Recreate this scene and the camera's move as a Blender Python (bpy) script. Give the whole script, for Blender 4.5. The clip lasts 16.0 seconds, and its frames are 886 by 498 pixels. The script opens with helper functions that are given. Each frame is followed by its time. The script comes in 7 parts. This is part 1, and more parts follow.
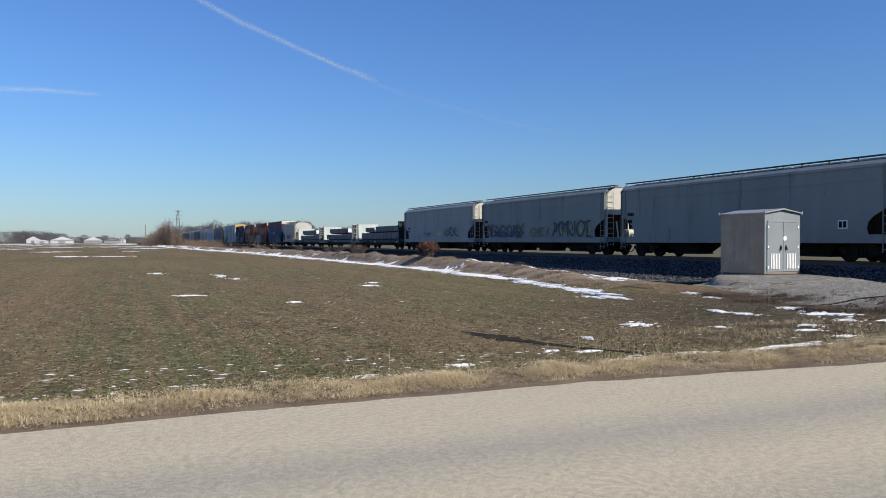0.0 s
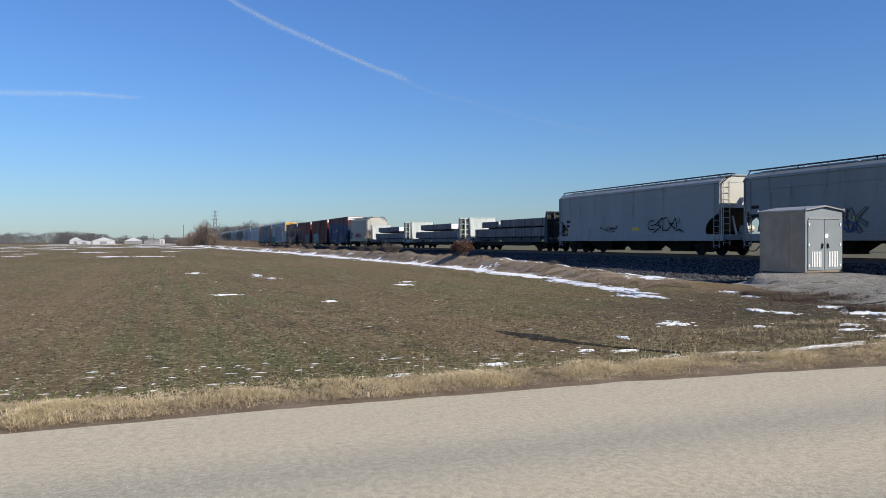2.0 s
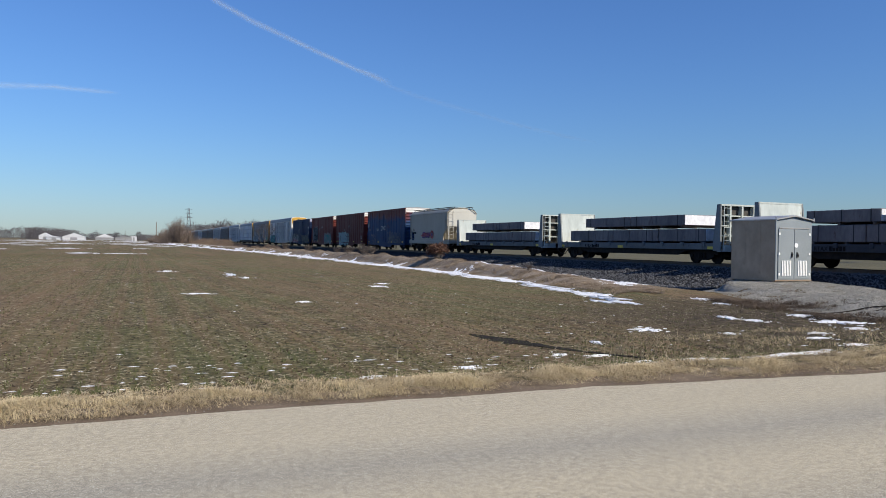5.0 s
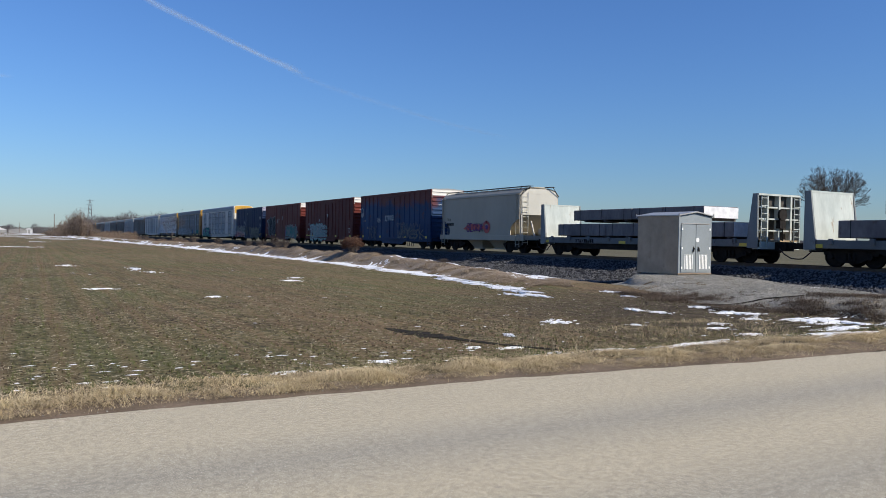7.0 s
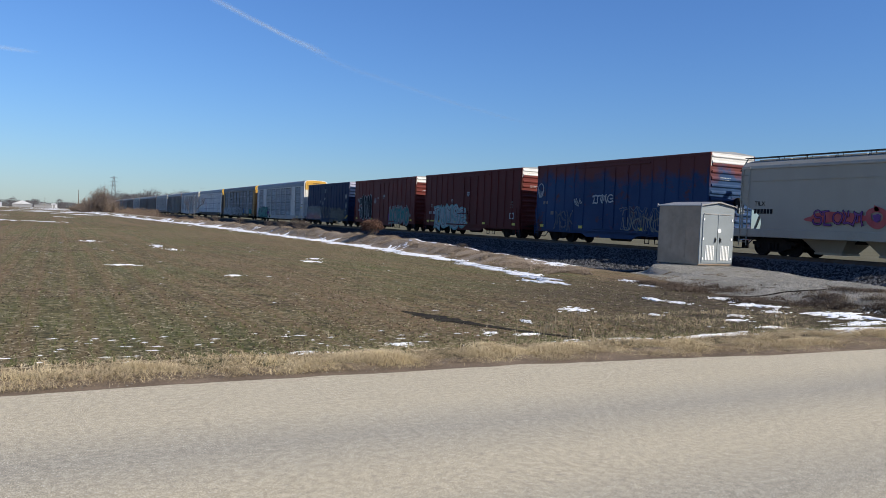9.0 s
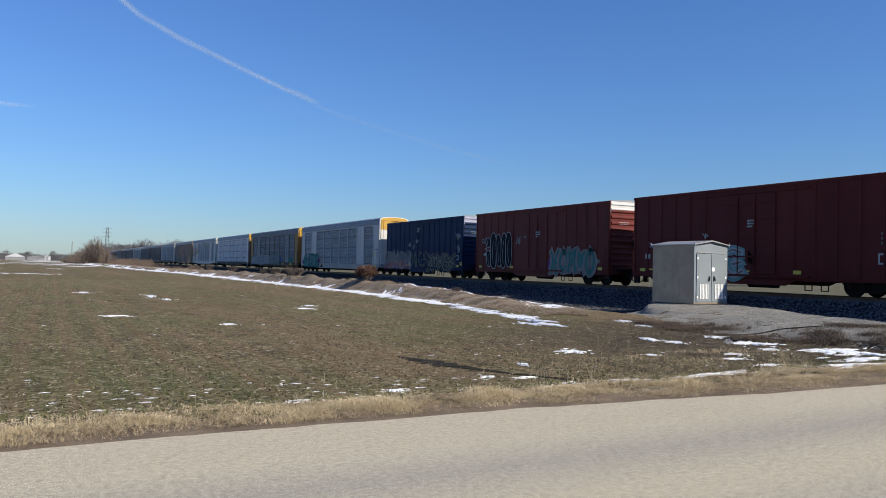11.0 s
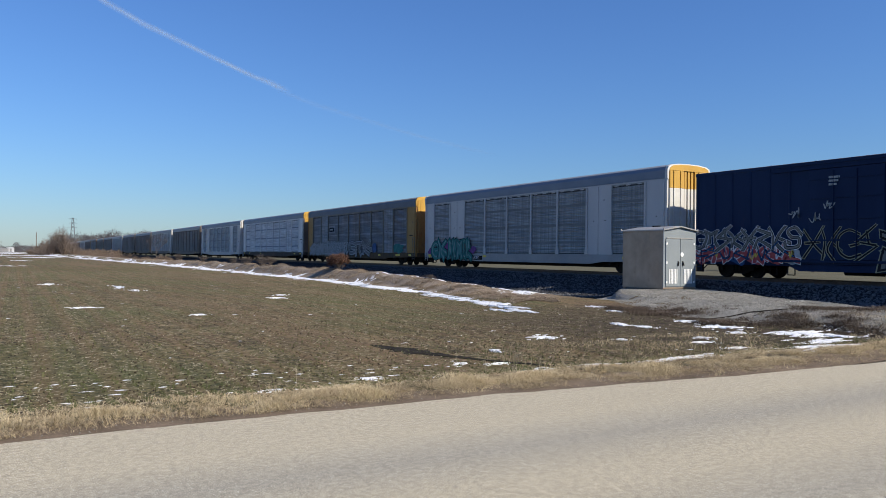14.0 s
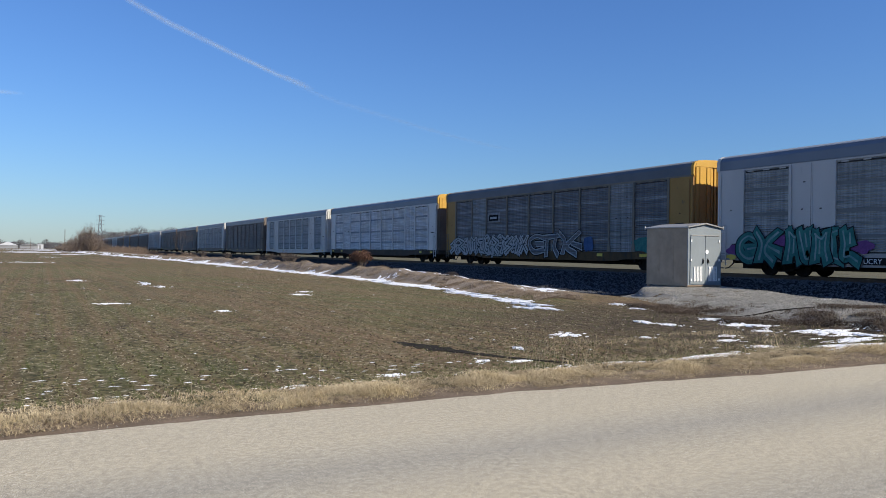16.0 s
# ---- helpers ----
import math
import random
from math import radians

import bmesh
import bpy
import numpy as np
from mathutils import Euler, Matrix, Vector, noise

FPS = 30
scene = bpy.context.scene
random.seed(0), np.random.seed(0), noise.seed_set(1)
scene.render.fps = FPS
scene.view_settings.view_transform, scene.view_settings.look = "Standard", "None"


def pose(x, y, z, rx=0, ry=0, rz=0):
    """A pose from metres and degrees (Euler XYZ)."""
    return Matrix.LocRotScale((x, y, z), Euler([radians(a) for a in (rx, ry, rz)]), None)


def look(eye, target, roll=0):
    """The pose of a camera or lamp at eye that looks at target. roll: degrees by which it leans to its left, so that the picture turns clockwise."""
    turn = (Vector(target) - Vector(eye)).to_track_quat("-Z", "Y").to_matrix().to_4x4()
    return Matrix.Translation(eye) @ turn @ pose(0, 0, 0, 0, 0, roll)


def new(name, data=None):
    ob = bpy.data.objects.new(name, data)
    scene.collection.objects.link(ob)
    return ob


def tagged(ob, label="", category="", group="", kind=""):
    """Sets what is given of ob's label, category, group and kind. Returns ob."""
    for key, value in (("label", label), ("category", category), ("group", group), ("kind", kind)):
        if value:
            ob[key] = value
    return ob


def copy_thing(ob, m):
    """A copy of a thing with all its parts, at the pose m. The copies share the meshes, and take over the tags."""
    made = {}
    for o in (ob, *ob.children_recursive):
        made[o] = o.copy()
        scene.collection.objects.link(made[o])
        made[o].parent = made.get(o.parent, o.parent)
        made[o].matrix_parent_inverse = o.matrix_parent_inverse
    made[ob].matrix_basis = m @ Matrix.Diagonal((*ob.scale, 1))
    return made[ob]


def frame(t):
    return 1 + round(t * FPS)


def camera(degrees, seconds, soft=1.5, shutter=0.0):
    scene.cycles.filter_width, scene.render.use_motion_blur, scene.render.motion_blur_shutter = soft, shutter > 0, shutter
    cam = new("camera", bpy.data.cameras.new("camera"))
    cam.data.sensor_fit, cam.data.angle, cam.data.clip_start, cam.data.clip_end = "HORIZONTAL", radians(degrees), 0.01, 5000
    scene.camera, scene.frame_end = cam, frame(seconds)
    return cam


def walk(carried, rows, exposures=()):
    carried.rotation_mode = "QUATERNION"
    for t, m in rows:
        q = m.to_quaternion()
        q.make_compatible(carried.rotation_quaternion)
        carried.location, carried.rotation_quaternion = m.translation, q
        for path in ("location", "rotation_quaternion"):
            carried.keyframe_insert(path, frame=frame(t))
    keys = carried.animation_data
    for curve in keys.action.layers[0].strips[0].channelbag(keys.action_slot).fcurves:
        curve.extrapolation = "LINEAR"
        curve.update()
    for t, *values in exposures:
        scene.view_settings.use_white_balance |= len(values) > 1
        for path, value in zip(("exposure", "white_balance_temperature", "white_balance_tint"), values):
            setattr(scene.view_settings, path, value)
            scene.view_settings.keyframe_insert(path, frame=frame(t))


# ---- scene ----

EYE = 1.65          # the road's crown is z = 0
RAIL = 0.70         # top of rail
TRACK = 31.34       # centre line of the track; it runs along y, the road along x
SPEED = 14.193      # metres a second, towards -y
SECONDS = 16.0

cam = camera(61.0, SECONDS, soft=0.5)
PATH = [
    (0.0, pose(0, 0, EYE, 89.41, 0.02, -22.91)),
    (0.5, pose(0, 0, EYE, 89.36, 0.09, -21.80)),
    (1.0, pose(0, 0, EYE, 89.36, 0.14, -21.06)),
    (1.5, pose(0, 0, EYE, 89.36, 0.20, -20.61)),
    (2.0, pose(0, 0, EYE, 89.35, 0.25, -20.34)),
    (2.5, pose(0, 0, EYE, 89.31, 0.24, -20.14)),
    (3.0, pose(0, 0, EYE, 89.23, 0.22, -19.86)),
    (3.2, pose(0, 0, EYE, 89.20, 0.12, -19.76)),
    (5.3, pose(0, 0, EYE, 89.76, -1.08, -23.34)),
    (5.5, pose(0, 0, EYE, 89.91, -1.14, -24.34)),
    (6.0, pose(0, 0, EYE, 89.98, -1.10, -26.66)),
    (6.5, pose(0, 0, EYE, 89.79, -0.99, -28.21)),
    (7.0, pose(0, 0, EYE, 89.19, -1.00, -28.66)),
    (7.5, pose(0, 0, EYE, 88.41, -1.32, -28.18)),
    (8.0, pose(0, 0, EYE, 87.68, -1.99, -27.21)),
    (8.2, pose(0, 0, EYE, 87.50, -2.19, -26.87)),
    (10.3, pose(0, 0, EYE, 90.13, -2.32, -27.94)),
    (10.5, pose(0, 0, EYE, 90.52, -2.05, -27.94)),
    (11.0, pose(0, 0, EYE, 91.34, -1.19, -27.60)),
    (11.5, pose(0, 0, EYE, 91.58, -0.57, -26.96)),
    (12.0, pose(0, 0, EYE, 91.50, -0.36, -26.69)),
    (12.5, pose(0, 0, EYE, 91.28, -0.34, -26.95)),
    (13.0, pose(0, 0, EYE, 90.99, -0.37, -27.69)),
    (13.5, pose(0, 0, EYE, 90.68, -0.51, -28.77)),
    (14.0, pose(0, 0, EYE, 90.43, -0.63, -29.73)),
    (14.5, pose(0, 0, EYE, 90.32, -0.72, -30.15)),
    (15.0, pose(0, 0, EYE, 90.29, -0.72, -29.83)),
    (15.5, pose(0, 0, EYE, 90.21, -0.70, -28.94)),
    (16.0, pose(0, 0, EYE, 90.19, -0.69, -28.02)),
]
walk(cam, PATH, exposures=((0.0, 0.47), (3.2, 0.46), (5.3, 0.42), (7.0, 0.42), (8.2, 0.46), (10.3, 0.52), (11.5, 0.49), (13.0, 0.53), (14.5, 0.51), (16.0, 0.52)))

# ---- light: a low winter sun behind the camera's right shoulder ----
SUN_ELEVATION, SUN_X, SUN_Y = 36.0, 0.53, -0.848
world = bpy.data.worlds.new("sky")
scene.world = world
world.use_nodes = True
wn = world.node_tree.nodes
sky = wn.new("ShaderNodeTexSky")
sky.sky_type = "NISHITA"
sky.sun_disc = False
sky.sun_elevation = radians(SUN_ELEVATION)
sky.sun_rotation = math.atan2(SUN_X, SUN_Y)
sky.air_density, sky.dust_density, sky.ozone_density = 1.4, 0.15, 6.0
wn["Background"].inputs["Strength"].default_value = 0.071
tint = wn.new("ShaderNodeMix")          # clear, dry winter air: deeper blue
tint.data_type, tint.blend_type = "RGBA", "MULTIPLY"
tint.inputs[0].default_value, tint.inputs[7].default_value = 1.0, (0.606, 0.836, 1.256, 1)
world.node_tree.links.new(sky.outputs[0], tint.inputs[6])
world.node_tree.links.new(tint.outputs[2], wn["Background"].inputs[0])

sun = new("sun", bpy.data.lights.new("sun", "SUN"))
sun.data.energy, sun.data.angle, sun.data.color = 4.25, radians(0.53), (1.0, 0.925, 0.79)
ce = math.cos(radians(SUN_ELEVATION))
sun.matrix_world = look((60 * SUN_X * ce, 60 * SUN_Y * ce, 60 * math.sin(radians(SUN_ELEVATION))), (0, 0, 0))


# ---- materials ----
def surface(name, a, b, scale=3.0, rough=0.7, metal=0.0, bump=0.15, fine=40.0, wear=None, wear_at=0.62,
            stretch=(1, 1, 1), random_tint=0.0, depth=0.02, spec=0.5, above=None):
    """Two tones mixed by a coarse noise, a fine grain, an optional worn third tone, and relief."""
    m = bpy.data.materials.new(name)
    m.use_nodes = True
    n, l = m.node_tree.nodes, m.node_tree.links
    bsdf = n["Principled BSDF"]
    co, mp = n.new("ShaderNodeTexCoord"), n.new("ShaderNodeMapping")
    mp.inputs["Scale"].default_value = stretch
    l.new(co.outputs["Object"], mp.inputs["Vector"])

    def cloud(s, detail=6.0, r=0.6):
        t = n.new("ShaderNodeTexNoise")
        t.inputs["Scale"].default_value, t.inputs["Detail"].default_value, t.inputs["Roughness"].default_value = s, detail, r
        l.new(mp.outputs[0], t.inputs["Vector"])
        return t.outputs["Fac"]

    def ramp(fac, lo, hi):
        r = n.new("ShaderNodeMapRange")
        r.inputs["From Min"].default_value, r.inputs["From Max"].default_value = lo, hi
        l.new(fac, r.inputs["Value"])
        return r.outputs[0]

    def mix(fac, x, y, kind="MIX"):
        q = n.new("ShaderNodeMix")
        q.data_type, q.blend_type = "RGBA", kind
        for sock, v in ((q.inputs[0], fac), (q.inputs[6], x), (q.inputs[7], y)):
            if isinstance(v, (tuple, float)):
                sock.default_value = (*v, 1) if isinstance(v, tuple) else v
            else:
                l.new(v, sock)
        return q.outputs[2]

    grain = cloud(fine, 4.0)
    col = mix(ramp(cloud(scale), 0.35, 0.65), a, b)
    dark = mix(ramp(grain, 0.3, 0.7), (0.82, 0.82, 0.82), (1.12, 1.12, 1.12))
    col = mix(1.0, col, dark, "MULTIPLY")
    if wear:
        col = mix(ramp(cloud(scale * 2.7, 8.0, 0.7), wear_at, wear_at + 0.08), col, wear)
    if above:                      # another coat from a height upwards, with a ragged lower edge
        xyz, sm = n.new("ShaderNodeSeparateXYZ"), n.new("ShaderNodeMath")
        l.new(co.outputs["Object"], xyz.inputs[0])
        sm.operation = "MULTIPLY_ADD"
        l.new(cloud(0.9, 6.0), sm.inputs[0])
        sm.inputs[1].default_value = 3.4
        l.new(xyz.outputs[2], sm.inputs[2])
        col = mix(ramp(sm.outputs[0], above[1], above[1] + 0.7), col, above[0])
    if random_tint:
        info, r = n.new("ShaderNodeObjectInfo"), n.new("ShaderNodeMapRange")
        r.inputs["To Min"].default_value, r.inputs["To Max"].default_value = 1 - random_tint, 1 + random_tint
        l.new(info.outputs["Random"], r.inputs["Value"])
        rgb = n.new("ShaderNodeCombineColor")
        for k in range(3):
            l.new(r.outputs[0], rgb.inputs[k])
        col = mix(1.0, col, rgb.outputs[0], "MULTIPLY")
    l.new(col, bsdf.inputs["Base Color"])
    bsdf.inputs["Roughness"].default_value, bsdf.inputs["Metallic"].default_value = rough, metal
    bsdf.inputs["Specular IOR Level"].default_value = spec
    if bump:
        bp = n.new("ShaderNodeBump")
        bp.inputs["Strength"].default_value, bp.inputs["Distance"].default_value = bump, depth
        l.new(grain, bp.inputs["Height"])
        l.new(bp.outputs[0], bsdf.inputs["Normal"])
    return m


def field_material():
    """Winter field: dark soil with small shadows put into its colour, thin green shoots in rows along y, straw; dry
    grass on the bank; a stubble field past the track.
    """
    m = bpy.data.materials.new("field_soil")
    m.use_nodes = True
    n, l = m.node_tree.nodes, m.node_tree.links
    bsdf = n["Principled BSDF"]
    co = n.new("ShaderNodeTexCoord")

    def cloud(s, detail, stretch=(1, 1, 1), r=0.6):
        mp, t = n.new("ShaderNodeMapping"), n.new("ShaderNodeTexNoise")
        mp.inputs["Scale"].default_value = stretch
        l.new(co.outputs["Object"], mp.inputs["Vector"])
        l.new(mp.outputs[0], t.inputs["Vector"])
        t.inputs["Scale"].default_value, t.inputs["Detail"].default_value, t.inputs["Roughness"].default_value = s, detail, r
        return t.outputs["Fac"]

    def ramp(fac, lo, hi, to=1.0):
        r = n.new("ShaderNodeMapRange")
        r.inputs["From Min"].default_value, r.inputs["From Max"].default_value, r.inputs["To Max"].default_value = lo, hi, to
        l.new(fac, r.inputs["Value"])
        return r.outputs[0]

    def mix(fac, x, y, kind="MIX"):
        q = n.new("ShaderNodeMix")
        q.data_type, q.blend_type = "RGBA", kind
        for sock, v in ((q.inputs[0], fac), (q.inputs[6], x), (q.inputs[7], y)):
            if isinstance(v, (tuple, float)):
                sock.default_value = (*v, 1) if isinstance(v, tuple) else v
            else:
                l.new(v, sock)
        return q.outputs[2]

    xyz = n.new("ShaderNodeSeparateXYZ")
    l.new(co.outputs["Object"], xyz.inputs[0])
    soil = mix(ramp(cloud(0.5, 6, (1, 0.35, 1)), 0.35, 0.68), (0.150, 0.118, 0.063), (0.215, 0.156, 0.086))
    # near-black flecks: dark soil, deepened for the small shadows among the clods
    soil = mix(ramp(cloud(9.0, 6, (1, 1, 1), 0.7), 0.44, 0.58, 0.95), soil, (0.024, 0.020, 0.014))
    soil = mix(ramp(cloud(22.0, 3, (0.5, 1.4, 1)), 0.54, 0.64, 0.65), soil, (0.29, 0.235, 0.15))
    soil = mix(1.0, soil, mix(ramp(cloud(1.9, 6, (1, 0.4, 1)), 0.36, 0.64), (0.72, 0.72, 0.74), (1.24, 1.22, 1.16)), "MULTIPLY")
    green = ramp(cloud(0.13, 4), 0.42, 0.66, 0.6)
    soil = mix(green, soil, (0.100, 0.118, 0.044))
    straw = ramp(cloud(14.0, 3, (0.45, 1.1, 1)), 0.60, 0.67, 0.75)
    soil = mix(straw, soil, (0.34, 0.29, 0.19))
    rows = n.new("ShaderNodeTexWave")
    rows.wave_type, rows.bands_direction = "BANDS", "X"
    rows.inputs["Scale"].default_value, rows.inputs["Distortion"].default_value = 0.42, 1.5
    l.new(co.outputs["Object"], rows.inputs["Vector"])
    soil = mix(ramp(rows.outputs["Fac"], 0.5, 1.0, 0.4), soil, (0.185, 0.118, 0.068))
    strips = cloud(0.30, 3, (1, 0.05, 1))
    soil = mix(ramp(strips, 0.48, 0.66, 0.55), soil, (0.200, 0.132, 0.080))
    bank = mix(ramp(cloud(1.2, 6), 0.35, 0.65), (0.250, 0.200, 0.150), (0.350, 0.285, 0.215))
    bank = mix(ramp(cloud(18.0, 4), 0.45, 0.6, 0.6), bank, (0.130, 0.095, 0.066))
    edge = n.new("ShaderNodeMath")
    edge.operation = "ADD"
    l.new(xyz.outputs[0], edge.inputs[0])
    l.new(ramp(cloud(0.6, 3), 0.3, 0.7, 3.0), edge.inputs[1])
    sandy = n.new("ShaderNodeMath")
    sandy.operation = "MULTIPLY"
    l.new(ramp(edge.outputs[0], 17.3, 18.3), sandy.inputs[0])
    l.new(ramp(xyz.outputs[1], 22.0, 25.5), sandy.inputs[1])
    col = mix(sandy.outputs[0], soil, bank)
    damp = n.new("ShaderNodeMath")
    damp.operation = "MULTIPLY"
    l.new(ramp(edge.outputs[0], 9.5, 13.5), damp.inputs[0])
    near = n.new("ShaderNodeMapRange")
    near.inputs["From Min"].default_value, near.inputs["From Max"].default_value = 21.0, 14.5
    l.new(xyz.outputs[1], near.inputs["Value"])
    l.new(near.outputs[0], damp.inputs[1])
    dark = mix(ramp(cloud(4.0, 6), 0.4, 0.62), (0.048, 0.037, 0.027), (0.115, 0.088, 0.060))
    col = mix(damp.outputs[0], col, dark)
    far = mix(ramp(cloud(0.2, 5), 0.35, 0.65), (0.100, 0.092, 0.058), (0.135, 0.122, 0.078))
    col = mix(ramp(xyz.outputs[0], 37.0, 41.0), col, far)
    l.new(col, bsdf.inputs["Base Color"])
    bsdf.inputs["Roughness"].default_value = 0.95
    bsdf.inputs["Specular IOR Level"].default_value = 0.1
    bp = n.new("ShaderNodeBump")
    bp.inputs["Strength"].default_value, bp.inputs["Distance"].default_value = 0.9, 0.06
    l.new(cloud(7.0, 8, (1, 1, 1), 0.7), bp.inputs["Height"])
    l.new(bp.outputs[0], bsdf.inputs["Normal"])
    return m


def road_material():
    """Worn chip seal: tan stone, two greyer wheel tracks along x, fine chippings."""
    m = bpy.data.materials.new("chip_seal")
    m.use_nodes = True
    n, l = m.node_tree.nodes, m.node_tree.links
    bsdf = n["Principled BSDF"]
    co = n.new("ShaderNodeTexCoord")
    xyz = n.new("ShaderNodeSeparateXYZ")
    l.new(co.outputs["Object"], xyz.inputs[0])

    def cloud(s, detail, stretch=(1, 1, 1)):
        mp, t = n.new("ShaderNodeMapping"), n.new("ShaderNodeTexNoise")
        mp.inputs["Scale"].default_value = stretch
        l.new(co.outputs["Object"], mp.inputs["Vector"])
        l.new(mp.outputs[0], t.inputs["Vector"])
        t.inputs["Scale"].default_value, t.inputs["Detail"].default_value = s, detail
        return t.outputs["Fac"]

    def calc(op, x, y, z=None):
        q = n.new("ShaderNodeMath")
        q.operation = op
        for sock, v in zip(q.inputs, (x, y, z)):
            if isinstance(v, float):
                sock.default_value = v
            elif v is not None:
                l.new(v, sock)
        return q.outputs[0]

    def ramp(fac, lo, hi, to=1.0):
        r = n.new("ShaderNodeMapRange")
        r.inputs["From Min"].default_value, r.inputs["From Max"].default_value, r.inputs["To Max"].default_value = lo, hi, to
        l.new(fac, r.inputs["Value"])
        return r.outputs[0]

    def mix(fac, x, y, kind="MIX"):
        q = n.new("ShaderNodeMix")
        q.data_type, q.blend_type = "RGBA", kind
        for sock, v in ((q.inputs[0], fac), (q.inputs[6], x), (q.inputs[7], y)):
            if isinstance(v, (tuple, float)):
                sock.default_value = (*v, 1) if isinstance(v, tuple) else v
            else:
                l.new(v, sock)
        return q.outputs[2]

    wob = calc("MULTIPLY_ADD", cloud(0.25, 2, (0.15, 1, 1)), 0.35, xyz.outputs[1])
    wob = calc("MULTIPLY_ADD", cloud(30.0, 3, (0.35, 1, 1)), 0.5, wob)
    col = mix(ramp(cloud(0.5, 3, (0.2, 1, 1)), 0.35, 0.65), (0.470, 0.410, 0.292), (0.494, 0.434, 0.315))
    for y, w in ((5.35, 0.85), (3.3, 0.8)):
        away = calc("ABSOLUTE", calc("SUBTRACT", wob, y + 0.42), 0.0)
        band = ramp(calc("SUBTRACT", w, away), 0.0, 0.9, 0.85)
        col = mix(band, col, (0.318, 0.296, 0.242))
    # chippings: pale and dark stones side by side, bare binder between them
    col = mix(ramp(cloud(115.0, 6), 0.38, 0.62), mix(1.0, col, (0.54, 0.53, 0.52), "MULTIPLY"), mix(1.0, col, (1.30, 1.30, 1.30), "MULTIPLY"))
    col = mix(ramp(cloud(18.0, 8), 0.40, 0.60), mix(1.0, col, (0.86, 0.86, 0.86), "MULTIPLY"), mix(1.0, col, (1.10, 1.10, 1.10), "MULTIPLY"))
    col = mix(ramp(cloud(88.0, 2, (1, 1, 2)), 0.61, 0.65, 0.8), col, (0.12, 0.112, 0.10))
    col = mix(ramp(cloud(75.0, 2, (1, 1, 3)), 0.62, 0.66, 0.8), col, (0.72, 0.68, 0.58))
    col = mix(ramp(cloud(24.0, 4, (0.6, 1, 1)), 0.58, 0.70, 0.45), col, (0.20, 0.185, 0.16))
    col = mix(ramp(cloud(1.6, 8, (0.22, 1, 1)), 0.68, 0.74, 0.4), col, (0.15, 0.14, 0.125))
    l.new(col, bsdf.inputs["Base Color"])
    bsdf.inputs["Roughness"].default_value = 0.9
    bsdf.inputs["Specular IOR Level"].default_value = 0.2
    bp = n.new("ShaderNodeBump")
    bp.inputs["Strength"].default_value, bp.inputs["Distance"].default_value = 0.30, 0.008
    l.new(cloud(115.0, 6), bp.inputs["Height"])
    l.new(bp.outputs[0], bsdf.inputs["Normal"])
    return m


def vapour_material(density, name):
    """Thin ice cloud: white and lit by the sun, mostly see-through, ragged along its edges (u across, v along)."""
    m = bpy.data.materials.new(name)
    m.use_nodes = True
    n, l = m.node_tree.nodes, m.node_tree.links
    out = n["Material Output"]
    n.remove(n["Principled BSDF"])
    white, clear, blend = n.new("ShaderNodeBsdfTranslucent"), n.new("ShaderNodeBsdfTransparent"), n.new("ShaderNodeMixShader")
    white.inputs[0].default_value = (0.80, 0.88, 0.93, 1)
    diff, add = n.new("ShaderNodeBsdfDiffuse"), n.new("ShaderNodeMixShader")
    diff.inputs[0].default_value = (0.80, 0.88, 0.93, 1)
    l.new(diff.outputs[0], add.inputs[1])
    l.new(white.outputs[0], add.inputs[2])
    uv, xyz = n.new("ShaderNodeUVMap"), n.new("ShaderNodeSeparateXYZ")
    l.new(uv.outputs[0], xyz.inputs[0])

    def calc(op, x, y):
        q = n.new("ShaderNodeMath")
        q.operation = op
        for sock, v in zip(q.inputs, (x, y)):
            if isinstance(v, float):
                sock.default_value = v
            else:
                l.new(v, sock)
        return q.outputs[0]

    noi, mp = n.new("ShaderNodeTexNoise"), n.new("ShaderNodeMapping")
    mp.inputs["Scale"].default_value = (1.6, 9.0, 1.0)
    l.new(uv.outputs[0], mp.inputs[0])
    l.new(mp.outputs[0], noi.inputs["Vector"])
    noi.inputs["Scale"].default_value, noi.inputs["Detail"].default_value = 1.0, 6.0
    across = calc("SUBTRACT", 1.0, calc("ABSOLUTE", calc("MULTIPLY_ADD", xyz.outputs[0], 2.0), 0.0))
    for node in n:
        if node.type == "MATH" and node.operation == "MULTIPLY_ADD":
            node.inputs[2].default_value = -1.0
    ends = calc("MINIMUM", calc("MULTIPLY", xyz.outputs[1], 14.0), 1.0)
    ends = calc("MULTIPLY", ends, calc("MINIMUM", calc("MULTIPLY", calc("SUBTRACT", 1.0, xyz.outputs[1]), 7.0), 1.0))
    cover = calc("MULTIPLY", calc("POWER", across, 1.3), calc("MULTIPLY", noi.outputs["Fac"], 2.0))
    fac = calc("MULTIPLY", calc("MULTIPLY", cover, ends), density)
    fac = calc("MINIMUM", calc("MAXIMUM", fac, 0.0), 1.0)
    l.new(fac, blend.inputs[0])
    l.new(clear.outputs[0], blend.inputs[1])
    l.new(add.outputs[0], blend.inputs[2])
    l.new(blend.outputs[0], out.inputs[0])
    return m


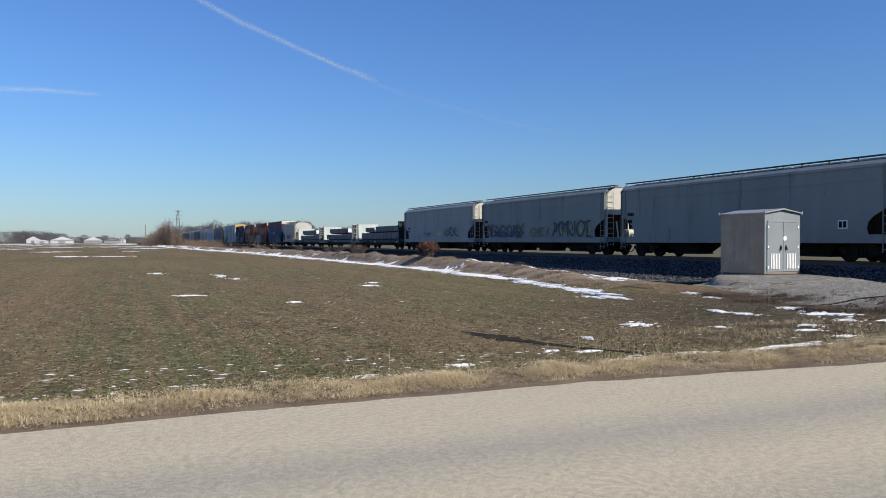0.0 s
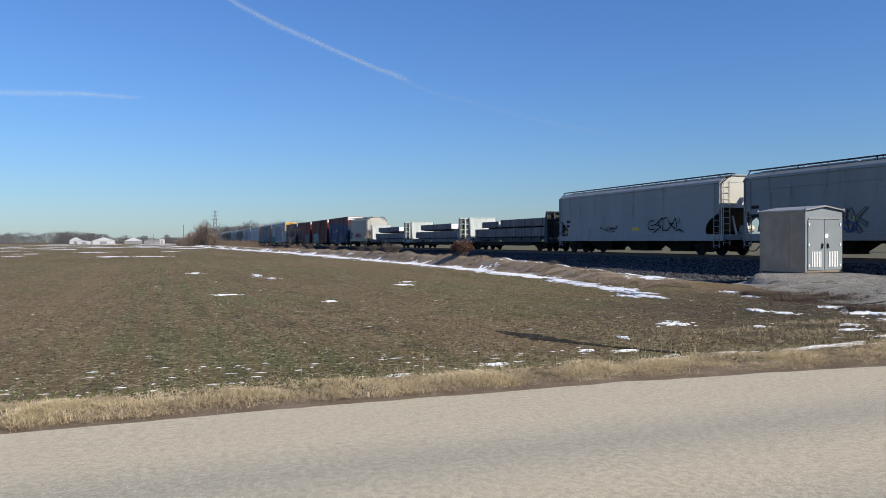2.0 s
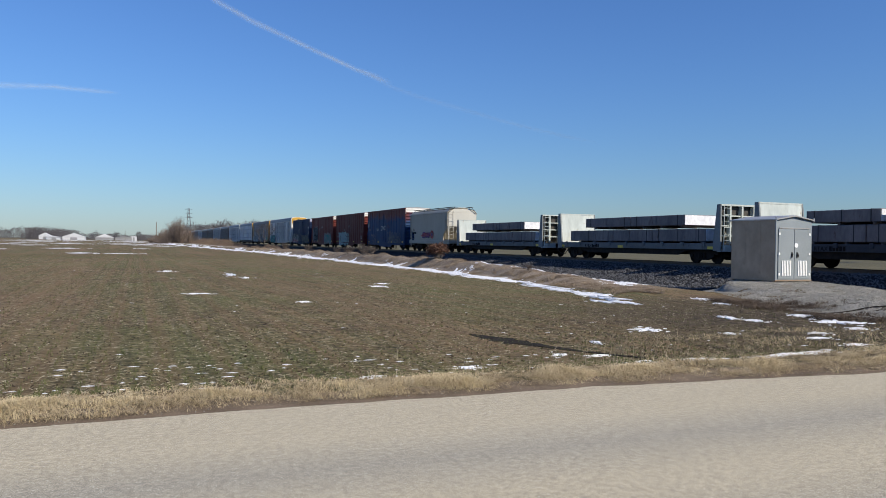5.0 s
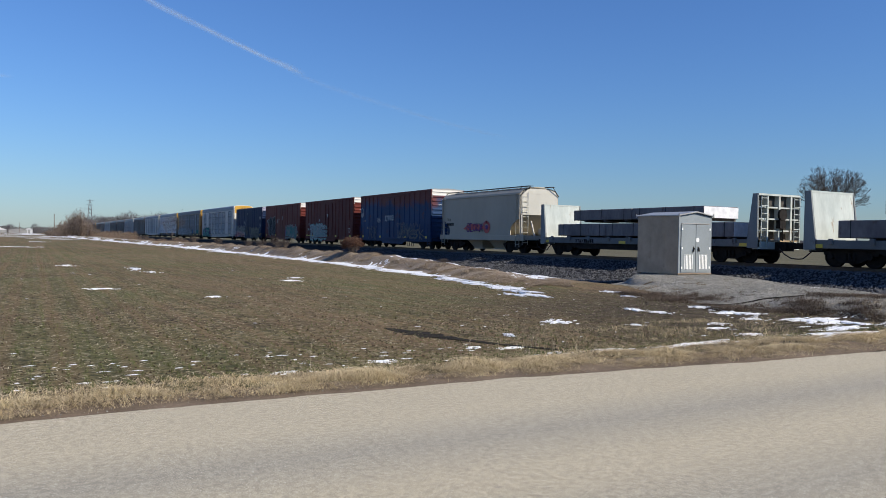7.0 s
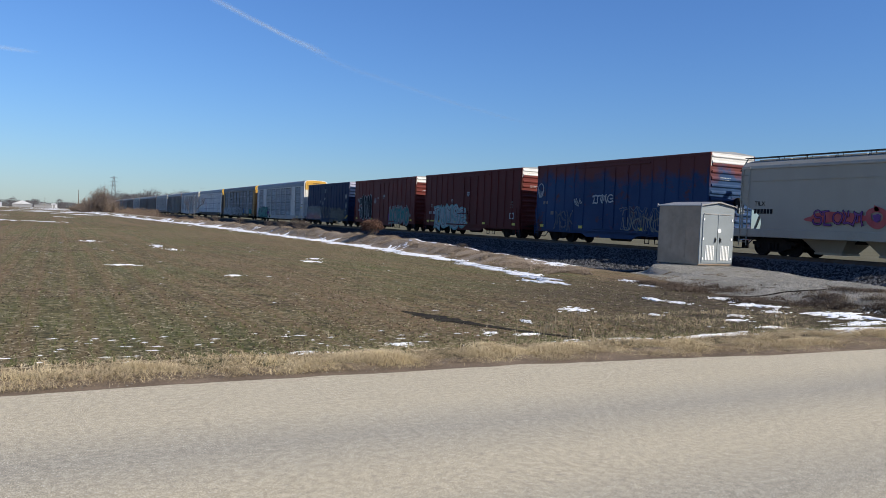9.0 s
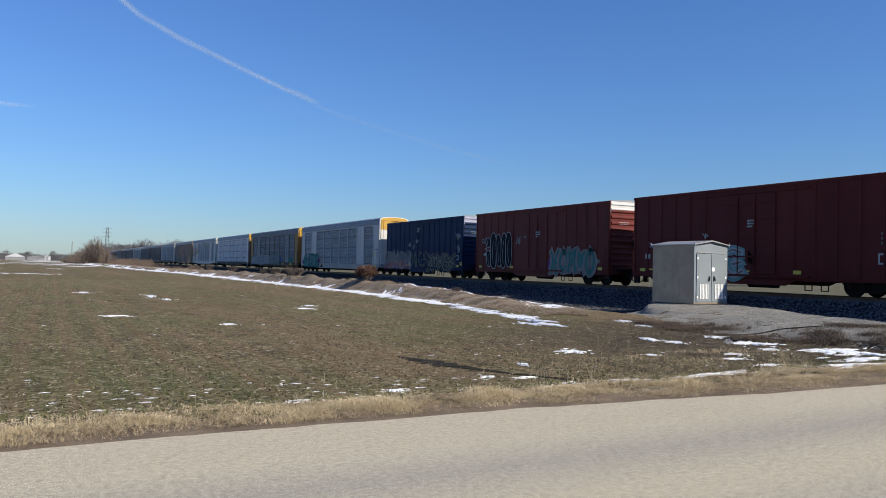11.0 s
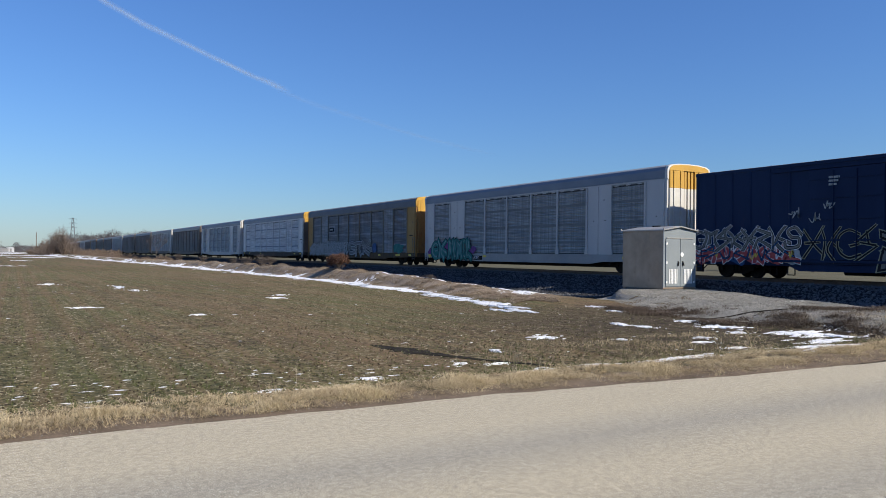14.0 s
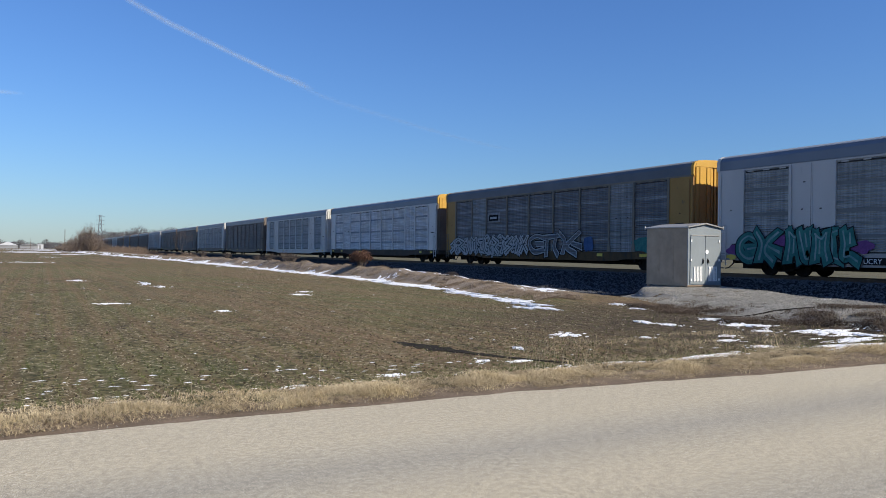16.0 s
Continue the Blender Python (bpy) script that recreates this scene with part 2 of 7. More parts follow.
M = {}
M["field"] = field_material()
M["road"] = road_material()
M["dirt"] = surface("road_edge_dirt", (0.125, 0.094, 0.065), (0.200, 0.150, 0.106), 2.0, 0.95, bump=0.6, fine=30, spec=0.1)
M["streak_tone"] = surface("dark_streak", (0.018, 0.015, 0.013), (0.035, 0.029, 0.022), 3.0, 0.9, bump=0.8, fine=14, depth=0.05, spec=0.1)
M["clod"] = surface("soil_clod", (0.042, 0.032, 0.022), (0.086, 0.065, 0.042), 5.0, 0.95, bump=0.5, fine=30, spec=0.1)
M["gravel"] = surface("grey_gravel", (0.255, 0.238, 0.204), (0.375, 0.352, 0.306), 1.2, 0.95, bump=1.0, fine=16, depth=0.07, wear=(0.13, 0.112, 0.09), wear_at=0.60, spec=0.1)
# bed near black for shade in the gaps; loose stones carry the rock's tone
M["ballast"] = surface("shade_dark_ballast", (0.010, 0.010, 0.012), (0.022, 0.022, 0.024), 2.0, 0.9, bump=1.0, fine=11, depth=0.09, spec=0.2)
M["stone"] = surface("ballast_stone", (0.045, 0.046, 0.051), (0.165, 0.165, 0.170), 9.0, 0.9, bump=0.4, fine=40, wear=(0.22, 0.215, 0.21), wear_at=0.66)
M["pebble"] = surface("gravel_stone", (0.205, 0.192, 0.165), (0.385, 0.365, 0.318), 9.0, 0.95, bump=0.4, fine=40, spec=0.1)
M["snow"] = surface("old_snow", (0.74, 0.745, 0.76), (0.83, 0.83, 0.835), 1.5, 0.7, bump=0.5, fine=12, depth=0.03)
M["dry_grass"] = surface("dry_grass", (0.470, 0.370, 0.210), (0.680, 0.555, 0.350), 2.5, 0.9, bump=0, spec=0.1)
M["matted"] = surface("matted_grass", (0.290, 0.220, 0.128), (0.520, 0.415, 0.260), 7.0, 0.9, bump=0, spec=0.1)
M["dead_weed"] = surface("dead_weeds", (0.070, 0.053, 0.040), (0.165, 0.125, 0.092), 1.5, 0.95, bump=0, spec=0.1)
M["bank_straw"] = surface("bank_straw", (0.23, 0.175, 0.125), (0.40, 0.32, 0.235), 1.5, 0.95, bump=0, spec=0.1)
M["straw"] = surface("straw", (0.310, 0.255, 0.155), (0.560, 0.490, 0.345), 6.0, 0.85, bump=0, fine=3.0, spec=0.15)
M["shoots"] = surface("wheat_shoots", (0.085, 0.108, 0.034), (0.165, 0.155, 0.070), 0.35, 0.85, bump=0, spec=0.1)
M["bark"] = surface("grey_bark", (0.13, 0.105, 0.085), (0.19, 0.155, 0.125), 4.0, 0.95, bump=0.3, spec=0.1)
M["twig"] = surface("bare_twigs", (0.08, 0.066, 0.058), (0.12, 0.098, 0.085), 0.4, 0.95, bump=0, spec=0.1)
M["thicket_twig"] = surface("thicket_twigs", (0.155, 0.122, 0.100), (0.215, 0.170, 0.140), 0.3, 0.95, bump=0, spec=0.1)
M["brush"] = surface("tan_brush", (0.15, 0.112, 0.085), (0.215, 0.16, 0.122), 0.4, 0.95, bump=0, spec=0.1)
# greyed and lifted slightly: distance haze put into the colour
M["hazed_wood"] = surface("far_woods", (0.100, 0.096, 0.102), (0.135, 0.126, 0.130), 0.03, 0.95, bump=0, fine=0.4, spec=0.1)
M["red_leaf"] = surface("russet_leaves", (0.088, 0.046, 0.033), (0.150, 0.086, 0.060), 2.0, 0.9, bump=0, spec=0.1)
M["rail"] = surface("rail_steel", (0.10, 0.065, 0.045), (0.15, 0.10, 0.07), 3.0, 0.6, 0.4, bump=0.1)
M["tie"] = surface("tie_timber", (0.07, 0.055, 0.045), (0.12, 0.10, 0.085), 4.0, 0.9, bump=0.4, stretch=(1, 6, 6), random_tint=0.2)
M["black"] = surface("black_steel", (0.018, 0.017, 0.017), (0.035, 0.032, 0.030), 3.0, 0.7, 0.2, bump=0.1, wear=(0.07, 0.05, 0.035), wear_at=0.6)
# grimy steel; also lent to surfaces darkened for shade
M["truck"] = surface("grimy_steel_and_shade", (0.011, 0.0095, 0.009), (0.024, 0.020, 0.018), 4.0, 0.85, 0.1, bump=0.2, spec=0.25)
M["grey_car"] = surface("hopper_grey", (0.228, 0.246, 0.236), (0.272, 0.288, 0.272), 0.35, 0.55, bump=0.05, wear=(0.165, 0.158, 0.15), wear_at=0.58, stretch=(1, 2.2, 0.28), spec=0.2)
M["grey_car2"] = surface("hopper_pale_grey", (0.3, 0.314, 0.298), (0.345, 0.355, 0.335), 0.35, 0.55, bump=0.05, wear=(0.22, 0.205, 0.19), wear_at=0.58, stretch=(1, 2.2, 0.28), spec=0.2)
# cream, made paler than the sides because the ends face the sun
M["end_sunlit"] = surface("hopper_sunlit_cream", (0.46, 0.445, 0.39), (0.52, 0.50, 0.44), 0.8, 0.6, bump=0.05, wear=(0.28, 0.21, 0.15), wear_at=0.63)
M["cream"] = surface("hopper_cream", (0.380, 0.342, 0.268), (0.435, 0.395, 0.315), 0.5, 0.55, bump=0.05, wear=(0.28, 0.22, 0.16), wear_at=0.64, stretch=(1, 1, 0.4), spec=0.2)
M["flat_grey"] = surface("flatcar_pale_paint", (0.180, 0.198, 0.205), (0.223, 0.241, 0.241), 0.8, 0.6, bump=0.05, wear=(0.12, 0.10, 0.09), wear_at=0.60, stretch=(1, 1, 0.5), spec=0.2)
M["flat_sill"] = surface("flatcar_grimy_sill", (0.131, 0.140, 0.140), (0.181, 0.188, 0.185), 0.8, 0.7, bump=0.05, wear=(0.06, 0.052, 0.047), wear_at=0.58, stretch=(1, 1, 0.5), spec=0.2)
M["bulk_white"] = surface("bulkhead_white", (0.43, 0.47, 0.44), (0.50, 0.53, 0.49), 0.9, 0.6, bump=0.02, fine=2.5, wear=(0.27, 0.20, 0.13), wear_at=0.60, stretch=(1, 1, 0.35))
M["flat_dark"] = surface("flatcar_dark_paint", (0.035, 0.042, 0.055), (0.055, 0.062, 0.075), 0.8, 0.6, bump=0.05, wear=(0.10, 0.08, 0.07), wear_at=0.62, spec=0.2)
M["wrap"] = surface("grey_wrap", (0.135, 0.122, 0.124), (0.205, 0.185, 0.185), 0.9, 0.6, bump=0.25, fine=6, depth=0.05, stretch=(1, 1, 0.4), wear=(0.105, 0.072, 0.062), wear_at=0.60, spec=0.2)
M["wrap_end"] = surface("white_wrap", (0.68, 0.68, 0.70), (0.76, 0.76, 0.77), 2.0, 0.5, bump=0.15, fine=3, depth=0.03)
# bulkhead plate of the near end, coloured dark for shade inside its frame
M["shaded_plate"] = surface("plate_in_shade", (0.05, 0.045, 0.04), (0.085, 0.075, 0.062), 2.0, 0.8, bump=0.3, stretch=(1, 1, 4))
M["timber"] = surface("dunnage", (0.30, 0.22, 0.13), (0.40, 0.30, 0.19), 4.0, 0.9, bump=0.3)
M["box_red"] = surface("boxcar_oxide_red", (0.0851, 0.0103, 0.0086), (0.1109, 0.0163, 0.0129), 0.4, 0.6, bump=0.06, wear=(0.07, 0.018, 0.015), wear_at=0.62, stretch=(1, 1, 0.35), spec=0.2)
M["box_red2"] = surface("boxcar_faded_red", (0.1101, 0.0181, 0.0146), (0.1402, 0.0267, 0.0198), 0.4, 0.6, bump=0.06, wear=(0.08, 0.023, 0.018), wear_at=0.62, stretch=(1, 1, 0.35), spec=0.2)
M["box_patch"] = surface("boxcar_blue_over_red", (0.011, 0.036, 0.100), (0.020, 0.056, 0.136), 0.4, 0.6, bump=0.06, wear=(0.080, 0.032, 0.030), wear_at=0.57, stretch=(1, 0.7, 0.8), above=((0.115, 0.032, 0.028), 5.45), spec=0.2)
M["box_navy"] = surface("boxcar_navy", (0.0065, 0.0188, 0.0582), (0.0110, 0.0285, 0.0762), 0.4, 0.6, bump=0.06, wear=(0.016, 0.024, 0.06), wear_at=0.63, stretch=(1, 1, 0.35), spec=0.15)
M["end_white"] = surface("white_end_panel", (0.572, 0.550, 0.506), (0.660, 0.638, 0.583), 1.0, 0.6, bump=0.08, wear=(0.35, 0.23, 0.15), wear_at=0.66)
M["end_lilac"] = surface("faded_end_panel", (0.28, 0.28, 0.37), (0.36, 0.36, 0.43), 1.0, 0.6, bump=0.08)
M["rack_silver"] = surface("rack_silver", (0.473, 0.462, 0.446), (0.539, 0.522, 0.501), 0.5, 0.5, 0.1, bump=0.05, wear=(0.30, 0.29, 0.29), wear_at=0.66, stretch=(1, 1, 0.4), spec=0.2)
M["rack_roof"] = surface("rack_blue_grey_roof", (0.15, 0.178, 0.22), (0.185, 0.213, 0.255), 0.5, 0.5, 0.2, bump=0.05)
M["rack_roof_dull"] = surface("rack_galvanised_roof", (0.25, 0.255, 0.26), (0.32, 0.32, 0.32), 0.5, 0.55, 0.3, bump=0.05)
M["rack_yellow"] = surface("rack_yellow", (0.50, 0.27, 0.03), (0.58, 0.33, 0.045), 0.8, 0.55, bump=0.05, wear=(0.28, 0.16, 0.05), wear_at=0.62)
M["rack_ochre"] = surface("rack_faded_ochre", (0.34, 0.195, 0.058), (0.40, 0.235, 0.075), 0.6, 0.6, bump=0.05, wear=(0.2, 0.14, 0.07), wear_at=0.62, spec=0.2)
M["rack_roof_slate"] = surface("rack_slate_roof", (0.10, 0.115, 0.135), (0.13, 0.145, 0.165), 0.5, 0.6, 0.1, bump=0.05)
M["rack_grime"] = surface("rack_grimy_sill", (0.052, 0.042, 0.034), (0.085, 0.066, 0.050), 0.9, 0.75, bump=0.08, wear=(0.13, 0.075, 0.04), wear_at=0.60, spec=0.2)
M["rack_ochre_grime"] = surface("rack_grimy_ochre_sill", (0.070, 0.045, 0.022), (0.125, 0.078, 0.034), 0.9, 0.7, bump=0.08, wear=(0.05, 0.04, 0.03), wear_at=0.54, stretch=(1, 1, 0.5), spec=0.2)
M["rack_post"] = surface("rack_weathered_post", (0.165, 0.150, 0.120), (0.225, 0.195, 0.150), 0.9, 0.6, bump=0.05, wear=(0.25, 0.17, 0.07), wear_at=0.62, spec=0.2)
M["rack_rust"] = surface("rack_rusty_ochre", (0.27, 0.135, 0.045), (0.34, 0.18, 0.06), 0.9, 0.7, bump=0.08, wear=(0.14, 0.065, 0.03), wear_at=0.58, stretch=(1, 1, 0.4), spec=0.2)
M["rack_brown"] = surface("rack_brown", (0.155, 0.125, 0.1), (0.2, 0.16, 0.13), 0.5, 0.65, bump=0.05, wear=(0.12, 0.10, 0.09), wear_at=0.62, spec=0.2)
M["rack_white"] = surface("rack_pale_galvanised", (0.6, 0.6, 0.585), (0.67, 0.665, 0.64), 0.5, 0.5, 0.1, bump=0.05, spec=0.2)
M["letter_white"] = surface("white_paint", (0.74, 0.75, 0.76), (0.80, 0.80, 0.80), 2.0, 0.6, bump=0)
M["letter_black"] = surface("black_paint", (0.010, 0.010, 0.012), (0.022, 0.022, 0.022), 2.0, 0.8, bump=0, spec=0.1)
M["spray_teal"] = surface("teal_spray", (0.022, 0.144, 0.137), (0.050, 0.216, 0.187), 2.5, 0.7, bump=0, spec=0.2, fine=14, wear=(0.023, 0.097, 0.084), wear_at=0.60)
M["spray_purple"] = surface("purple_spray", (0.144, 0.056, 0.192), (0.216, 0.080, 0.240), 2.5, 0.7, bump=0, spec=0.2, fine=14, wear=(0.097, 0.036, 0.108), wear_at=0.60)
M["spray_pale"] = surface("pale_spray", (0.304, 0.352, 0.368), (0.440, 0.464, 0.464), 2.5, 0.7, bump=0, spec=0.2, fine=14, wear=(0.198, 0.209, 0.209), wear_at=0.60)
M["spray_mint"] = surface("mint_spray", (0.11, 0.26, 0.25), (0.27, 0.39, 0.37), 1.2, 0.7, bump=0, spec=0.2, fine=14, wear=(0.122, 0.176, 0.167), wear_at=0.60)
M["spray_red"] = surface("red_spray", (0.38, 0.045, 0.05), (0.46, 0.09, 0.08), 2.5, 0.6, bump=0)
M["spray_blue"] = surface("blue_spray", (0.030, 0.080, 0.210), (0.055, 0.120, 0.250), 2.5, 0.7, bump=0, spec=0.2, fine=14, wear=(0.025, 0.054, 0.113), wear_at=0.60)
M["spray_yellow"] = surface("yellow_spray", (0.62, 0.48, 0.05), (0.7, 0.55, 0.1), 2.5, 0.6, bump=0)
M["spray_dull"] = surface("dull_spray", (0.15, 0.15, 0.14), (0.22, 0.215, 0.19), 1.5, 0.7, bump=0, spec=0.2, fine=14, wear=(0.099, 0.097, 0.086), wear_at=0.60)
M["spray_olive"] = surface("olive_spray", (0.22, 0.22, 0.15), (0.36, 0.36, 0.25), 1.5, 0.7, bump=0, spec=0.2, fine=14, wear=(0.162, 0.162, 0.113), wear_at=0.60)
# aluminium browned to hold the field's bounce light on the shaded side
M["cabinet"] = surface("aluminium_with_bounce", (0.300, 0.225, 0.163), (0.350, 0.268, 0.200), 0.7, 0.40, 0.30, bump=0.01, fine=2.2, depth=0.01, wear=(0.268, 0.198, 0.143), wear_at=0.62)
M["cabinet_door"] = surface("grey_door_panel", (0.230, 0.260, 0.276), (0.269, 0.300, 0.316), 0.8, 0.5, 0.1, bump=0.03)
M["cabinet_roof"] = surface("aluminium_roof", (0.36, 0.35, 0.335), (0.43, 0.42, 0.40), 0.8, 0.4, 0.3, bump=0.04)
M["vent_white"] = surface("white_louvre", (0.798, 0.798, 0.777), (0.861, 0.861, 0.840), 2.0, 0.5, bump=0)
M["barn_white"] = surface("white_barn", (0.50, 0.51, 0.53), (0.58, 0.585, 0.60), 0.2, 0.6, bump=0)
M["barn_grey"] = surface("grey_barn", (0.22, 0.22, 0.23), (0.30, 0.30, 0.30), 0.2, 0.7, bump=0)
M["galv"] = surface("galvanised_lattice", (0.10, 0.105, 0.115), (0.14, 0.145, 0.155), 0.5, 0.6, 0.3, bump=0)


# ---- building helpers ----
def box(bm, x0, x1, y0, y1, z0, z1):
    v = [bm.verts.new(p) for p in ((x0, y0, z0), (x1, y0, z0), (x1, y1, z0), (x0, y1, z0), (x0, y0, z1), (x1, y0, z1), (x1, y1, z1), (x0, y1, z1))]
    for f in ((3, 2, 1, 0), (4, 5, 6, 7), (0, 1, 5, 4), (1, 2, 6, 5), (2, 3, 7, 6), (3, 0, 4, 7)):
        bm.faces.new([v[i] for i in f])


def prism(bm, profile, a, b, axis="y"):
    """A closed profile drawn out from a to b: (x, z) along y, or (y, z) along x."""
    def at(p, s):
        return (p[0], s, p[1]) if axis == "y" else (s, p[0], p[1])
    lo = [bm.verts.new(at(p, a)) for p in profile]
    hi = [bm.verts.new(at(p, b)) for p in profile]
    k = len(profile)
    for i in range(k):
        bm.faces.new((lo[i], lo[(i + 1) % k], hi[(i + 1) % k], hi[i]))
    bm.faces.new(lo[::-1])
    bm.faces.new(hi)


def rod(bm, p, q, r0, r1=None, sides=6):
    p, q = Vector(p), Vector(q)
    r1 = r0 if r1 is None else r1
    turn = (q - p).to_track_quat("Z", "Y").to_matrix()
    rings = []
    for c, r in ((p, r0), (q, r1)):
        rings.append([bm.verts.new(c + turn @ Vector((r * math.cos(2 * math.pi * i / sides), r * math.sin(2 * math.pi * i / sides), 0))) for i in range(sides)])
    for i in range(sides):
        bm.faces.new((rings[0][i], rings[0][(i + 1) % sides], rings[1][(i + 1) % sides], rings[1][i]))
    bm.faces.new(rings[0][::-1])
    bm.faces.new(rings[1])


def mesh_of(name, bm, material, bevel=0.0):
    if bevel:
        bmesh.ops.bevel(bm, geom=bm.edges[:], offset=bevel, segments=1, affect="EDGES", clamp_overlap=True)
    bmesh.ops.recalc_face_normals(bm, faces=bm.faces[:])
    me = bpy.data.meshes.new(name)
    bm.to_mesh(me)
    bm.free()
    me.materials.append(M[material])
    return me


def part(name, bm, material, parent, label="", bevel=0.0):
    """Links a bmesh as one mesh object under a thing or a part."""
    ob = new(name, mesh_of(name, bm, material, bevel))
    ob.parent = parent
    return tagged(ob, label)


def box_part(name, dims, material, parent, label="", bevel=0.0):
    bm = bmesh.new()
    box(bm, *dims)
    return part(name, bm, material, parent, label, bevel)


def shared(name, me, parent, at=(0, 0, 0), label=""):
    ob = new(name, me)
    ob.parent, ob.location = parent, at
    return tagged(ob, label)


def raw(name, verts, faces, material):
    me = bpy.data.meshes.new(name)
    me.from_pydata(verts, [], faces)
    me.update()
    me.materials.append(M[material])
    return new(name, me)


def smooth(a, b, v):
    t = max(0.0, min(1.0, (v - a) / (b - a)))  # a may lie past b: then it falls
    return t * t * (3 - 2 * t)


def blades(name, spots, height, width, lean, material, seed, bend=0.5):
    """Thin bent leaves of grass on the spots (x, y, z), as one mesh."""
    rng = np.random.default_rng(seed)
    p = np.asarray(spots, float)
    k = len(p)
    h = np.asarray(height) * rng.uniform(0.5, 1.25, k)
    a = rng.uniform(0, 2 * np.pi, k)
    tilt = rng.uniform(0.2, 1.0, k) * lean
    side = np.stack([-np.sin(a), np.cos(a), np.zeros(k)], 1) * (width * rng.uniform(0.6, 1.3, k))[:, None]
    out = np.stack([np.cos(a), np.sin(a), np.zeros(k)], 1)
    mid = p + out * (h * tilt * bend * 0.6)[:, None] + np.array([0, 0, 1]) * (h * 0.6)[:, None]
    tip = p + out * (h * tilt * 1.2)[:, None] + np.array([0, 0, 1]) * (h * (1 - 0.35 * tilt))[:, None]
    v = np.stack([p - side, p + side, mid + side * 0.7, mid - side * 0.7, tip], 1).reshape(-1, 3)
    i = np.arange(k) * 5
    quads = np.stack([i, i + 1, i + 2, i + 3], 1).tolist()
    tris = np.stack([i + 3, i + 2, i + 4], 1).tolist()
    return raw(name, v.tolist(), quads + tris, material)


# ---- the lie of the land ----
def pad_edge(y):
    return 15.2 + 0.48 * max(y - 14.5, 0.0)


def pad_crest(y):
    return 20.6 + 0.54 * (y - 12.5)


def pad_height(x, y):
    """The gravel mound: a ridge that climbs from the field to a crest and falls off towards the ballast."""
    u = (x - pad_edge(y)) / (pad_crest(y) - pad_edge(y))
    rise = smooth(0.0, 0.50, u) * (1 - smooth(1.0, 1.32, u))
    lump = 1 + 0.22 * noise.noise(Vector((x * 0.55, y * 0.55, 6))) * (1 - smooth(20.5, 23.5, y) * smooth(21, 24, x))
    ridge = np.interp(y, (8, 11.5, 14.3, 17.9, 19.5, 23, 26), (0.28, 0.34, 0.31, 0.21, 0.25, 0.23, 0.17))
    return rise * lump * ridge * (1 - smooth(25.9, 27.9, y + max(24.5 - x, -1.0))) * smooth(5.0, 8.6, y)


def bank_foot(y):
    """Where the grass bank meets the field."""
    return float(np.interp(y, (18, 23, 29.5, 37, 70, 98, 135, 260), (13.8, 15.0, 16.2, 17.1, 17.3, 17.4, 15.6, 11.2)))


def bank_rise(x, y, nook):
    top = np.interp(y, (20, 24, 28, 33, 40, 70, 100, 140, 300), (0.03, 0.13, 0.23, 0.38, 0.56, 0.60, 0.50, 0.34, 0.28))
    foot = bank_foot(y)
    hump = smooth(foot - 0.1, foot + 1.3, x) * (1 - smooth(18.8 - nook, 20.4 - nook, x))
    return top * hump * (1 + 0.34 * noise.noise(Vector((x * 0.7, y * 0.3, 2))) + 0.30 * noise.noise(Vector((x * 1.7, y * 1.1, 5))))


def land(x, y):
    """Height of the ground: flat field, a low bank by the track, the gravel mound round the cabinet."""
    nook = 0.6 * smooth(21.5, 24.5, y) * (1 - smooth(28.0, 30.5, y))      # the ditch cuts in between bank and mound
    z = -0.02 + bank_rise(x, y, nook) - 0.62 * smooth(19.4 - nook, 20.9 - nook, x) + 0.50 * smooth(36.0, 38.5, x)
    if x > 14:
        z *= smooth(7.6, 9.0, y)
    hump = pad_height(x, y)
    m = min(hump / 0.17, 1.0)
    z = z * (1 - m) + max(z, hump - 0.02) * m
    if 7.2 < y < 9.2:
        z += 0.04 * smooth(7.4, 8.2, y) * (1 - smooth(8.4, 9.2, y))
    if y < 7.5:
        z = min(z, -0.03)
    z += 0.02 * (noise.noise(Vector((x * 0.35, y * 0.35, 0))) if abs(x) < 60 and abs(y) < 120 else 0)
    return z


def spread(lo, hi, step, limit, grow=1.35):
    v = list(np.arange(lo, hi + 1e-6, step))
    s = step
    while v[-1] < limit:
        s *= grow
        v.append(v[-1] + s)
    s = step
    while v[0] > -limit:
        s *= grow
        v.insert(0, v[0] - s)
    return v


def grid_sheet(name, xs, ys, height, material, keep=None):
    verts, index, faces = [], {}, []
    for j, y in enumerate(ys):
        for i, x in enumerate(xs):
            verts.append((x, y, height(x, y)))
    w = len(xs)
    for j in range(len(ys) - 1):
        for i in range(w - 1):
            if keep is None or keep((xs[i] + xs[i + 1]) / 2, (ys[j] + ys[j + 1]) / 2):
                faces.append((j * w + i, j * w + i + 1, (j + 1) * w + i + 1, (j + 1) * w + i))
    ob = raw(name, verts, faces, material)
    for f in ob.data.polygons:
        f.use_smooth = True
    return ob


columns = sorted(set(spread(-12, 40, 0.5, 4500)) | set(np.arange(13.75, 21.0, 0.5)))     # closer together on the bank
ground = grid_sheet("ground", columns, spread(-6, 100, 0.5, 4500), land, "field")
tagged(ground, "brown winter field with thin green shoots, dry grass bank beside the track", "ground", kind="structure")

# the road, along x, with an uneven far edge
def road_far(x):
    return 7.52 - 0.42 * smooth(4.0, 10.5, x) - 0.10 * smooth(2.0, -3.0, x) + 0.09 * noise.noise(Vector((x * 0.45, 3, 0))) + 0.05 * noise.noise(Vector((x * 2.1, 9, 0)))


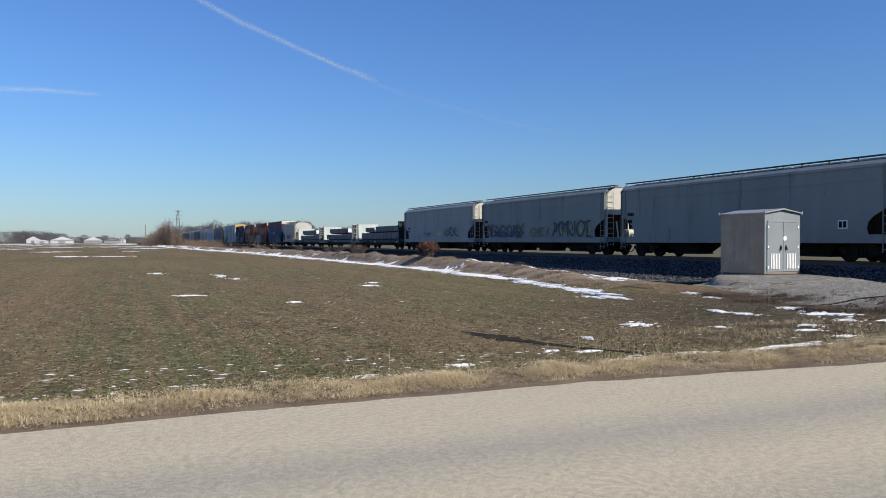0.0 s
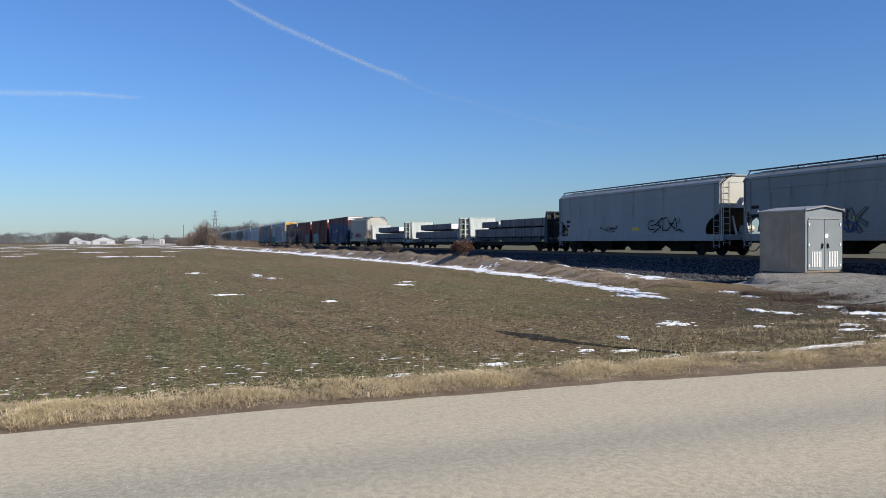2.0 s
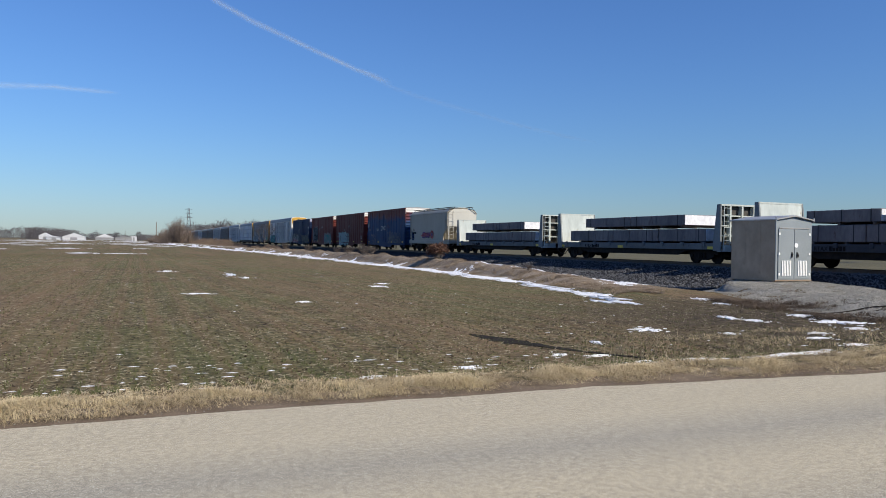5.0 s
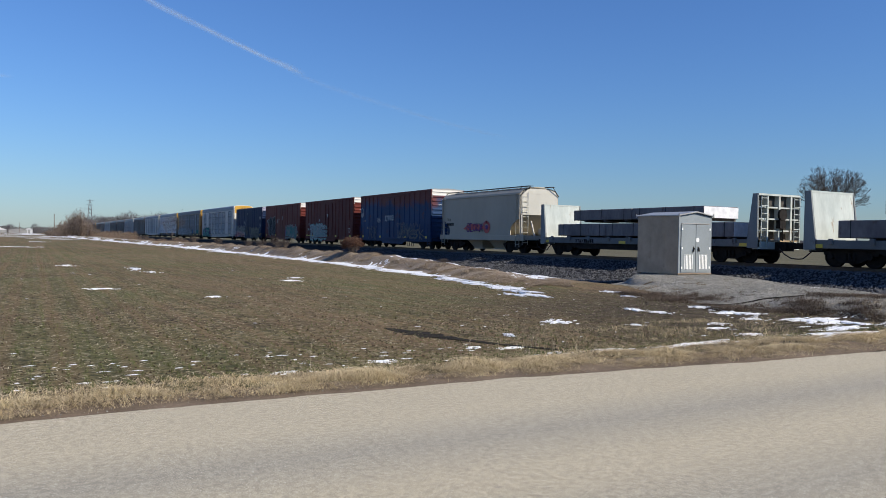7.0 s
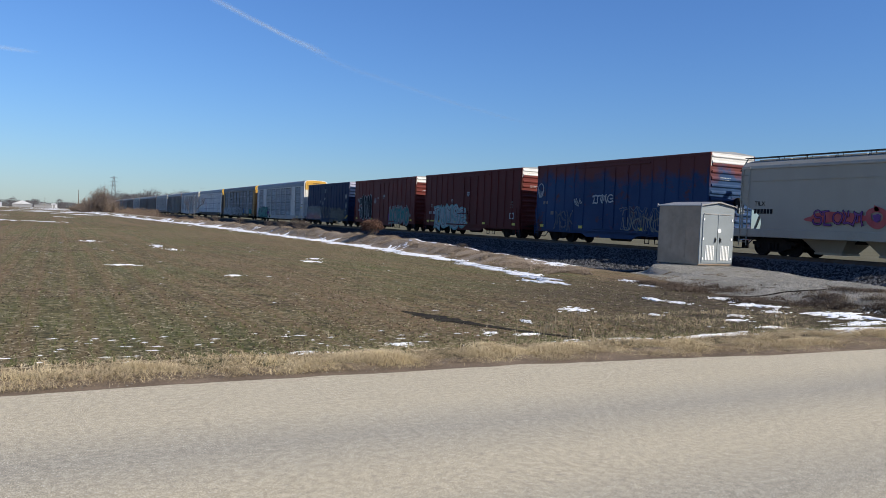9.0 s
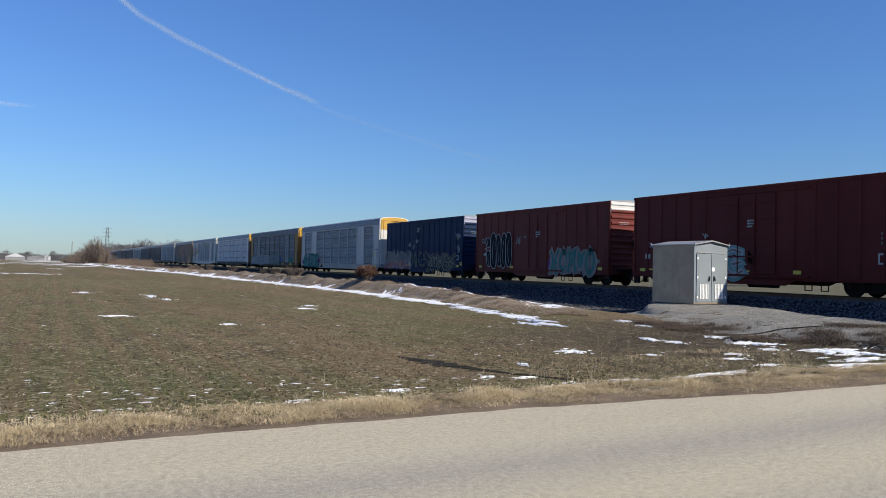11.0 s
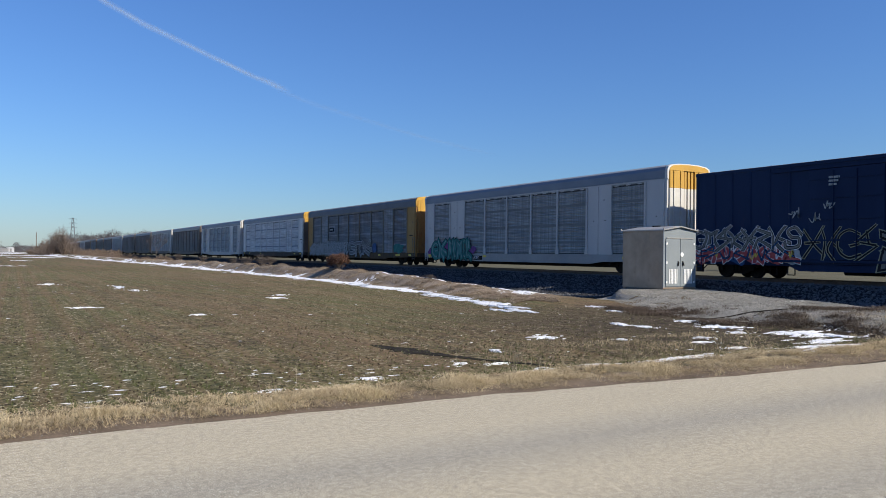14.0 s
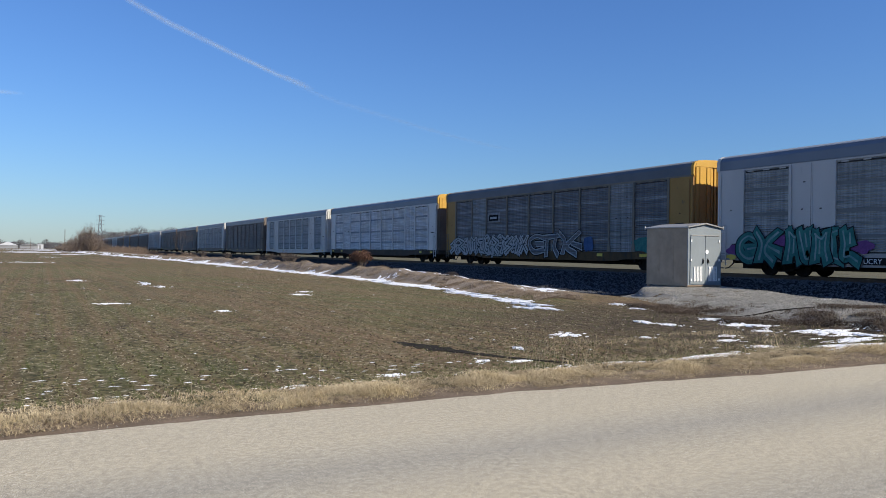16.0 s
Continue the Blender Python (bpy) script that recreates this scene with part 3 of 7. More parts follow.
bm = bmesh.new()
xs = list(np.arange(-70, 28.01, 0.25))
top, low, near, nlow = [], [], [], []
for x in xs:
    yf = road_far(x)
    top.append(bm.verts.new((x, yf - 0.06, 0.0)))
    low.append(bm.verts.new((x, yf, -0.06)))
    near.append(bm.verts.new((x, 0.75, 0.0)))
    nlow.append(bm.verts.new((x, 0.45, -0.06)))
for i in range(len(xs) - 1):
    bm.faces.new((near[i], near[i + 1], top[i + 1], top[i]))
    bm.faces.new((top[i], top[i + 1], low[i + 1], low[i]))
    bm.faces.new((nlow[i], nlow[i + 1], near[i + 1], near[i]))
road = tagged(new("road", mesh_of("road", bm, "road")), "worn tan chip-seal country road with greyer wheel tracks", "road", kind="structure")

edge = grid_sheet("road_shoulder", list(np.arange(-30, 28, 0.25)), [7.0, 7.2, 7.35, 7.5, 7.65, 7.8, 7.95, 8.1],
                  lambda x, y: max(land(x, y), -0.03) + 0.012 + 0.015 * noise.noise(Vector((x * 3, y * 3, 5))) - (0.06 if y > 8.0 or y < 7.1 else 0.0), "dirt")
tagged(edge, "strip of bare brown dirt along the road edge", "shoulder", kind="structure")

# gravel pad
def pad_surface(x, y):
    z = land(x, y) + 0.04 * (noise.noise(Vector((x * 1.5, y * 1.5, 2))) + 0.3) + 0.03 * noise.noise(Vector((x * 4.2, y * 4.2, 8)))
    rag = 0.5 * noise.noise(Vector((x * 0.8, y * 0.8, 0)))
    z += -0.10 * (1 - smooth(0.3, 1.2, x - pad_edge(y) - rag)) - 0.14 * smooth(0.5, 1.5, x - pad_crest(y) - rag) - 0.14 * smooth(26.2, 28.0, y)
    apron = 0.20 - 0.25 * math.hypot(x - 24.2, y - 24.6)          # the tail that runs down to the ditch behind the cabinet
    return max(z, apron) if x < 25.0 and y > 24.5 else z


pad = grid_sheet("gravel_pad", list(np.arange(14.5, 29.5, 0.25)), list(np.arange(8.2, 28.6, 0.25)), pad_surface, "gravel",
                 keep=lambda x, y: -0.3 < x - pad_edge(y) and x < pad_crest(y) + 1.8)
tagged(pad, "mound of pale grey gravel round the signal cabinet", "gravel", kind="structure")

# ballast bed
BALLAST = [(19.6, -0.42), (20.8, -0.40), (24.8, -0.34), (27.4, 0.02), (29.5, 0.52), (33.3, 0.52), (34.6, 0.42), (37.0, -0.1)]
def bed(x, y):
    for (a, za), (b, zb) in zip(BALLAST, BALLAST[1:]):
        if x <= b:
            z = za + (zb - za) * (x - a) / (b - a)
            break
    lift = 0.035 * noise.noise(Vector((x * 2.3, y * 2.3, 1))) + 0.03 * noise.noise(Vector((x * 6, y * 6, 4))) if y < 90 else 0.0
    return z + lift


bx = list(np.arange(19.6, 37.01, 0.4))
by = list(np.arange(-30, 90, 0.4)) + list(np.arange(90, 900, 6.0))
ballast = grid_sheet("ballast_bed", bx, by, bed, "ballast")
tagged(ballast, "bed of dark crushed-stone ballast under the track, blackened for shade", "ballast", kind="structure")

# rails
for side in (-1, 1):
    c = TRACK + side * 0.755
    bm = bmesh.new()
    prof = [(c - 0.075, RAIL - 0.18), (c + 0.075, RAIL - 0.18), (c + 0.075, RAIL - 0.165), (c + 0.012, RAIL - 0.14), (c + 0.012, RAIL - 0.045),
            (c + 0.036, RAIL - 0.035), (c + 0.036, RAIL - 0.004), (c + 0.028, RAIL), (c - 0.028, RAIL), (c - 0.036, RAIL - 0.004), (c - 0.036, RAIL - 0.035), (c - 0.012, RAIL - 0.045), (c - 0.012, RAIL - 0.14), (c - 0.075, RAIL - 0.165)]
    prism(bm, prof, -60, 900)
    tagged(new("rail", mesh_of("rail", bm, "rail")), "brown steel rail with a worn head on timber ties", "rail", kind="structure")


# ---- rolling stock ----
W = 1.60      # half the width of a car: its near side is at x = -W


def wheel_mesh():
    bm = bmesh.new()
    for s in (-1, 1):
        prof = [(0.72, 0.0), (0.72, 0.475), (0.745, 0.485), (0.757, 0.46), (0.86, 0.455), (0.86, 0.40), (0.82, 0.38), (0.80, 0.14), (0.86, 0.12), (0.86, 0.0)]
        n = 28
        rings = [[bm.verts.new((s * x, r * math.cos(2 * math.pi * i / n), r * math.sin(2 * math.pi * i / n))) for i in range(n)] for x, r in prof[1:-1]]
        for a, b in zip(rings, rings[1:]):
            for i in range(n):
                bm.faces.new((a[i], a[(i + 1) % n], b[(i + 1) % n], b[i]))
        bm.faces.new(rings[0])
        bm.faces.new(rings[-1])
        for i in range(3):        # bearing cap bolts
            a = 2 * math.pi * i / 3
            rod(bm, (s * 0.85, 0.07 * math.cos(a), 0.07 * math.sin(a)), (s * 1.05, 0.07 * math.cos(a), 0.07 * math.sin(a)), 0.02, sides=5)
    rod(bm, (-1.06, 0, 0), (1.06, 0, 0), 0.085, sides=10)
    return mesh_of("wheelset", bm, "truck")


def frame_mesh():
    bm = bmesh.new()
    for s in (-1, 1):
        a, b = s * 0.92, s * 1.10
        prof = [(-1.22, 0.52), (-1.22, 0.66), (-0.75, 0.72), (-0.45, 0.86), (0.45, 0.86), (0.75, 0.72), (1.22, 0.66), (1.22, 0.52), (0.95, 0.50), (0.62, 0.30), (0.36, 0.20), (-0.36, 0.20), (-0.62, 0.30), (-0.95, 0.50)]
        prism(bm, prof, min(a, b), max(a, b), "x")
        for y in (-0.2, 0.0, 0.2):
            rod(bm, (s * 1.13, y, 0.30), (s * 1.13, y, 0.62), 0.07, sides=8)
        for y in (-0.87, 0.87):
            rod(bm, (s * 1.0, y, 0.47), (s * 1.17, y, 0.47), 0.13, sides=10)
    box(bm, -1.05, 1.05, -0.22, 0.22, 0.40, 0.80)
    return mesh_of("truck_frame", bm, "truck")


WHEELS, FRAMES = wheel_mesh(), frame_mesh()


def add_trucks(car, centre):
    for y in (-centre, centre):
        truck = shared("truck", FRAMES, car, (0, y, 0), "black cast steel truck with grime")
        for dy in (-0.87, 0.87):
            shared("wheelset", WHEELS, truck, (0, dy, 0.46))


def add_couplers(car, half):
    for s in (-1, 1):
        bm = bmesh.new()
        box(bm, -0.16, 0.16, min(s * (half - 1.6), s * (half - 0.35)), max(s * (half - 1.6), s * (half - 0.35)), 0.72, 1.0)
        box(bm, -0.13, 0.17, min(s * (half - 0.35), s * (half + 0.02)), max(s * (half - 0.35), s * (half + 0.02)), 0.74, 1.02)
        part("coupler", bm, "truck", car, bevel=0.02)
        bm = bmesh.new()
        pts = [(-0.35, s * (half - 0.9), 0.75), (-0.38, s * (half - 0.6), 0.48), (-0.30, s * (half - 0.3), 0.30), (-0.2, s * half, 0.27)]
        for a, b in zip(pts, pts[1:]):
            rod(bm, a, b, 0.03)
        part("brake_hose", bm, "black", car)


def ladder(bm, x, y0, y1, z0, z1, r=0.022, steps=0.36):
    for y in (y0, y1):
        rod(bm, (x, y, z0), (x, y, z1), r)
    z = z0 + 0.15
    while z < z1:
        rod(bm, (x, y0, z), (x, y1, z), r * 0.8)
        z += steps


def cross_ladder(bm, y, x0, x1, z0, z1, r=0.022, steps=0.36):
    for x in (x0, x1):
        rod(bm, (x, y, z0), (x, y, z1), r)
    z = z0 + 0.15
    while z < z1:
        rod(bm, (x0, y, z), (x1, y, z), r * 0.8)
        z += steps


def ribbon(bm, pts, w, x):
    """A flat brush stroke through the points (y, z) on the plane x."""
    prev = None
    for i, (y, z) in enumerate(pts):
        a, b = pts[max(i - 1, 0)], pts[min(i + 1, len(pts) - 1)]
        d = Vector((b[0] - a[0], b[1] - a[1]))
        d = d.normalized() if d.length else Vector((1, 0))
        taper = 0.75 if i in (0, len(pts) - 1) else 1.0
        q = (bm.verts.new((x, y - d.y * w * taper, z + d.x * w * taper)), bm.verts.new((x, y + d.y * w * taper, z - d.x * w * taper)))
        if prev:
            bm.faces.new((prev[0], prev[1], q[1], q[0]))
        prev = q


# skeletons of sprayed figures in a unit box, across and up: slabs, hooks and wedges that spell nothing
FIGURES = {
    "hook": [[(0.95, 0.86), (0.55, 1.0), (0.16, 0.74), (0.14, 0.30), (0.48, 0.02), (0.98, 0.14)], [(0.55, 0.46), (0.95, 0.52)]],
    "claw": [[(0.08, 1.02), (0.30, 0.62), (0.18, 0.0)], [(0.92, 1.05), (0.60, 0.70), (0.40, 0.30), (0.72, -0.04)], [(0.60, 0.52), (1.02, 0.30)]],
    "slab": [[(0.30, 1.0), (0.40, 0.55), (0.28, 0.0)], [(0.10, 0.96), (0.72, 1.04)], [(0.34, 0.04), (0.86, 0.0)]],
    "arch": [[(0.08, -0.02), (0.22, 0.58), (0.16, 1.02)], [(0.16, 1.0), (0.56, 0.80), (0.86, 1.04)], [(0.86, 1.04), (0.74, 0.50), (0.92, -0.02)], [(0.50, 0.74), (0.46, 0.26)]],
    "trough": [[(0.06, 1.02), (0.20, 0.42), (0.40, 0.04), (0.66, 0.10), (0.80, 0.46), (0.76, 1.04)], [(0.44, 0.98), (0.46, 0.48)]],
    "heel": [[(0.14, 1.04), (0.32, 0.56), (0.22, 0.10), (0.60, 0.16), (1.04, -0.04)], [(0.60, 0.62), (0.62, 0.98)]],
    "wedge": [[(0.10, 1.0), (0.90, 0.72)], [(0.90, 0.72), (0.26, 0.40)], [(0.26, 0.40), (0.96, 0.0)], [(0.18, 0.36), (0.10, -0.02)]],
    "coil": [[(0.94, 0.70), (0.62, 1.02), (0.20, 0.84), (0.42, 0.52), (0.88, 0.44), (0.80, 0.04), (0.22, -0.02), (0.10, 0.28)]],
    "egg": [[(0.52, 1.0), (0.18, 0.76), (0.16, 0.28), (0.50, 0.0), (0.84, 0.26), (0.86, 0.74), (0.52, 1.0)]],
    "door": [[(0.14, -0.06), (0.22, 0.96)], [(0.08, 0.92), (0.92, 1.02)], [(0.88, 1.0), (0.74, 0.42), (0.92, -0.02)]],
    "post": [[(0.5, 0.05), (0.46, 0.5), (0.52, 0.95)]],
    "shard": [[(0.90, 1.06), (0.16, 0.58)], [(0.16, 0.58), (0.86, 0.44)], [(0.86, 0.44), (0.06, -0.04)], [(0.50, 0.90), (0.60, 0.50)]],
    "knot": [[(0.06, 0.94), (0.50, 0.46), (0.98, 0.10)], [(0.96, 1.02), (0.58, 0.60), (0.10, 0.02)], [(0.20, 0.50), (0.80, 0.56)]],
}


def curved(pts, n=5):
    """A smooth line through the points."""
    if len(pts) < 3:
        return list(pts)
    p = [Vector(q) for q in pts]
    p = [p[0] * 2 - p[1]] + p + [p[-1] * 2 - p[-2]]
    out = []
    for a, b, c, d in zip(p, p[1:], p[2:], p[3:]):
        for k in range(n):
            t = k / n
            out.append(tuple(0.5 * (2 * b + (c - a) * t + (2 * a - 5 * b + 4 * c - d) * t * t + (3 * b - a - 3 * c + d) * t ** 3)))
    return out + [tuple(p[-2])]


def brushed(bm, pts, w, x):
    """A sprayed stroke with blunt, slanted ends that swells towards its lower end."""
    lo, hi = min(p[1] for p in pts), max(p[1] for p in pts)
    d0, d1 = Vector(pts[0]) - Vector(pts[1]), Vector(pts[-1]) - Vector(pts[-2])
    ends = [tuple(Vector(pts[0]) + d0.normalized() * w * 0.8)] + list(pts) + [tuple(Vector(pts[-1]) + d1.normalized() * w * 0.8)]
    prev = None
    for i, (y, z) in enumerate(ends):
        a, b = ends[max(i - 1, 0)], ends[min(i + 1, len(ends) - 1)]
        d = Vector((b[0] - a[0], b[1] - a[1]))
        d = d.normalized() if d.length else Vector((1, 0))
        half = w * (1.12 - 0.30 * (z - lo) / max(hi - lo, 0.05))
        skew = 0.35 * w if i in (0, len(ends) - 1) else 0.0
        q = (bm.verts.new((x, y - d.y * half + d.x * skew, z + d.x * half + d.y * skew)), bm.verts.new((x, y + d.y * half - d.x * skew, z - d.x * half - d.y * skew)))
        if prev:
            bm.faces.new((prev[0], prev[1], q[1], q[0]))
        prev = q


def piece(car, left, right, z0, z1, figures, layers, seed, x=-W - 0.055, lean=0.08, overlap=1.1, ragged=0.08):
    """A row of sprayed figures from y = left to y = right; each is drawn in layers of (paint, half width), the widest first."""
    rng = random.Random(seed)
    w = (left - right) / len(figures)
    for i, f in enumerate(figures):
        a, wide = left - w * i, w * overlap * rng.uniform(0.92, 1.1)
        lo, hi = z0 + (z1 - z0) * rng.uniform(-ragged, ragged), z1 + (z1 - z0) * rng.uniform(-ragged, ragged)
        tip = rng.uniform(-lean, lean) * wide
        strokes = []
        for line in FIGURES[f]:
            pts = [(u + rng.uniform(-0.05, 0.05), v + rng.uniform(-0.03, 0.03)) for u, v in line]
            strokes.append([(a - wide * u - tip * v, lo + (hi - lo) * v) for u, v in curved(pts)])
        for k, (paint, half) in enumerate(layers):
            bm = bmesh.new()
            for n, line in enumerate(strokes):
                brushed(bm, line, half, x - 0.006 * (i % 3) - 0.0018 * k - 0.0004 * n)
            part("graffiti_outline" if k == 0 else "graffiti_fill", bm, paint, car, "sprayed outline" if k == 0 else "sprayed fill")


def bubble(car, y, z0, z1, half, lean, paint, line, x):
    """One tall sprayed bubble with a pale double rim."""
    mid, tall = (z0 + z1) / 2, (z1 - z0) / 2
    for k, (grow, colour) in enumerate(((1.0, line), (1 - 0.055 / half, paint))):
        bm, ring = bmesh.new(), []
        for i in range(36):
            a = 2 * math.pi * i / 36
            c, q = math.cos(a), math.sin(a)
            swell = 1 + 0.07 * math.sin(2 * a + y) + 0.04 * math.sin(5 * a)
            z = mid + (tall - (1 - grow) * half) * math.copysign(abs(q) ** 0.72, q)
            ring.append(bm.verts.new((x - 0.002 * k, y + half * grow * swell * math.copysign(abs(c) ** 0.8, c) + lean * (z - mid), z)))
        bm.faces.new(ring)
        part("graffiti_fill" if k else "graffiti_outline", bm, colour, car, "sprayed fill" if k else "sprayed outline")
    bm = bmesh.new()
    ribbon(bm, [(y + lean * (z - mid) + half * 0.25 * math.sin(3 * t), z) for t, z in ((t, mid + tall * (1.3 * t - 0.75)) for t in np.linspace(0, 1, 8))], 0.022, x - 0.005)
    part("graffiti_outline", bm, line, car, "sprayed outline")


def blot(car, y, z, ry, rz, paint, seed, x=-W - 0.052):
    """A ragged sprayed patch."""
    bm = bmesh.new()
    ring = []
    for k in range(30):
        a = 2 * math.pi * k / 30
        r = 0.9 + 0.45 * noise.noise(Vector((math.cos(a) * 1.5 + seed, math.sin(a) * 1.5, seed)))
        ring.append(bm.verts.new((x, y + ry * r * math.cos(a), z + rz * r * math.sin(a))))
    bm.faces.new(ring)
    part("graffiti_fill", bm, paint, car, "sprayed patch")


def scrawl(car, left, right, z0, z1, paint, seed, thin=0.022, loops=5, x=-W - 0.05):
    """One quick looping line, like a signature that cannot be read."""
    rng = random.Random(seed)
    w, h = left - right, z1 - z0
    pts = []
    for k in range(loops * 2 + 1):
        t = k / (loops * 2)
        pts.append((left - w * (0.15 + 0.7 * t + rng.uniform(-0.22, 0.22)), z0 + h * (rng.uniform(0.0, 0.6) if k % 2 else rng.uniform(0.4, 1.0))))
    bm = bmesh.new()
    ribbon(bm, curved(pts, 6), thin, x)
    part("graffiti_tag", bm, paint, car, "sprayed tag")


def bars(car, left, z, rows, paint, x=-W - 0.012, h=0.12, gap=0.09):
    """Lines of small stencilled characters as plain bars, one bar a character; rows give how many stand in each line."""
    bm = bmesh.new()
    for i, count in enumerate(rows):
        top = z - i * (h + gap)
        for k in range(count):
            y = left - k * h * 0.82
            box(bm, x - 0.004, x + 0.010, y - h * 0.60, y, top - h, top)
    tagged(part("stencilled_mark", bm, paint, car), kind="stuff")


def lettering(car, words, left, z, size, paint, x=-W - 0.012):
    mark = bpy.data.curves.new("painted_lettering", "FONT")
    mark.body, mark.size, mark.extrude = words, size, 0.003
    mark.materials.append(M[paint])
    ob = new("painted_lettering", mark)
    ob.parent, ob.location, ob.rotation_euler = car, (x, left, z), (radians(90), 0, radians(-90))
    return tagged(ob, "painted lettering")


def hopper(name, body, half, top, paint, end_paint, bays, label, roof_rise=0.40, cut=2.7, low=1.0, seed=0, panels=1):
    """Covered hopper: curved side sheets cut away over the trucks, slope sheets, discharge bays, running board, ladders."""
    car = tagged(new(name), label, "hopper car", "freight train")
    hb = body / 2
    # side sheets with the raked lower corners
    curve = [(0.0, top), (0.0, top - 1.45), (0.07 * cut, top - 1.72), (0.36 * cut, low + 1.05), (0.46 * cut, low + 0.8), (0.49 * cut, low + 0.5), (0.46 * cut, low + 0.22)]
    prof = [(-hb + d, z) for d, z in curve] + [(hb - d, z) for d, z in reversed(curve)]
    for s in (-1, 1):
        bm = bmesh.new()
        x = s * W
        prism(bm, prof, min(x, x - s * 0.05), max(x, x - s * 0.05), "x")
        part("side_sheet", bm, paint, car)
        bm = bmesh.new()
        prism(bm, [(s * W, top), (s * (W - 0.05), top + roof_rise * 0.25), (s * (W - 0.24), top + roof_rise * 0.66), (s * 0.75, top + roof_rise), (s * 0.75, top + roof_rise - 0.04), (s * (W - 0.28), top + roof_rise * 0.5), (s * (W - 0.06), top - 0.05)], -hb, hb)
        part("roof_sheet", bm, paint, car)
        bm = bmesh.new()
        box(bm, min(s * (W + 0.03), s * (W - 0.16)), max(s * (W + 0.03), s * (W - 0.16)), -half + 0.75, half - 0.75, low - 0.15, low + 0.24)
        part("side_sill", bm, paint, car, bevel=0.02)
        box_part("top_chord", (min(x, x + s * 0.05), max(x, x + s * 0.05), -hb, hb, top - 0.05, top + 0.02), paint, car, bevel=0.01)
        box_part("belt_rail", (min(x, x + s * 0.025), max(x, x + s * 0.025), -hb + 0.1, hb - 0.1, top - 0.62, top - 0.56), paint, car)
        for k in range(panels + 1):
            y = -hb + 0.08 + (body - 0.16) * k / panels
            zb = top - 1.4 if k in (0, panels) else low + 0.25
            bm = bmesh.new()
            box(bm, min(s * W, s * (W + 0.035)), max(s * W, s * (W + 0.035)), y - 0.05, y + 0.05, zb, top - 0.02)
            part("side_post", bm, paint, car)
    bm = bmesh.new()
    box(bm, -0.78, 0.78, -hb, hb, top + roof_rise - 0.06, top + roof_rise)
    part("roof_crown", bm, paint, car)
    # running board and its brackets
    bm = bmesh.new()
    up = top + roof_rise + 0.09
    for x in (-0.95, 0.95):
        box(bm, x - 0.2, x + 0.2, -hb - 0.25, hb + 0.25, up, up + 0.035)
        for k in range(int(body / 1.5)):
            y = -hb + 0.6 + k * 1.5
            for dx in (-0.18, 0.18):
                rod(bm, (x + dx, y, up), (x + dx, y, up - 0.24), 0.018, sides=4)
            rod(bm, (x - 0.2, y, up), (x - math.copysign(0.0, x) + math.copysign(0.5, x), y, up - 0.42), 0.014, sides=4)
        for q in (-1, 1):
            rod(bm, (x, q * (hb + 0.24), up), (math.copysign(W + 0.04, x), q * (hb + 0.05), top - 0.12), 0.025)
    part("running_board", bm, "black", car, "dark grating walkway")
    for k in range(6):
        y = -hb + body * (k + 0.5) / 6
        box_part("hatch_cover", (-0.5, 0.5, y - 0.08 * body, y + 0.08 * body, top + roof_rise, top + roof_rise + 0.08), paint, car, bevel=0.03)
    for s in (-1, 1):
        # end sheet, slope sheet, end frame
        bm = bmesh.new()
        box(bm, -W + 0.05, W - 0.05, min(s * hb, s * (hb - 0.05)), max(s * hb, s * (hb - 0.05)), top - 1.45, top + 0.01)
        prism(bm, [(-W + 0.05, top), (W - 0.05, top), (W - 0.25, top + roof_rise * 0.7), (0.75, top + roof_rise - 0.02), (-0.75, top + roof_rise - 0.02), (-W + 0.25, top + roof_rise * 0.7)], min(s * hb, s * (hb - 0.05)), max(s * hb, s * (hb - 0.05)))
        part("end_sheet", bm, end_paint, car)
        bm = bmesh.new()
        prism(bm, [(s * hb, top - 1.45), (s * (hb - cut), low + 0.1), (s * (hb - cut) - s * 0.06, low + 0.1), (s * hb - s * 0.06, top - 1.40)], -W + 0.06, W - 0.06, "x")
        # near-black on the grey cars: shade of the end cavity put into colour
        part("slope_sheet", bm, "truck" if seed != 4 else paint, car)
        bm = bmesh.new()
        box(bm, -W + 0.05, W - 0.05, min(s * (half - 0.75), s * (half - 0.95)), max(s * (half - 0.75), s * (half - 0.95)), low - 0.1, low + 0.22)
        box(bm, -W + 0.1, W - 0.1, min(s * (half - 0.9), s * (hb - cut)), max(s * (half - 0.9), s * (hb - cut)), low - 0.04, low + 0.02)
        part("end_platform", bm, paint, car, bevel=0.015)
        for x in (-W + 0.10, W - 0.10):
            bm = bmesh.new()
            rod(bm, (x, s * (hb - 0.06), low), (x, s * (hb - 0.06), top - 1.4), 0.05)
            part("end_post", bm, end_paint, car)
        for x in (-0.45, 0.45):
            bm = bmesh.new()
            rod(bm, (x, s * (half - 0.95), low), (x, s * (hb - 0.35), top - 1.9), 0.06)
            part("end_brace", bm, end_paint, car)
        bm = bmesh.new()
        ladder(bm, -W - 0.06, min(s * (hb - 0.05), s * (hb - 0.5)), max(s * (hb - 0.05), s * (hb - 0.5)), 0.45, top + 0.05)
        part("side_ladder", bm, paint, car)
        bm = bmesh.new()
        cross_ladder(bm, s * (hb + 0.08), -W + 0.12, -W + 0.58, 0.6, top + 0.1)
        part("end_ladder", bm, end_paint, car)
    bm = bmesh.new()
    rod(bm, (0.2, -half + 1.3, low + 0.55), (0.95, -half + 1.3, low + 0.55), 0.22, sides=12)
    part("brake_reservoir", bm, end_paint, car)
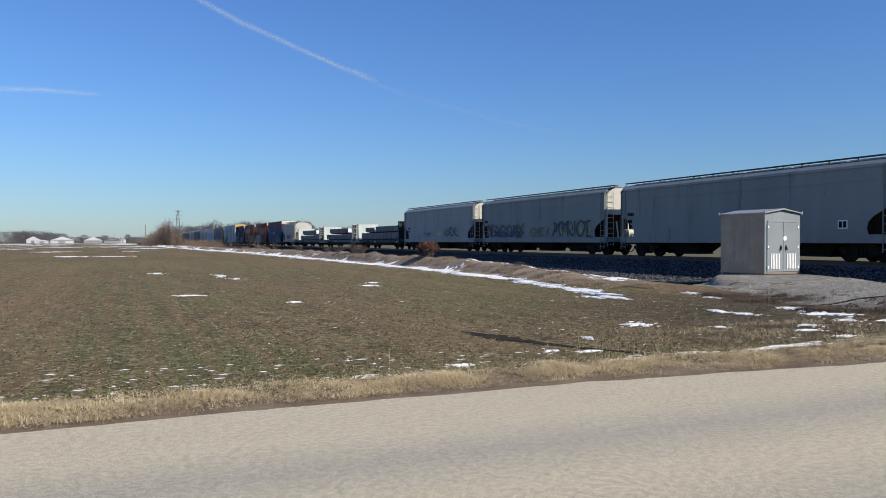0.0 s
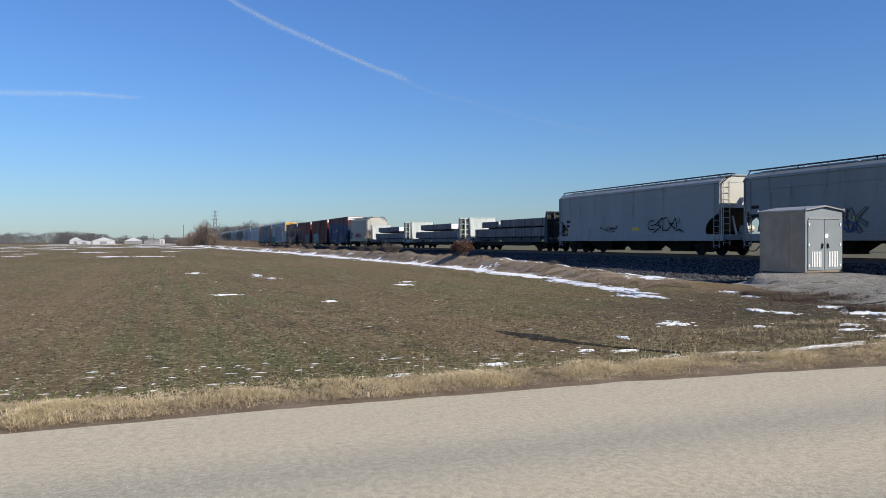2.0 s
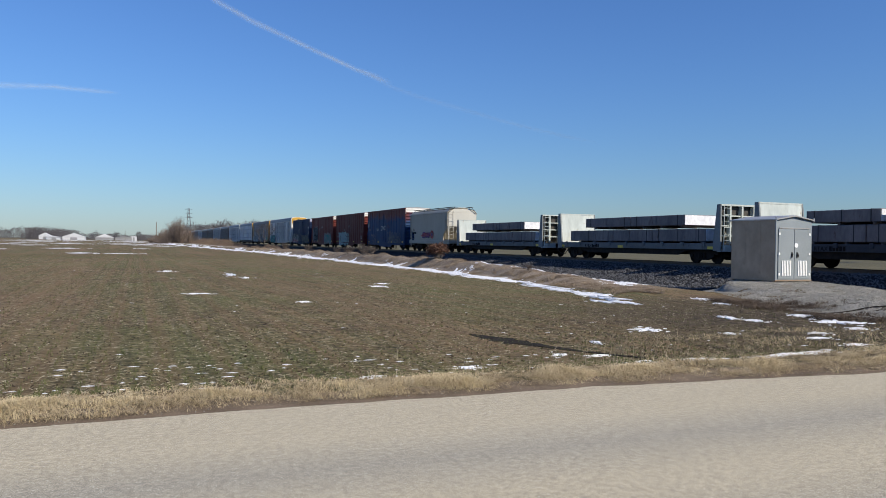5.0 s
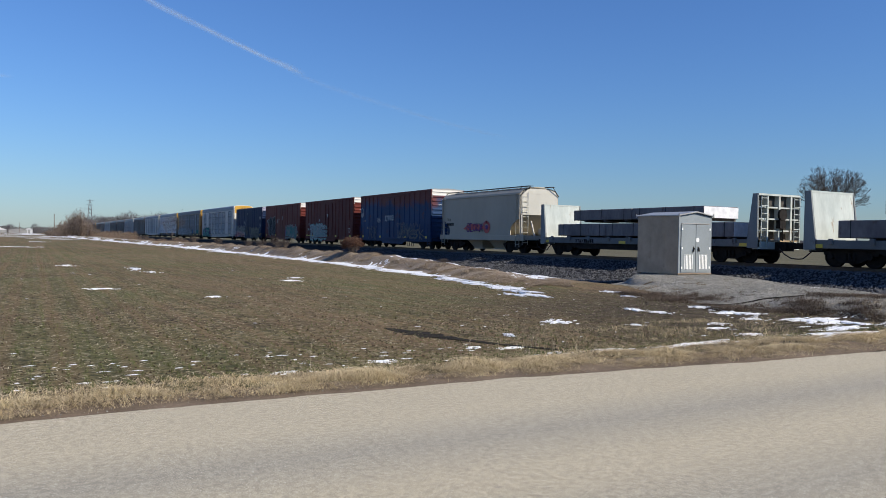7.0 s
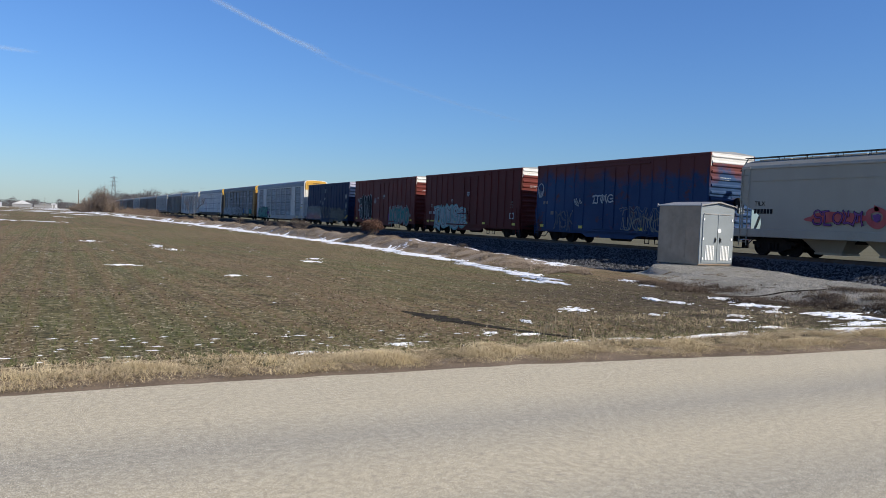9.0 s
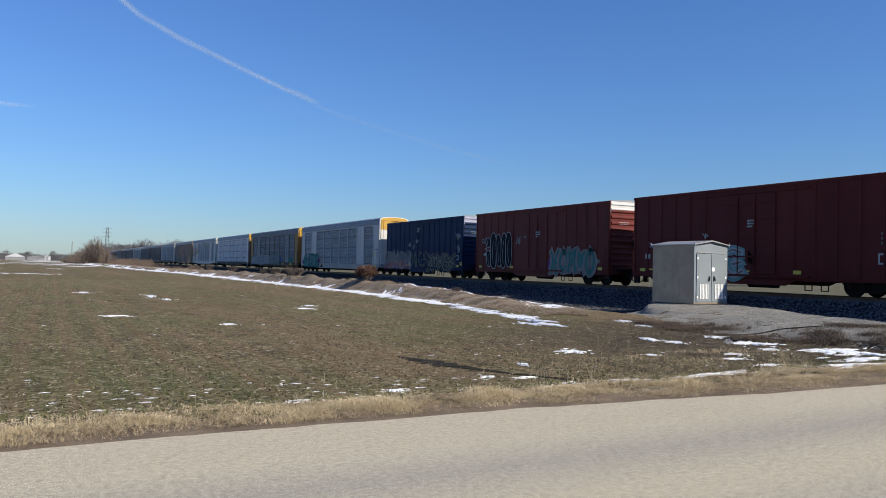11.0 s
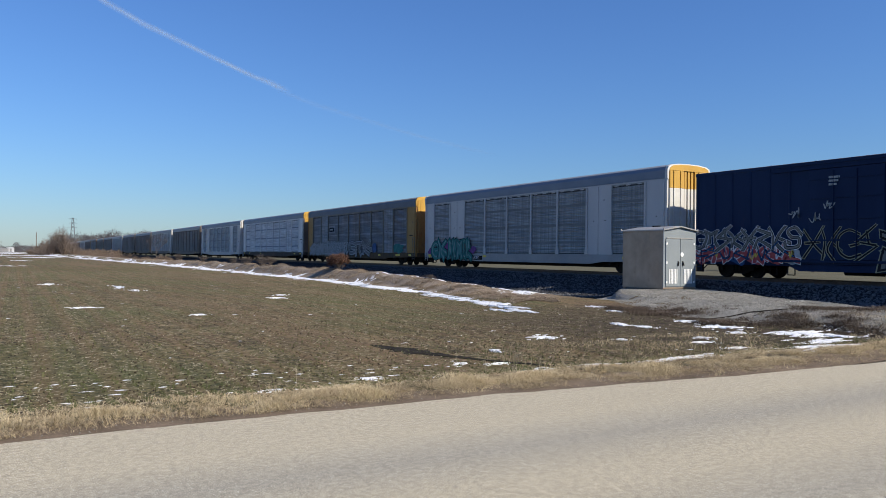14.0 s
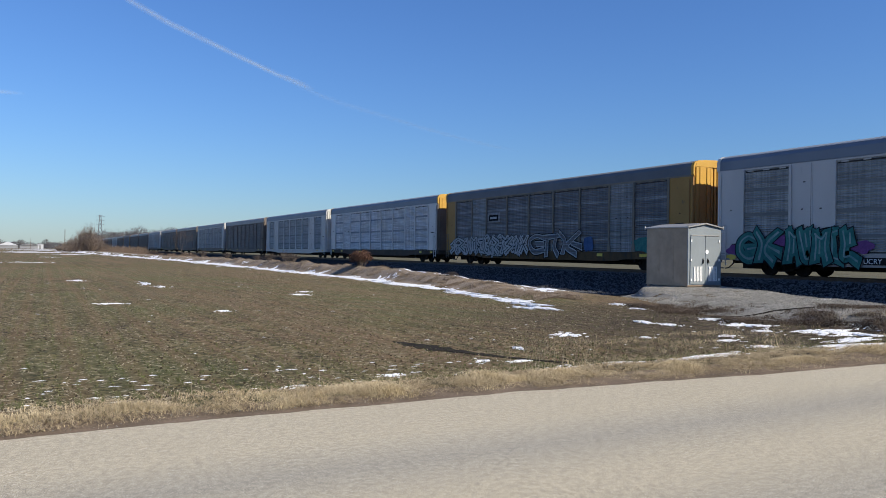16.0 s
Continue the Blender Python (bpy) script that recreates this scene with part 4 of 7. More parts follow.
    # discharge bays
    step = (body - 2 * cut) / bays
    for k in range(bays):
        c = -(body - 2 * cut) / 2 + step * (k + 0.5)
        bm = bmesh.new()
        w0, w1 = step * 0.46, step * 0.20
        lo = [bm.verts.new(p) for p in ((-0.55, c - w1, 0.26), (0.55, c - w1, 0.26), (0.55, c + w1, 0.26), (-0.55, c + w1, 0.26))]
        hi = [bm.verts.new(p) for p in ((-1.15, c - w0, low + 0.2), (1.15, c - w0, low + 0.2), (1.15, c + w0, low + 0.2), (-1.15, c + w0, low + 0.2))]
        for i in range(4):
            bm.faces.new((lo[i], lo[(i + 1) % 4], hi[(i + 1) % 4], hi[i]))
        bm.faces.new(lo[::-1])
        bm.faces.new(hi)
        box(bm, -0.62, 0.62, c - w1 - 0.08, c + w1 + 0.08, 0.20, 0.29)
        part("discharge_bay", bm, "truck" if seed != 4 else paint, car)
    bm = bmesh.new()
    box(bm, -0.25, 0.25, -half + 0.6, half - 0.6, 0.72, 1.02)
    part("centre_sill", bm, "truck", car)
    add_trucks(car, half - 2.75)
    add_couplers(car, half)
    return car


def flatcar(half, label, dark_end=False, loads=(), seed=0):
    """Bulkhead flat car with wrapped bundles on bolsters."""
    car = tagged(new("bulkhead_flatcar"), label, "flat car", "freight train")
    hb = half - 1.2
    for s in (-1, 1):
        bm = bmesh.new()
        box(bm, min(s * W * 0.94, s * (W * 0.94 - 0.12)), max(s * W * 0.94, s * (W * 0.94 - 0.12)), -hb, hb, 0.80, 1.16)
        part("side_sill", bm, "flat_dark" if dark_end else "flat_sill", car, bevel=0.01)
        bm = bmesh.new()
        prism(bm, [(-hb + 1.0, 0.82), (-hb + 3.0, 0.72), (-hb + 3.8, 0.46), (hb - 3.8, 0.46), (hb - 3.0, 0.72), (hb - 1.0, 0.82)], min(s * 1.22, s * 1.34), max(s * 1.22, s * 1.34), "x")
        # near-black steel stands in for the shade under the deck
        part("belly_sill", bm, "truck", car)
        for k in range(9):
            y = -hb + 1.3 + (2 * hb - 2.6) * k / 8
            bm = bmesh.new()
            box(bm, min(s * 1.49, s * 1.60), max(s * 1.49, s * 1.60), y - 0.09, y + 0.09, 0.98, 1.22)
            part("stake_pocket", bm, "flat_dark" if dark_end else "flat_sill", car, bevel=0.01)
    bm = bmesh.new()
    box(bm, -1.48, 1.48, -hb, hb, 1.06, 1.14)
    part("deck", bm, "timber", car)
    bm = bmesh.new()
    box(bm, -0.3, 0.3, -half + 0.6, half - 0.6, 0.62, 1.05)
    part("centre_sill", bm, "truck", car)
    for s in (-1, 1):
        dark = dark_end and s < 0
        paint = "flat_dark" if dark else "bulk_white"
        y0, y1 = s * hb, s * (hb - 0.42)
        for x in (-1.5, 1.5):
            bm = bmesh.new()
            prism(bm, [(y0, 0.74), (y0 - s * 0.02, 3.32), (y0 - s * 0.30, 3.32), (y0 - s * 0.58, 1.1), (y0 - s * 0.58, 0.74)], x - 0.05, x + 0.05, "x")
            part("bulkhead_side", bm, "flat_dark" if dark else "flat_grey", car, bevel=0.01)
        bm = bmesh.new()
        prism(bm, [(y0 - s * 0.22, 3.30), (y0 - s * 0.28, 3.30), (y0 - s * 0.52, 1.1), (y0 - s * 0.46, 1.1)], -1.45, 1.45, "x")
        part("bulkhead_plate", bm, "shaded_plate" if s < 0 else paint, car, "plate coloured dark for shade inside the frame" if s < 0 else "")
        bm = bmesh.new()
        box(bm, -1.5, 1.5, min(y0, y0 - s * 0.3), max(y0, y0 - s * 0.3), 3.24, 3.33)
        for x in (-0.85, 0.0, 0.85):
            box(bm, x - 0.06, x + 0.06, min(y0, y0 - s * 0.25), max(y0, y0 - s * 0.25), 1.0, 3.25)
        for z in (1.55, 2.1, 2.65):
            box(bm, -1.45, 1.45, min(y0 - s * 0.04, y0 - s * 0.25), max(y0 - s * 0.04, y0 - s * 0.25), z, z + 0.07)
        part("bulkhead_frame", bm, paint, car)
        bm = bmesh.new()
        box(bm, -1.5, 1.5, min(s * hb, s * (hb - 0.3)), max(s * hb, s * (hb - 0.3)), 0.70, 1.05)
        part("end_sill", bm, paint, car)
        for x in (-1.35, 1.0):
            bm = bmesh.new()
            cross_ladder(bm, s * (hb + 0.05), x, x + 0.4, 0.8, 3.2)
            part("end_ladder", bm, paint, car)
    bm = bmesh.new()
    rod(bm, (0.1, -hb - 0.02, 2.35), (0.1, -hb - 0.14, 2.35), 0.28, sides=14)
    rod(bm, (0.1, -hb - 0.1, 2.35), (0.1, -hb - 0.1, 1.1), 0.03)
    box(bm, -0.1, 0.3, -hb - 0.12, -hb + 0.1, 1.7, 2.1)
    part("hand_brake", bm, "truck", car, "hand brake wheel and gearbox")
    for y in (-hb + 0.5, hb - 0.9, 0.4):
        box_part("reflector", (-W * 0.94 - 0.012, -W * 0.94, y, y + 0.55, 0.82, 0.98), "spray_yellow", car)
    lettering(car, "RTAX", 4.9, 0.84, 0.30, "letter_black", x=-W * 0.94 - 0.010)
    bars(car, 4.05, 1.06, (5,), "letter_black", x=-W * 0.94 - 0.010, h=0.22)
    # bundles in two tiers on cross timbers
    for y0, y1, z0, z1 in loads:
        n = max(1, round((y1 - y0) / 5.0))
        for k in range(n):
            a, b = y0 + (y1 - y0) * k / n + 0.02, y0 + (y1 - y0) * (k + 1) / n - 0.02
            bm = bmesh.new()
            box(bm, -1.3, 1.3, a, b, z0 + 0.12, z1)
            package = part("load_package", bm, "wrap", car, "grey wrapped bundle", bevel=0.03)
            if k == 0:
                bm = bmesh.new()
                box(bm, -1.27, 1.27, a - 0.012, a + 0.01, z0 + 0.15, z1 - 0.03)
                part("wrap_cover", bm, "wrap_end", package, "white wrapped end")
            for q in (0.12, 0.5, 0.88):
                y = a + (b - a) * q
                box_part("strap", (-1.312, 1.312, y - 0.02, y + 0.02, z0 + 0.115, z1 + 0.01), "black", package)
        for k in range(int((y1 - y0) / 1.8) + 1):
            y = y0 + 0.3 + k * 1.8
            if y < y1 - 0.1:
                box_part("cross_timber", (-1.35, 1.35, y - 0.06, y + 0.06, z0, z0 + 0.12), "tie", car)
    add_trucks(car, half - 3.1)
    add_couplers(car, half)
    return car


def boxcar(half, hb, label, paint, end_paint="box_red", end_top="end_white"):
    """Boxcar with ribbed sides, a sliding plug door and pressed ends."""
    car = tagged(new("boxcar"), label, "boxcar", "freight train")
    top, low = 5.10, 0.68
    for s in (-1, 1):
        box_part("side_sheet", (min(s * (W - 0.06), s * W), max(s * (W - 0.06), s * W), -hb, hb, low, top), paint, car)
        bm = bmesh.new()
        prism(bm, [(-0.07, 0), (-0.035, 0.045), (0.035, 0.045), (0.07, 0)], low + 0.1, top)
        for v in bm.verts:
            v.co = Vector((s * v.co.z, v.co.x, v.co.y))
        rib = mesh_of("side_rib", bm, paint)
        for k in range(16):
            y = -hb + 0.12 + (2 * hb - 0.24) * k / 15
            if abs(y) > 1.75:
                shared("side_rib", rib, car, (s * W, y, 0))
        door = box_part("sliding_door", (min(s * W, s * (W + 0.05)), max(s * W, s * (W + 0.05)), -1.62, 1.62, low + 0.22, top - 0.35), paint, car, bevel=0.012)
        for z in (1.7, 2.6, 3.5, 4.3):
            box_part("door_rib", (min(s * (W + 0.05), s * (W + 0.08)), max(s * (W + 0.05), s * (W + 0.08)), -1.55, 1.55, z, z + 0.07), paint, door)
        for y in (-0.5, 0.5):
            bm = bmesh.new()
            rod(bm, (s * (W + 0.08), y, low + 0.3), (s * (W + 0.08), y, top - 0.45), 0.025)
            part("lock_rod", bm, paint, door)
        box_part("door_track", (min(s * W, s * (W + 0.09)), max(s * W, s * (W + 0.09)), -3.4, 3.4, low + 0.10, low + 0.2), paint, car)
        box_part("door_rail", (min(s * W, s * (W + 0.07)), max(s * W, s * (W + 0.07)), -3.4, 3.4, top - 0.33, top - 0.25), paint, car)
        bm = bmesh.new()
        prism(bm, [(-hb, low + 0.02), (-hb, low - 0.04), (-2.6, low - 0.06), (-2.1, low - 0.28), (2.1, low - 0.28), (2.6, low - 0.06), (hb, low - 0.04), (hb, low + 0.02)], min(s * W, s * (W - 0.08)), max(s * W, s * (W - 0.08)), "x")
        part("side_sill", bm, paint, car)
        box_part("top_chord", (min(s * (W - 0.08), s * (W + 0.035)), max(s * (W - 0.08), s * (W + 0.035)), -hb - 0.02, hb + 0.02, top - 0.13, top + 0.02), paint, car, bevel=0.01)
        for y in (-hb + 0.6, -3.0, 2.5, hb - 1.0):
            box_part("reflector", (min(s * (W + 0.047), s * (W + 0.055)), max(s * (W + 0.047), s * (W + 0.055)), y, y + 0.4, low + 0.25, low + 0.42), "spray_yellow", car)
    bm = bmesh.new()
    prism(bm, [(-W, top), (W, top), (W - 0.1, top + 0.05), (0.0, top + 0.14), (-W + 0.1, top + 0.05)], -hb, hb)
    for k in range(14):
        y = -hb + (2 * hb) * (k + 0.5) / 14
        box(bm, -W + 0.5, W - 0.5, y - 0.03, y + 0.03, top + 0.05, top + 0.12)
    part("roof", bm, "rack_roof_dull", car, "galvanised roof sheets")
    for s in (-1, 1):
        y = s * hb
        box_part("end_wall", (-W + 0.03, W - 0.03, min(y, y - s * 0.06), max(y, y - s * 0.06), low, 4.42), end_paint, car)
        box_part("end_wall_top", (-W + 0.03, W - 0.03, min(y, y - s * 0.06), max(y, y - s * 0.06), 4.42, top), end_top, car)
        bm = bmesh.new()
        for z in np.arange(1.15, 4.4, 0.36):
            prism(bm, [(y, z), (y + s * 0.06, z + 0.07), (y + s * 0.06, z + 0.14), (y, z + 0.22)], -W + 0.12, W - 0.12, "x")
        part("end_corrugation", bm, end_paint, car)
        bm = bmesh.new()
        for z in (4.55, 4.85):
            prism(bm, [(y, z), (y + s * 0.05, z + 0.05), (y + s * 0.05, z + 0.10), (y, z + 0.16)], -W + 0.12, W - 0.12, "x")
        part("end_corrugation", bm, end_top, car)
        bm = bmesh.new()
        ladder(bm, -W - 0.07, min(y, y - s * 0.42), max(y, y - s * 0.42), 0.35, 2.2)
        part("side_ladder", bm, paint, car)
        bm = bmesh.new()
        cross_ladder(bm, y + s * 0.10, -W + 0.1, -W + 0.5, 0.6, 2.3)
        part("end_ladder", bm, end_paint, car)
        bm = bmesh.new()
        box(bm, -0.95, 0.95, min(y, y + s * 0.42), max(y, y + s * 0.42), 0.98, 1.02)
        for x in (-0.85, 0.85):
            rod(bm, (x, y + s * 0.38, 0.98), (x, y, 0.78), 0.02, sides=5)
        part("crossover_platform", bm, "truck", car, "grated end platform")
        bm = bmesh.new()
        rod(bm, (-W + 0.05, y + s * 0.22, 0.92), (0.1, y + s * 0.30, 0.86), 0.016, sides=5)
        rod(bm, (-W + 0.05, y + s * 0.22, 0.92), (-W + 0.05, y + s * 0.24, 0.60), 0.016, sides=5)
        part("uncoupling_lever", bm, "truck", car)
        box_part("draft_gear_box", (-0.42, 0.42, min(y, y + s * 0.3), max(y, y + s * 0.3), 0.60, 0.96), "truck", car, bevel=0.02)
        box_part("placard_board", (0.55, 0.95, min(y + s * 0.062, y + s * 0.075), max(y + s * 0.062, y + s * 0.075), 2.05, 2.35), "spray_pale", car)
        bm = bmesh.new()
        for k in range(7):
            box(bm, -0.9 + k * 0.11, -0.83 + k * 0.11, min(y + s * 0.052, y + s * 0.058), max(y + s * 0.052, y + s * 0.058), 3.72, 3.86)
        tagged(part("stencilled_mark", bm, "spray_pale", car), kind="stuff")
        for x in (-W + 0.1, W - 0.1):
            box_part("sill_step", (x - 0.05, x + 0.05, min(y, y - s * 0.4), max(y, y - s * 0.4), 0.25, 0.68), "truck", car)
    bm = bmesh.new()
    rod(bm, (0.4, -hb - 0.06, 2.6), (0.4, -hb - 0.2, 2.6), 0.27, sides=14)
    part("hand_brake", bm, "truck", car)
    bm = bmesh.new()
    box(bm, -0.3, 0.3, -half + 0.6, half - 0.6, 0.58, 0.85)
    for k in range(5):
        y = -3.2 + k * 1.6
        box(bm, -1.4, 1.4, y - 0.05, y + 0.05, 0.60, 0.72)
    rod(bm, (-0.9, -1.2, 0.45), (-0.9, 0.4, 0.45), 0.2, sides=10)
    part("underframe", bm, "truck", car)
    for y in (-4.2, -3.4, 2.4, 3.3):
        bm = bmesh.new()
        rod(bm, (-1.45, y, 0.66), (-1.45, y, 0.22), 0.025)
        rod(bm, (-1.45, y + 0.35, 0.66), (-1.45, y + 0.35, 0.22), 0.025)
        rod(bm, (-1.45, y, 0.22), (-1.45, y + 0.35, 0.22), 0.025)
        part("stirrup", bm, "truck", car)
    add_trucks(car, hb - 2.1)
    add_couplers(car, half)
    return car


def screen_material(name, a, b):
    """Perforated steel screen: fine horizontal corrugation, with darker levels where the decks lie behind it."""
    m = surface(name, a, b, 0.5, 0.55, 0.1, bump=0, stretch=(1, 1, 2.0), fine=25)
    n, l = m.node_tree.nodes, m.node_tree.links
    co, wave, bp = n.new("ShaderNodeTexCoord"), n.new("ShaderNodeTexWave"), n.new("ShaderNodeBump")
    wave.wave_type, wave.bands_direction = "BANDS", "Z"
    wave.inputs["Scale"].default_value, wave.inputs["Distortion"].default_value = 3.1, 0.0
    l.new(co.outputs["Object"], wave.inputs["Vector"])
    l.new(wave.outputs["Fac"], bp.inputs["Height"])
    bp.inputs["Strength"].default_value, bp.inputs["Distance"].default_value = 0.8, 0.03
    l.new(bp.outputs[0], n["Principled BSDF"].inputs["Normal"])
    paint = n["Principled BSDF"].inputs["Base Color"]
    base = paint.links[0].from_socket
    for stretch, lo, hi in (((1, 9.0, 0.25), 0.80, 1.14), ((1, 0.5, 11.0), 0.72, 1.18)):     # uprights and corrugations behind the mesh
        mp, t, r, q = n.new("ShaderNodeMapping"), n.new("ShaderNodeTexNoise"), n.new("ShaderNodeMapRange"), n.new("ShaderNodeVectorMath")
        mp.inputs["Scale"].default_value = stretch
        l.new(co.outputs["Object"], mp.inputs["Vector"])
        l.new(mp.outputs[0], t.inputs["Vector"])
        t.inputs["Scale"].default_value, t.inputs["Detail"].default_value = 1.0, 2.0
        for key, v in (("From Min", 0.35), ("From Max", 0.65), ("To Min", lo), ("To Max", hi)):
            r.inputs[key].default_value = v
        l.new(t.outputs["Fac"], r.inputs["Value"])
        q.operation = "SCALE"
        l.new(base, q.inputs[0])
        l.new(r.outputs[0], q.inputs["Scale"])
        base = q.outputs[0]
    l.new(base, paint)
    return m


M["screen_grey"] = screen_material("screen_grey", (0.255, 0.272, 0.270), (0.315, 0.325, 0.315))
M["screen_dark"] = screen_material("screen_dark", (0.135, 0.14, 0.145), (0.18, 0.18, 0.185))
M["screen_pale"] = screen_material("screen_pale", (0.56, 0.565, 0.56), (0.64, 0.64, 0.625))
M["screen_brown"] = screen_material("screen_brown", (0.12, 0.097, 0.08), (0.16, 0.13, 0.108))
M["screen_mid"] = screen_material("screen_mid", (0.26, 0.25, 0.235), (0.32, 0.31, 0.29))
M["screen_slate"] = screen_material("screen_slate", (0.23, 0.245, 0.245), (0.28, 0.29, 0.285))
M["deck_band"] = surface("screen_deck_band", (0.135, 0.145, 0.150), (0.175, 0.182, 0.185), 0.6, 0.6, bump=0)
EDGES = (-11.78, -9.1, -7.0, -4.2, -1.42, 1.42, 4.2, 7.05, 9.2, 11.8)


def autorack(label, frame_paint, screen, solid, roof, ends, sill, post_proud=0.05, corner=None, hb=13.42, half=14.3):
    """Enclosed car carrier: sill, posts, screens and solid bays, arched ribbed roof, folding end doors."""
    car = tagged(new("autorack_car"), label, "autorack car", "freight train")
    box_part("centre_sill", (-0.55, 0.55, -hb + 0.6, hb - 0.6, 0.30, 0.98), "truck", car)
    for k in range(9):
        y = -hb + 4.4 + (2 * hb - 8.8) * k / 8
        box_part("cross_bearer", (-W + 0.12, W - 0.12, y - 0.10, y + 0.10, 0.46, 0.95), "truck", car)
    e0, e1 = 1.06, 5.02
    for s in (-1, 1):
        X = s * W
        bm = bmesh.new()
        prism(bm, [(-hb, 1.06), (-hb, 0.72), (-hb + 5.0, 0.62), (-hb + 6.0, 0.50), (hb - 6.0, 0.50), (hb - 5.0, 0.62), (hb, 0.72), (hb, 1.06)], min(X, X - s * 0.10), max(X, X - s * 0.10), "x")
        part("side_sill", bm, sill, car)
        box_part("top_rail", (min(X, X - s * 0.08), max(X, X - s * 0.08), -hb, hb, e1, e1 + 0.1), frame_paint, car)
        for i, (a, b) in enumerate(zip(EDGES, EDGES[1:])):
            if i in (1, 7):
                p = box_part("solid_panel", (min(X, X - s * 0.04), max(X, X - s * 0.04), a, b, e0, e1), solid, car)
                box_part("panel_seam", (min(X, X + s * 0.012), max(X, X + s * 0.012), (a + b) / 2 - 0.03, (a + b) / 2 + 0.03, e0, e1), solid, p)
                box_part("panel_joint", (min(X, X + s * 0.006), max(X, X + s * 0.006), (a + b) / 2 + 0.035, (a + b) / 2 + 0.055, e0, e1), "truck", p)
            else:
                p = box_part("screen_panel", (min(X - s * 0.03, X - s * 0.06), max(X - s * 0.03, X - s * 0.06), a, b, e0, e1), screen, car)
                for z in (1.72, 2.80, 3.98):
                    box_part("deck_edge", (min(X - s * 0.03, X - s * 0.022), max(X - s * 0.03, X - s * 0.022), a + 0.10, b - 0.10, z, z + 0.15), {"screen_dark": "screen_slate", "screen_brown": "screen_brown", "screen_pale": "rack_roof"}.get(screen, "deck_band"), p)
                box_part("top_gap", (min(X - s * 0.03, X - s * 0.02), max(X - s * 0.03, X - s * 0.02), a + 0.12, b - 0.12, 4.89, 4.96), "black", p)
                for q in (0.16, 0.5, 0.84):
                    y = a + (b - a) * q
                    box_part("screen_clip", (min(X - s * 0.02, X + s * 0.015), max(X - s * 0.02, X + s * 0.015), y - 0.16, y + 0.16, 4.93, 4.99), frame_paint, p)
                box_part("bottom_gap", (min(X - s * 0.03, X - s * 0.02), max(X - s * 0.03, X - s * 0.02), a + 0.12, b - 0.12, 1.09, 1.13), "black", p)
        for a in EDGES:
            bm = bmesh.new()
            prism(bm, [(a - 0.07, e1), (a - 0.07, 1.6), (a - 0.16, e0), (a + 0.16, e0), (a + 0.07, 1.6), (a + 0.07, e1)], min(X - s * 0.02, X + s * post_proud), max(X - s * 0.02, X + s * post_proud), "x")
            part("post", bm, frame_paint, car)
        for a, b in ((-hb, EDGES[0]), (EDGES[-1], hb)):
            box_part("corner_panel", (min(X, X - s * 0.04), max(X, X - s * 0.04), a, b, e0, e1), corner or (solid if solid != screen else frame_paint), car)
        for y, z in ((-12.6, 3.1), (-12.9, 2.2), (12.5, 3.1), (-8.6, 3.0), (-7.6, 3.0), (8.6, 3.0), (7.7, 3.0), (-8.5, 4.2), (8.5, 4.2)):
            box_part("bolt_plate", (min(X, X + s * 0.012), max(X, X + s * 0.012), y - 0.05, y + 0.05, z, z + 0.05), "truck", car)
        box_part("route_card_board", (min(X, X + s * 0.015), max(X, X + s * 0.015), -12.9, -12.3, 2.55, 2.62), "truck", car)
        for y in (-hb + 0.12, hb - 0.12):
            bm = bmesh.new()
            rod(bm, (X + s * 0.03, y, 0.9), (X + s * 0.03, y, 4.9), 0.025)
            part("grab_pipe", bm, ends[3], car)
        for y in (-12.6, -10.5, 4.0, 9.5, 12.3):
            box_part("reflector", (min(X, X + s * 0.008), max(X, X + s * 0.008), y, y + 0.45, 0.80, 0.95), "spray_yellow", car)
    arch = [(-W, 5.10), (-W, 5.54), (-W + 0.09, 5.72), (-W + 0.34, 5.83), (-0.7, 5.89), (0.0, 5.91)]
    arch = arch + [(-x, z) for x, z in arch[-2::-1]]
    bm = bmesh.new()
    prism(bm, arch, -hb, hb)
    part("roof", bm, roof, car)
    bm = bmesh.new()
    n = 104
    up = [(x * 1.012, 5.10 + (z - 5.10) * 1.045) for x, z in arch[2:-2]]
    for k in range(n):
        y = -hb + 2 * hb * (k + 0.5) / n
        rows = [[bm.verts.new((x, y + d, z - q)) for x, z in up] for d, q in ((-0.06, 0.04), (-0.03, 0.012), (0.03, 0.012), (0.06, 0.04))]
        for r0, r1 in zip(rows, rows[1:]):
            for i in range(len(up) - 1):
                bm.faces.new((r0[i], r0[i + 1], r1[i + 1], r1[i]))
    part("roof_ribs", bm, roof, car)
    for s in (-1, 1):
        y = s * hb
        for x0, x1, nm in ((-1.46, -0.40, "end_door_leaf"), (0.40, 1.46, "end_door_leaf")):
            for z0, z1, m, tag in ((1.05, 4.60, ends[1], ""), (4.60, 5.52, ends[0], "upper coat")):
                leaf = box_part(nm if not tag else "end_door_top", (x0, x1, min(y, y + s * 0.16), max(y, y + s * 0.16), z0, z1), m, car, bevel=0.02)
                for x in (x0 + 0.28, x1 - 0.28):
                    box_part("door_rib", (x - 0.03, x + 0.03, min(y + s * 0.16, y + s * 0.20), max(y + s * 0.16, y + s * 0.20), z0, z1), m, leaf)
        for z0, z1, m in ((1.05, 4.60, ends[1]), (4.60, 5.52, ends[0])):
            for x in (-0.25, 0.0, 0.25):
                box_part("folding_slat", (x - 0.075, x + 0.075, min(y, y + s * 0.10), max(y, y + s * 0.10), z0, z1), m, car)
        box_part("door_recess", (-0.40, 0.40, min(y, y + s * 0.02), max(y, y + s * 0.02), 1.05, 5.5), "black", car)
        bm = bmesh.new()
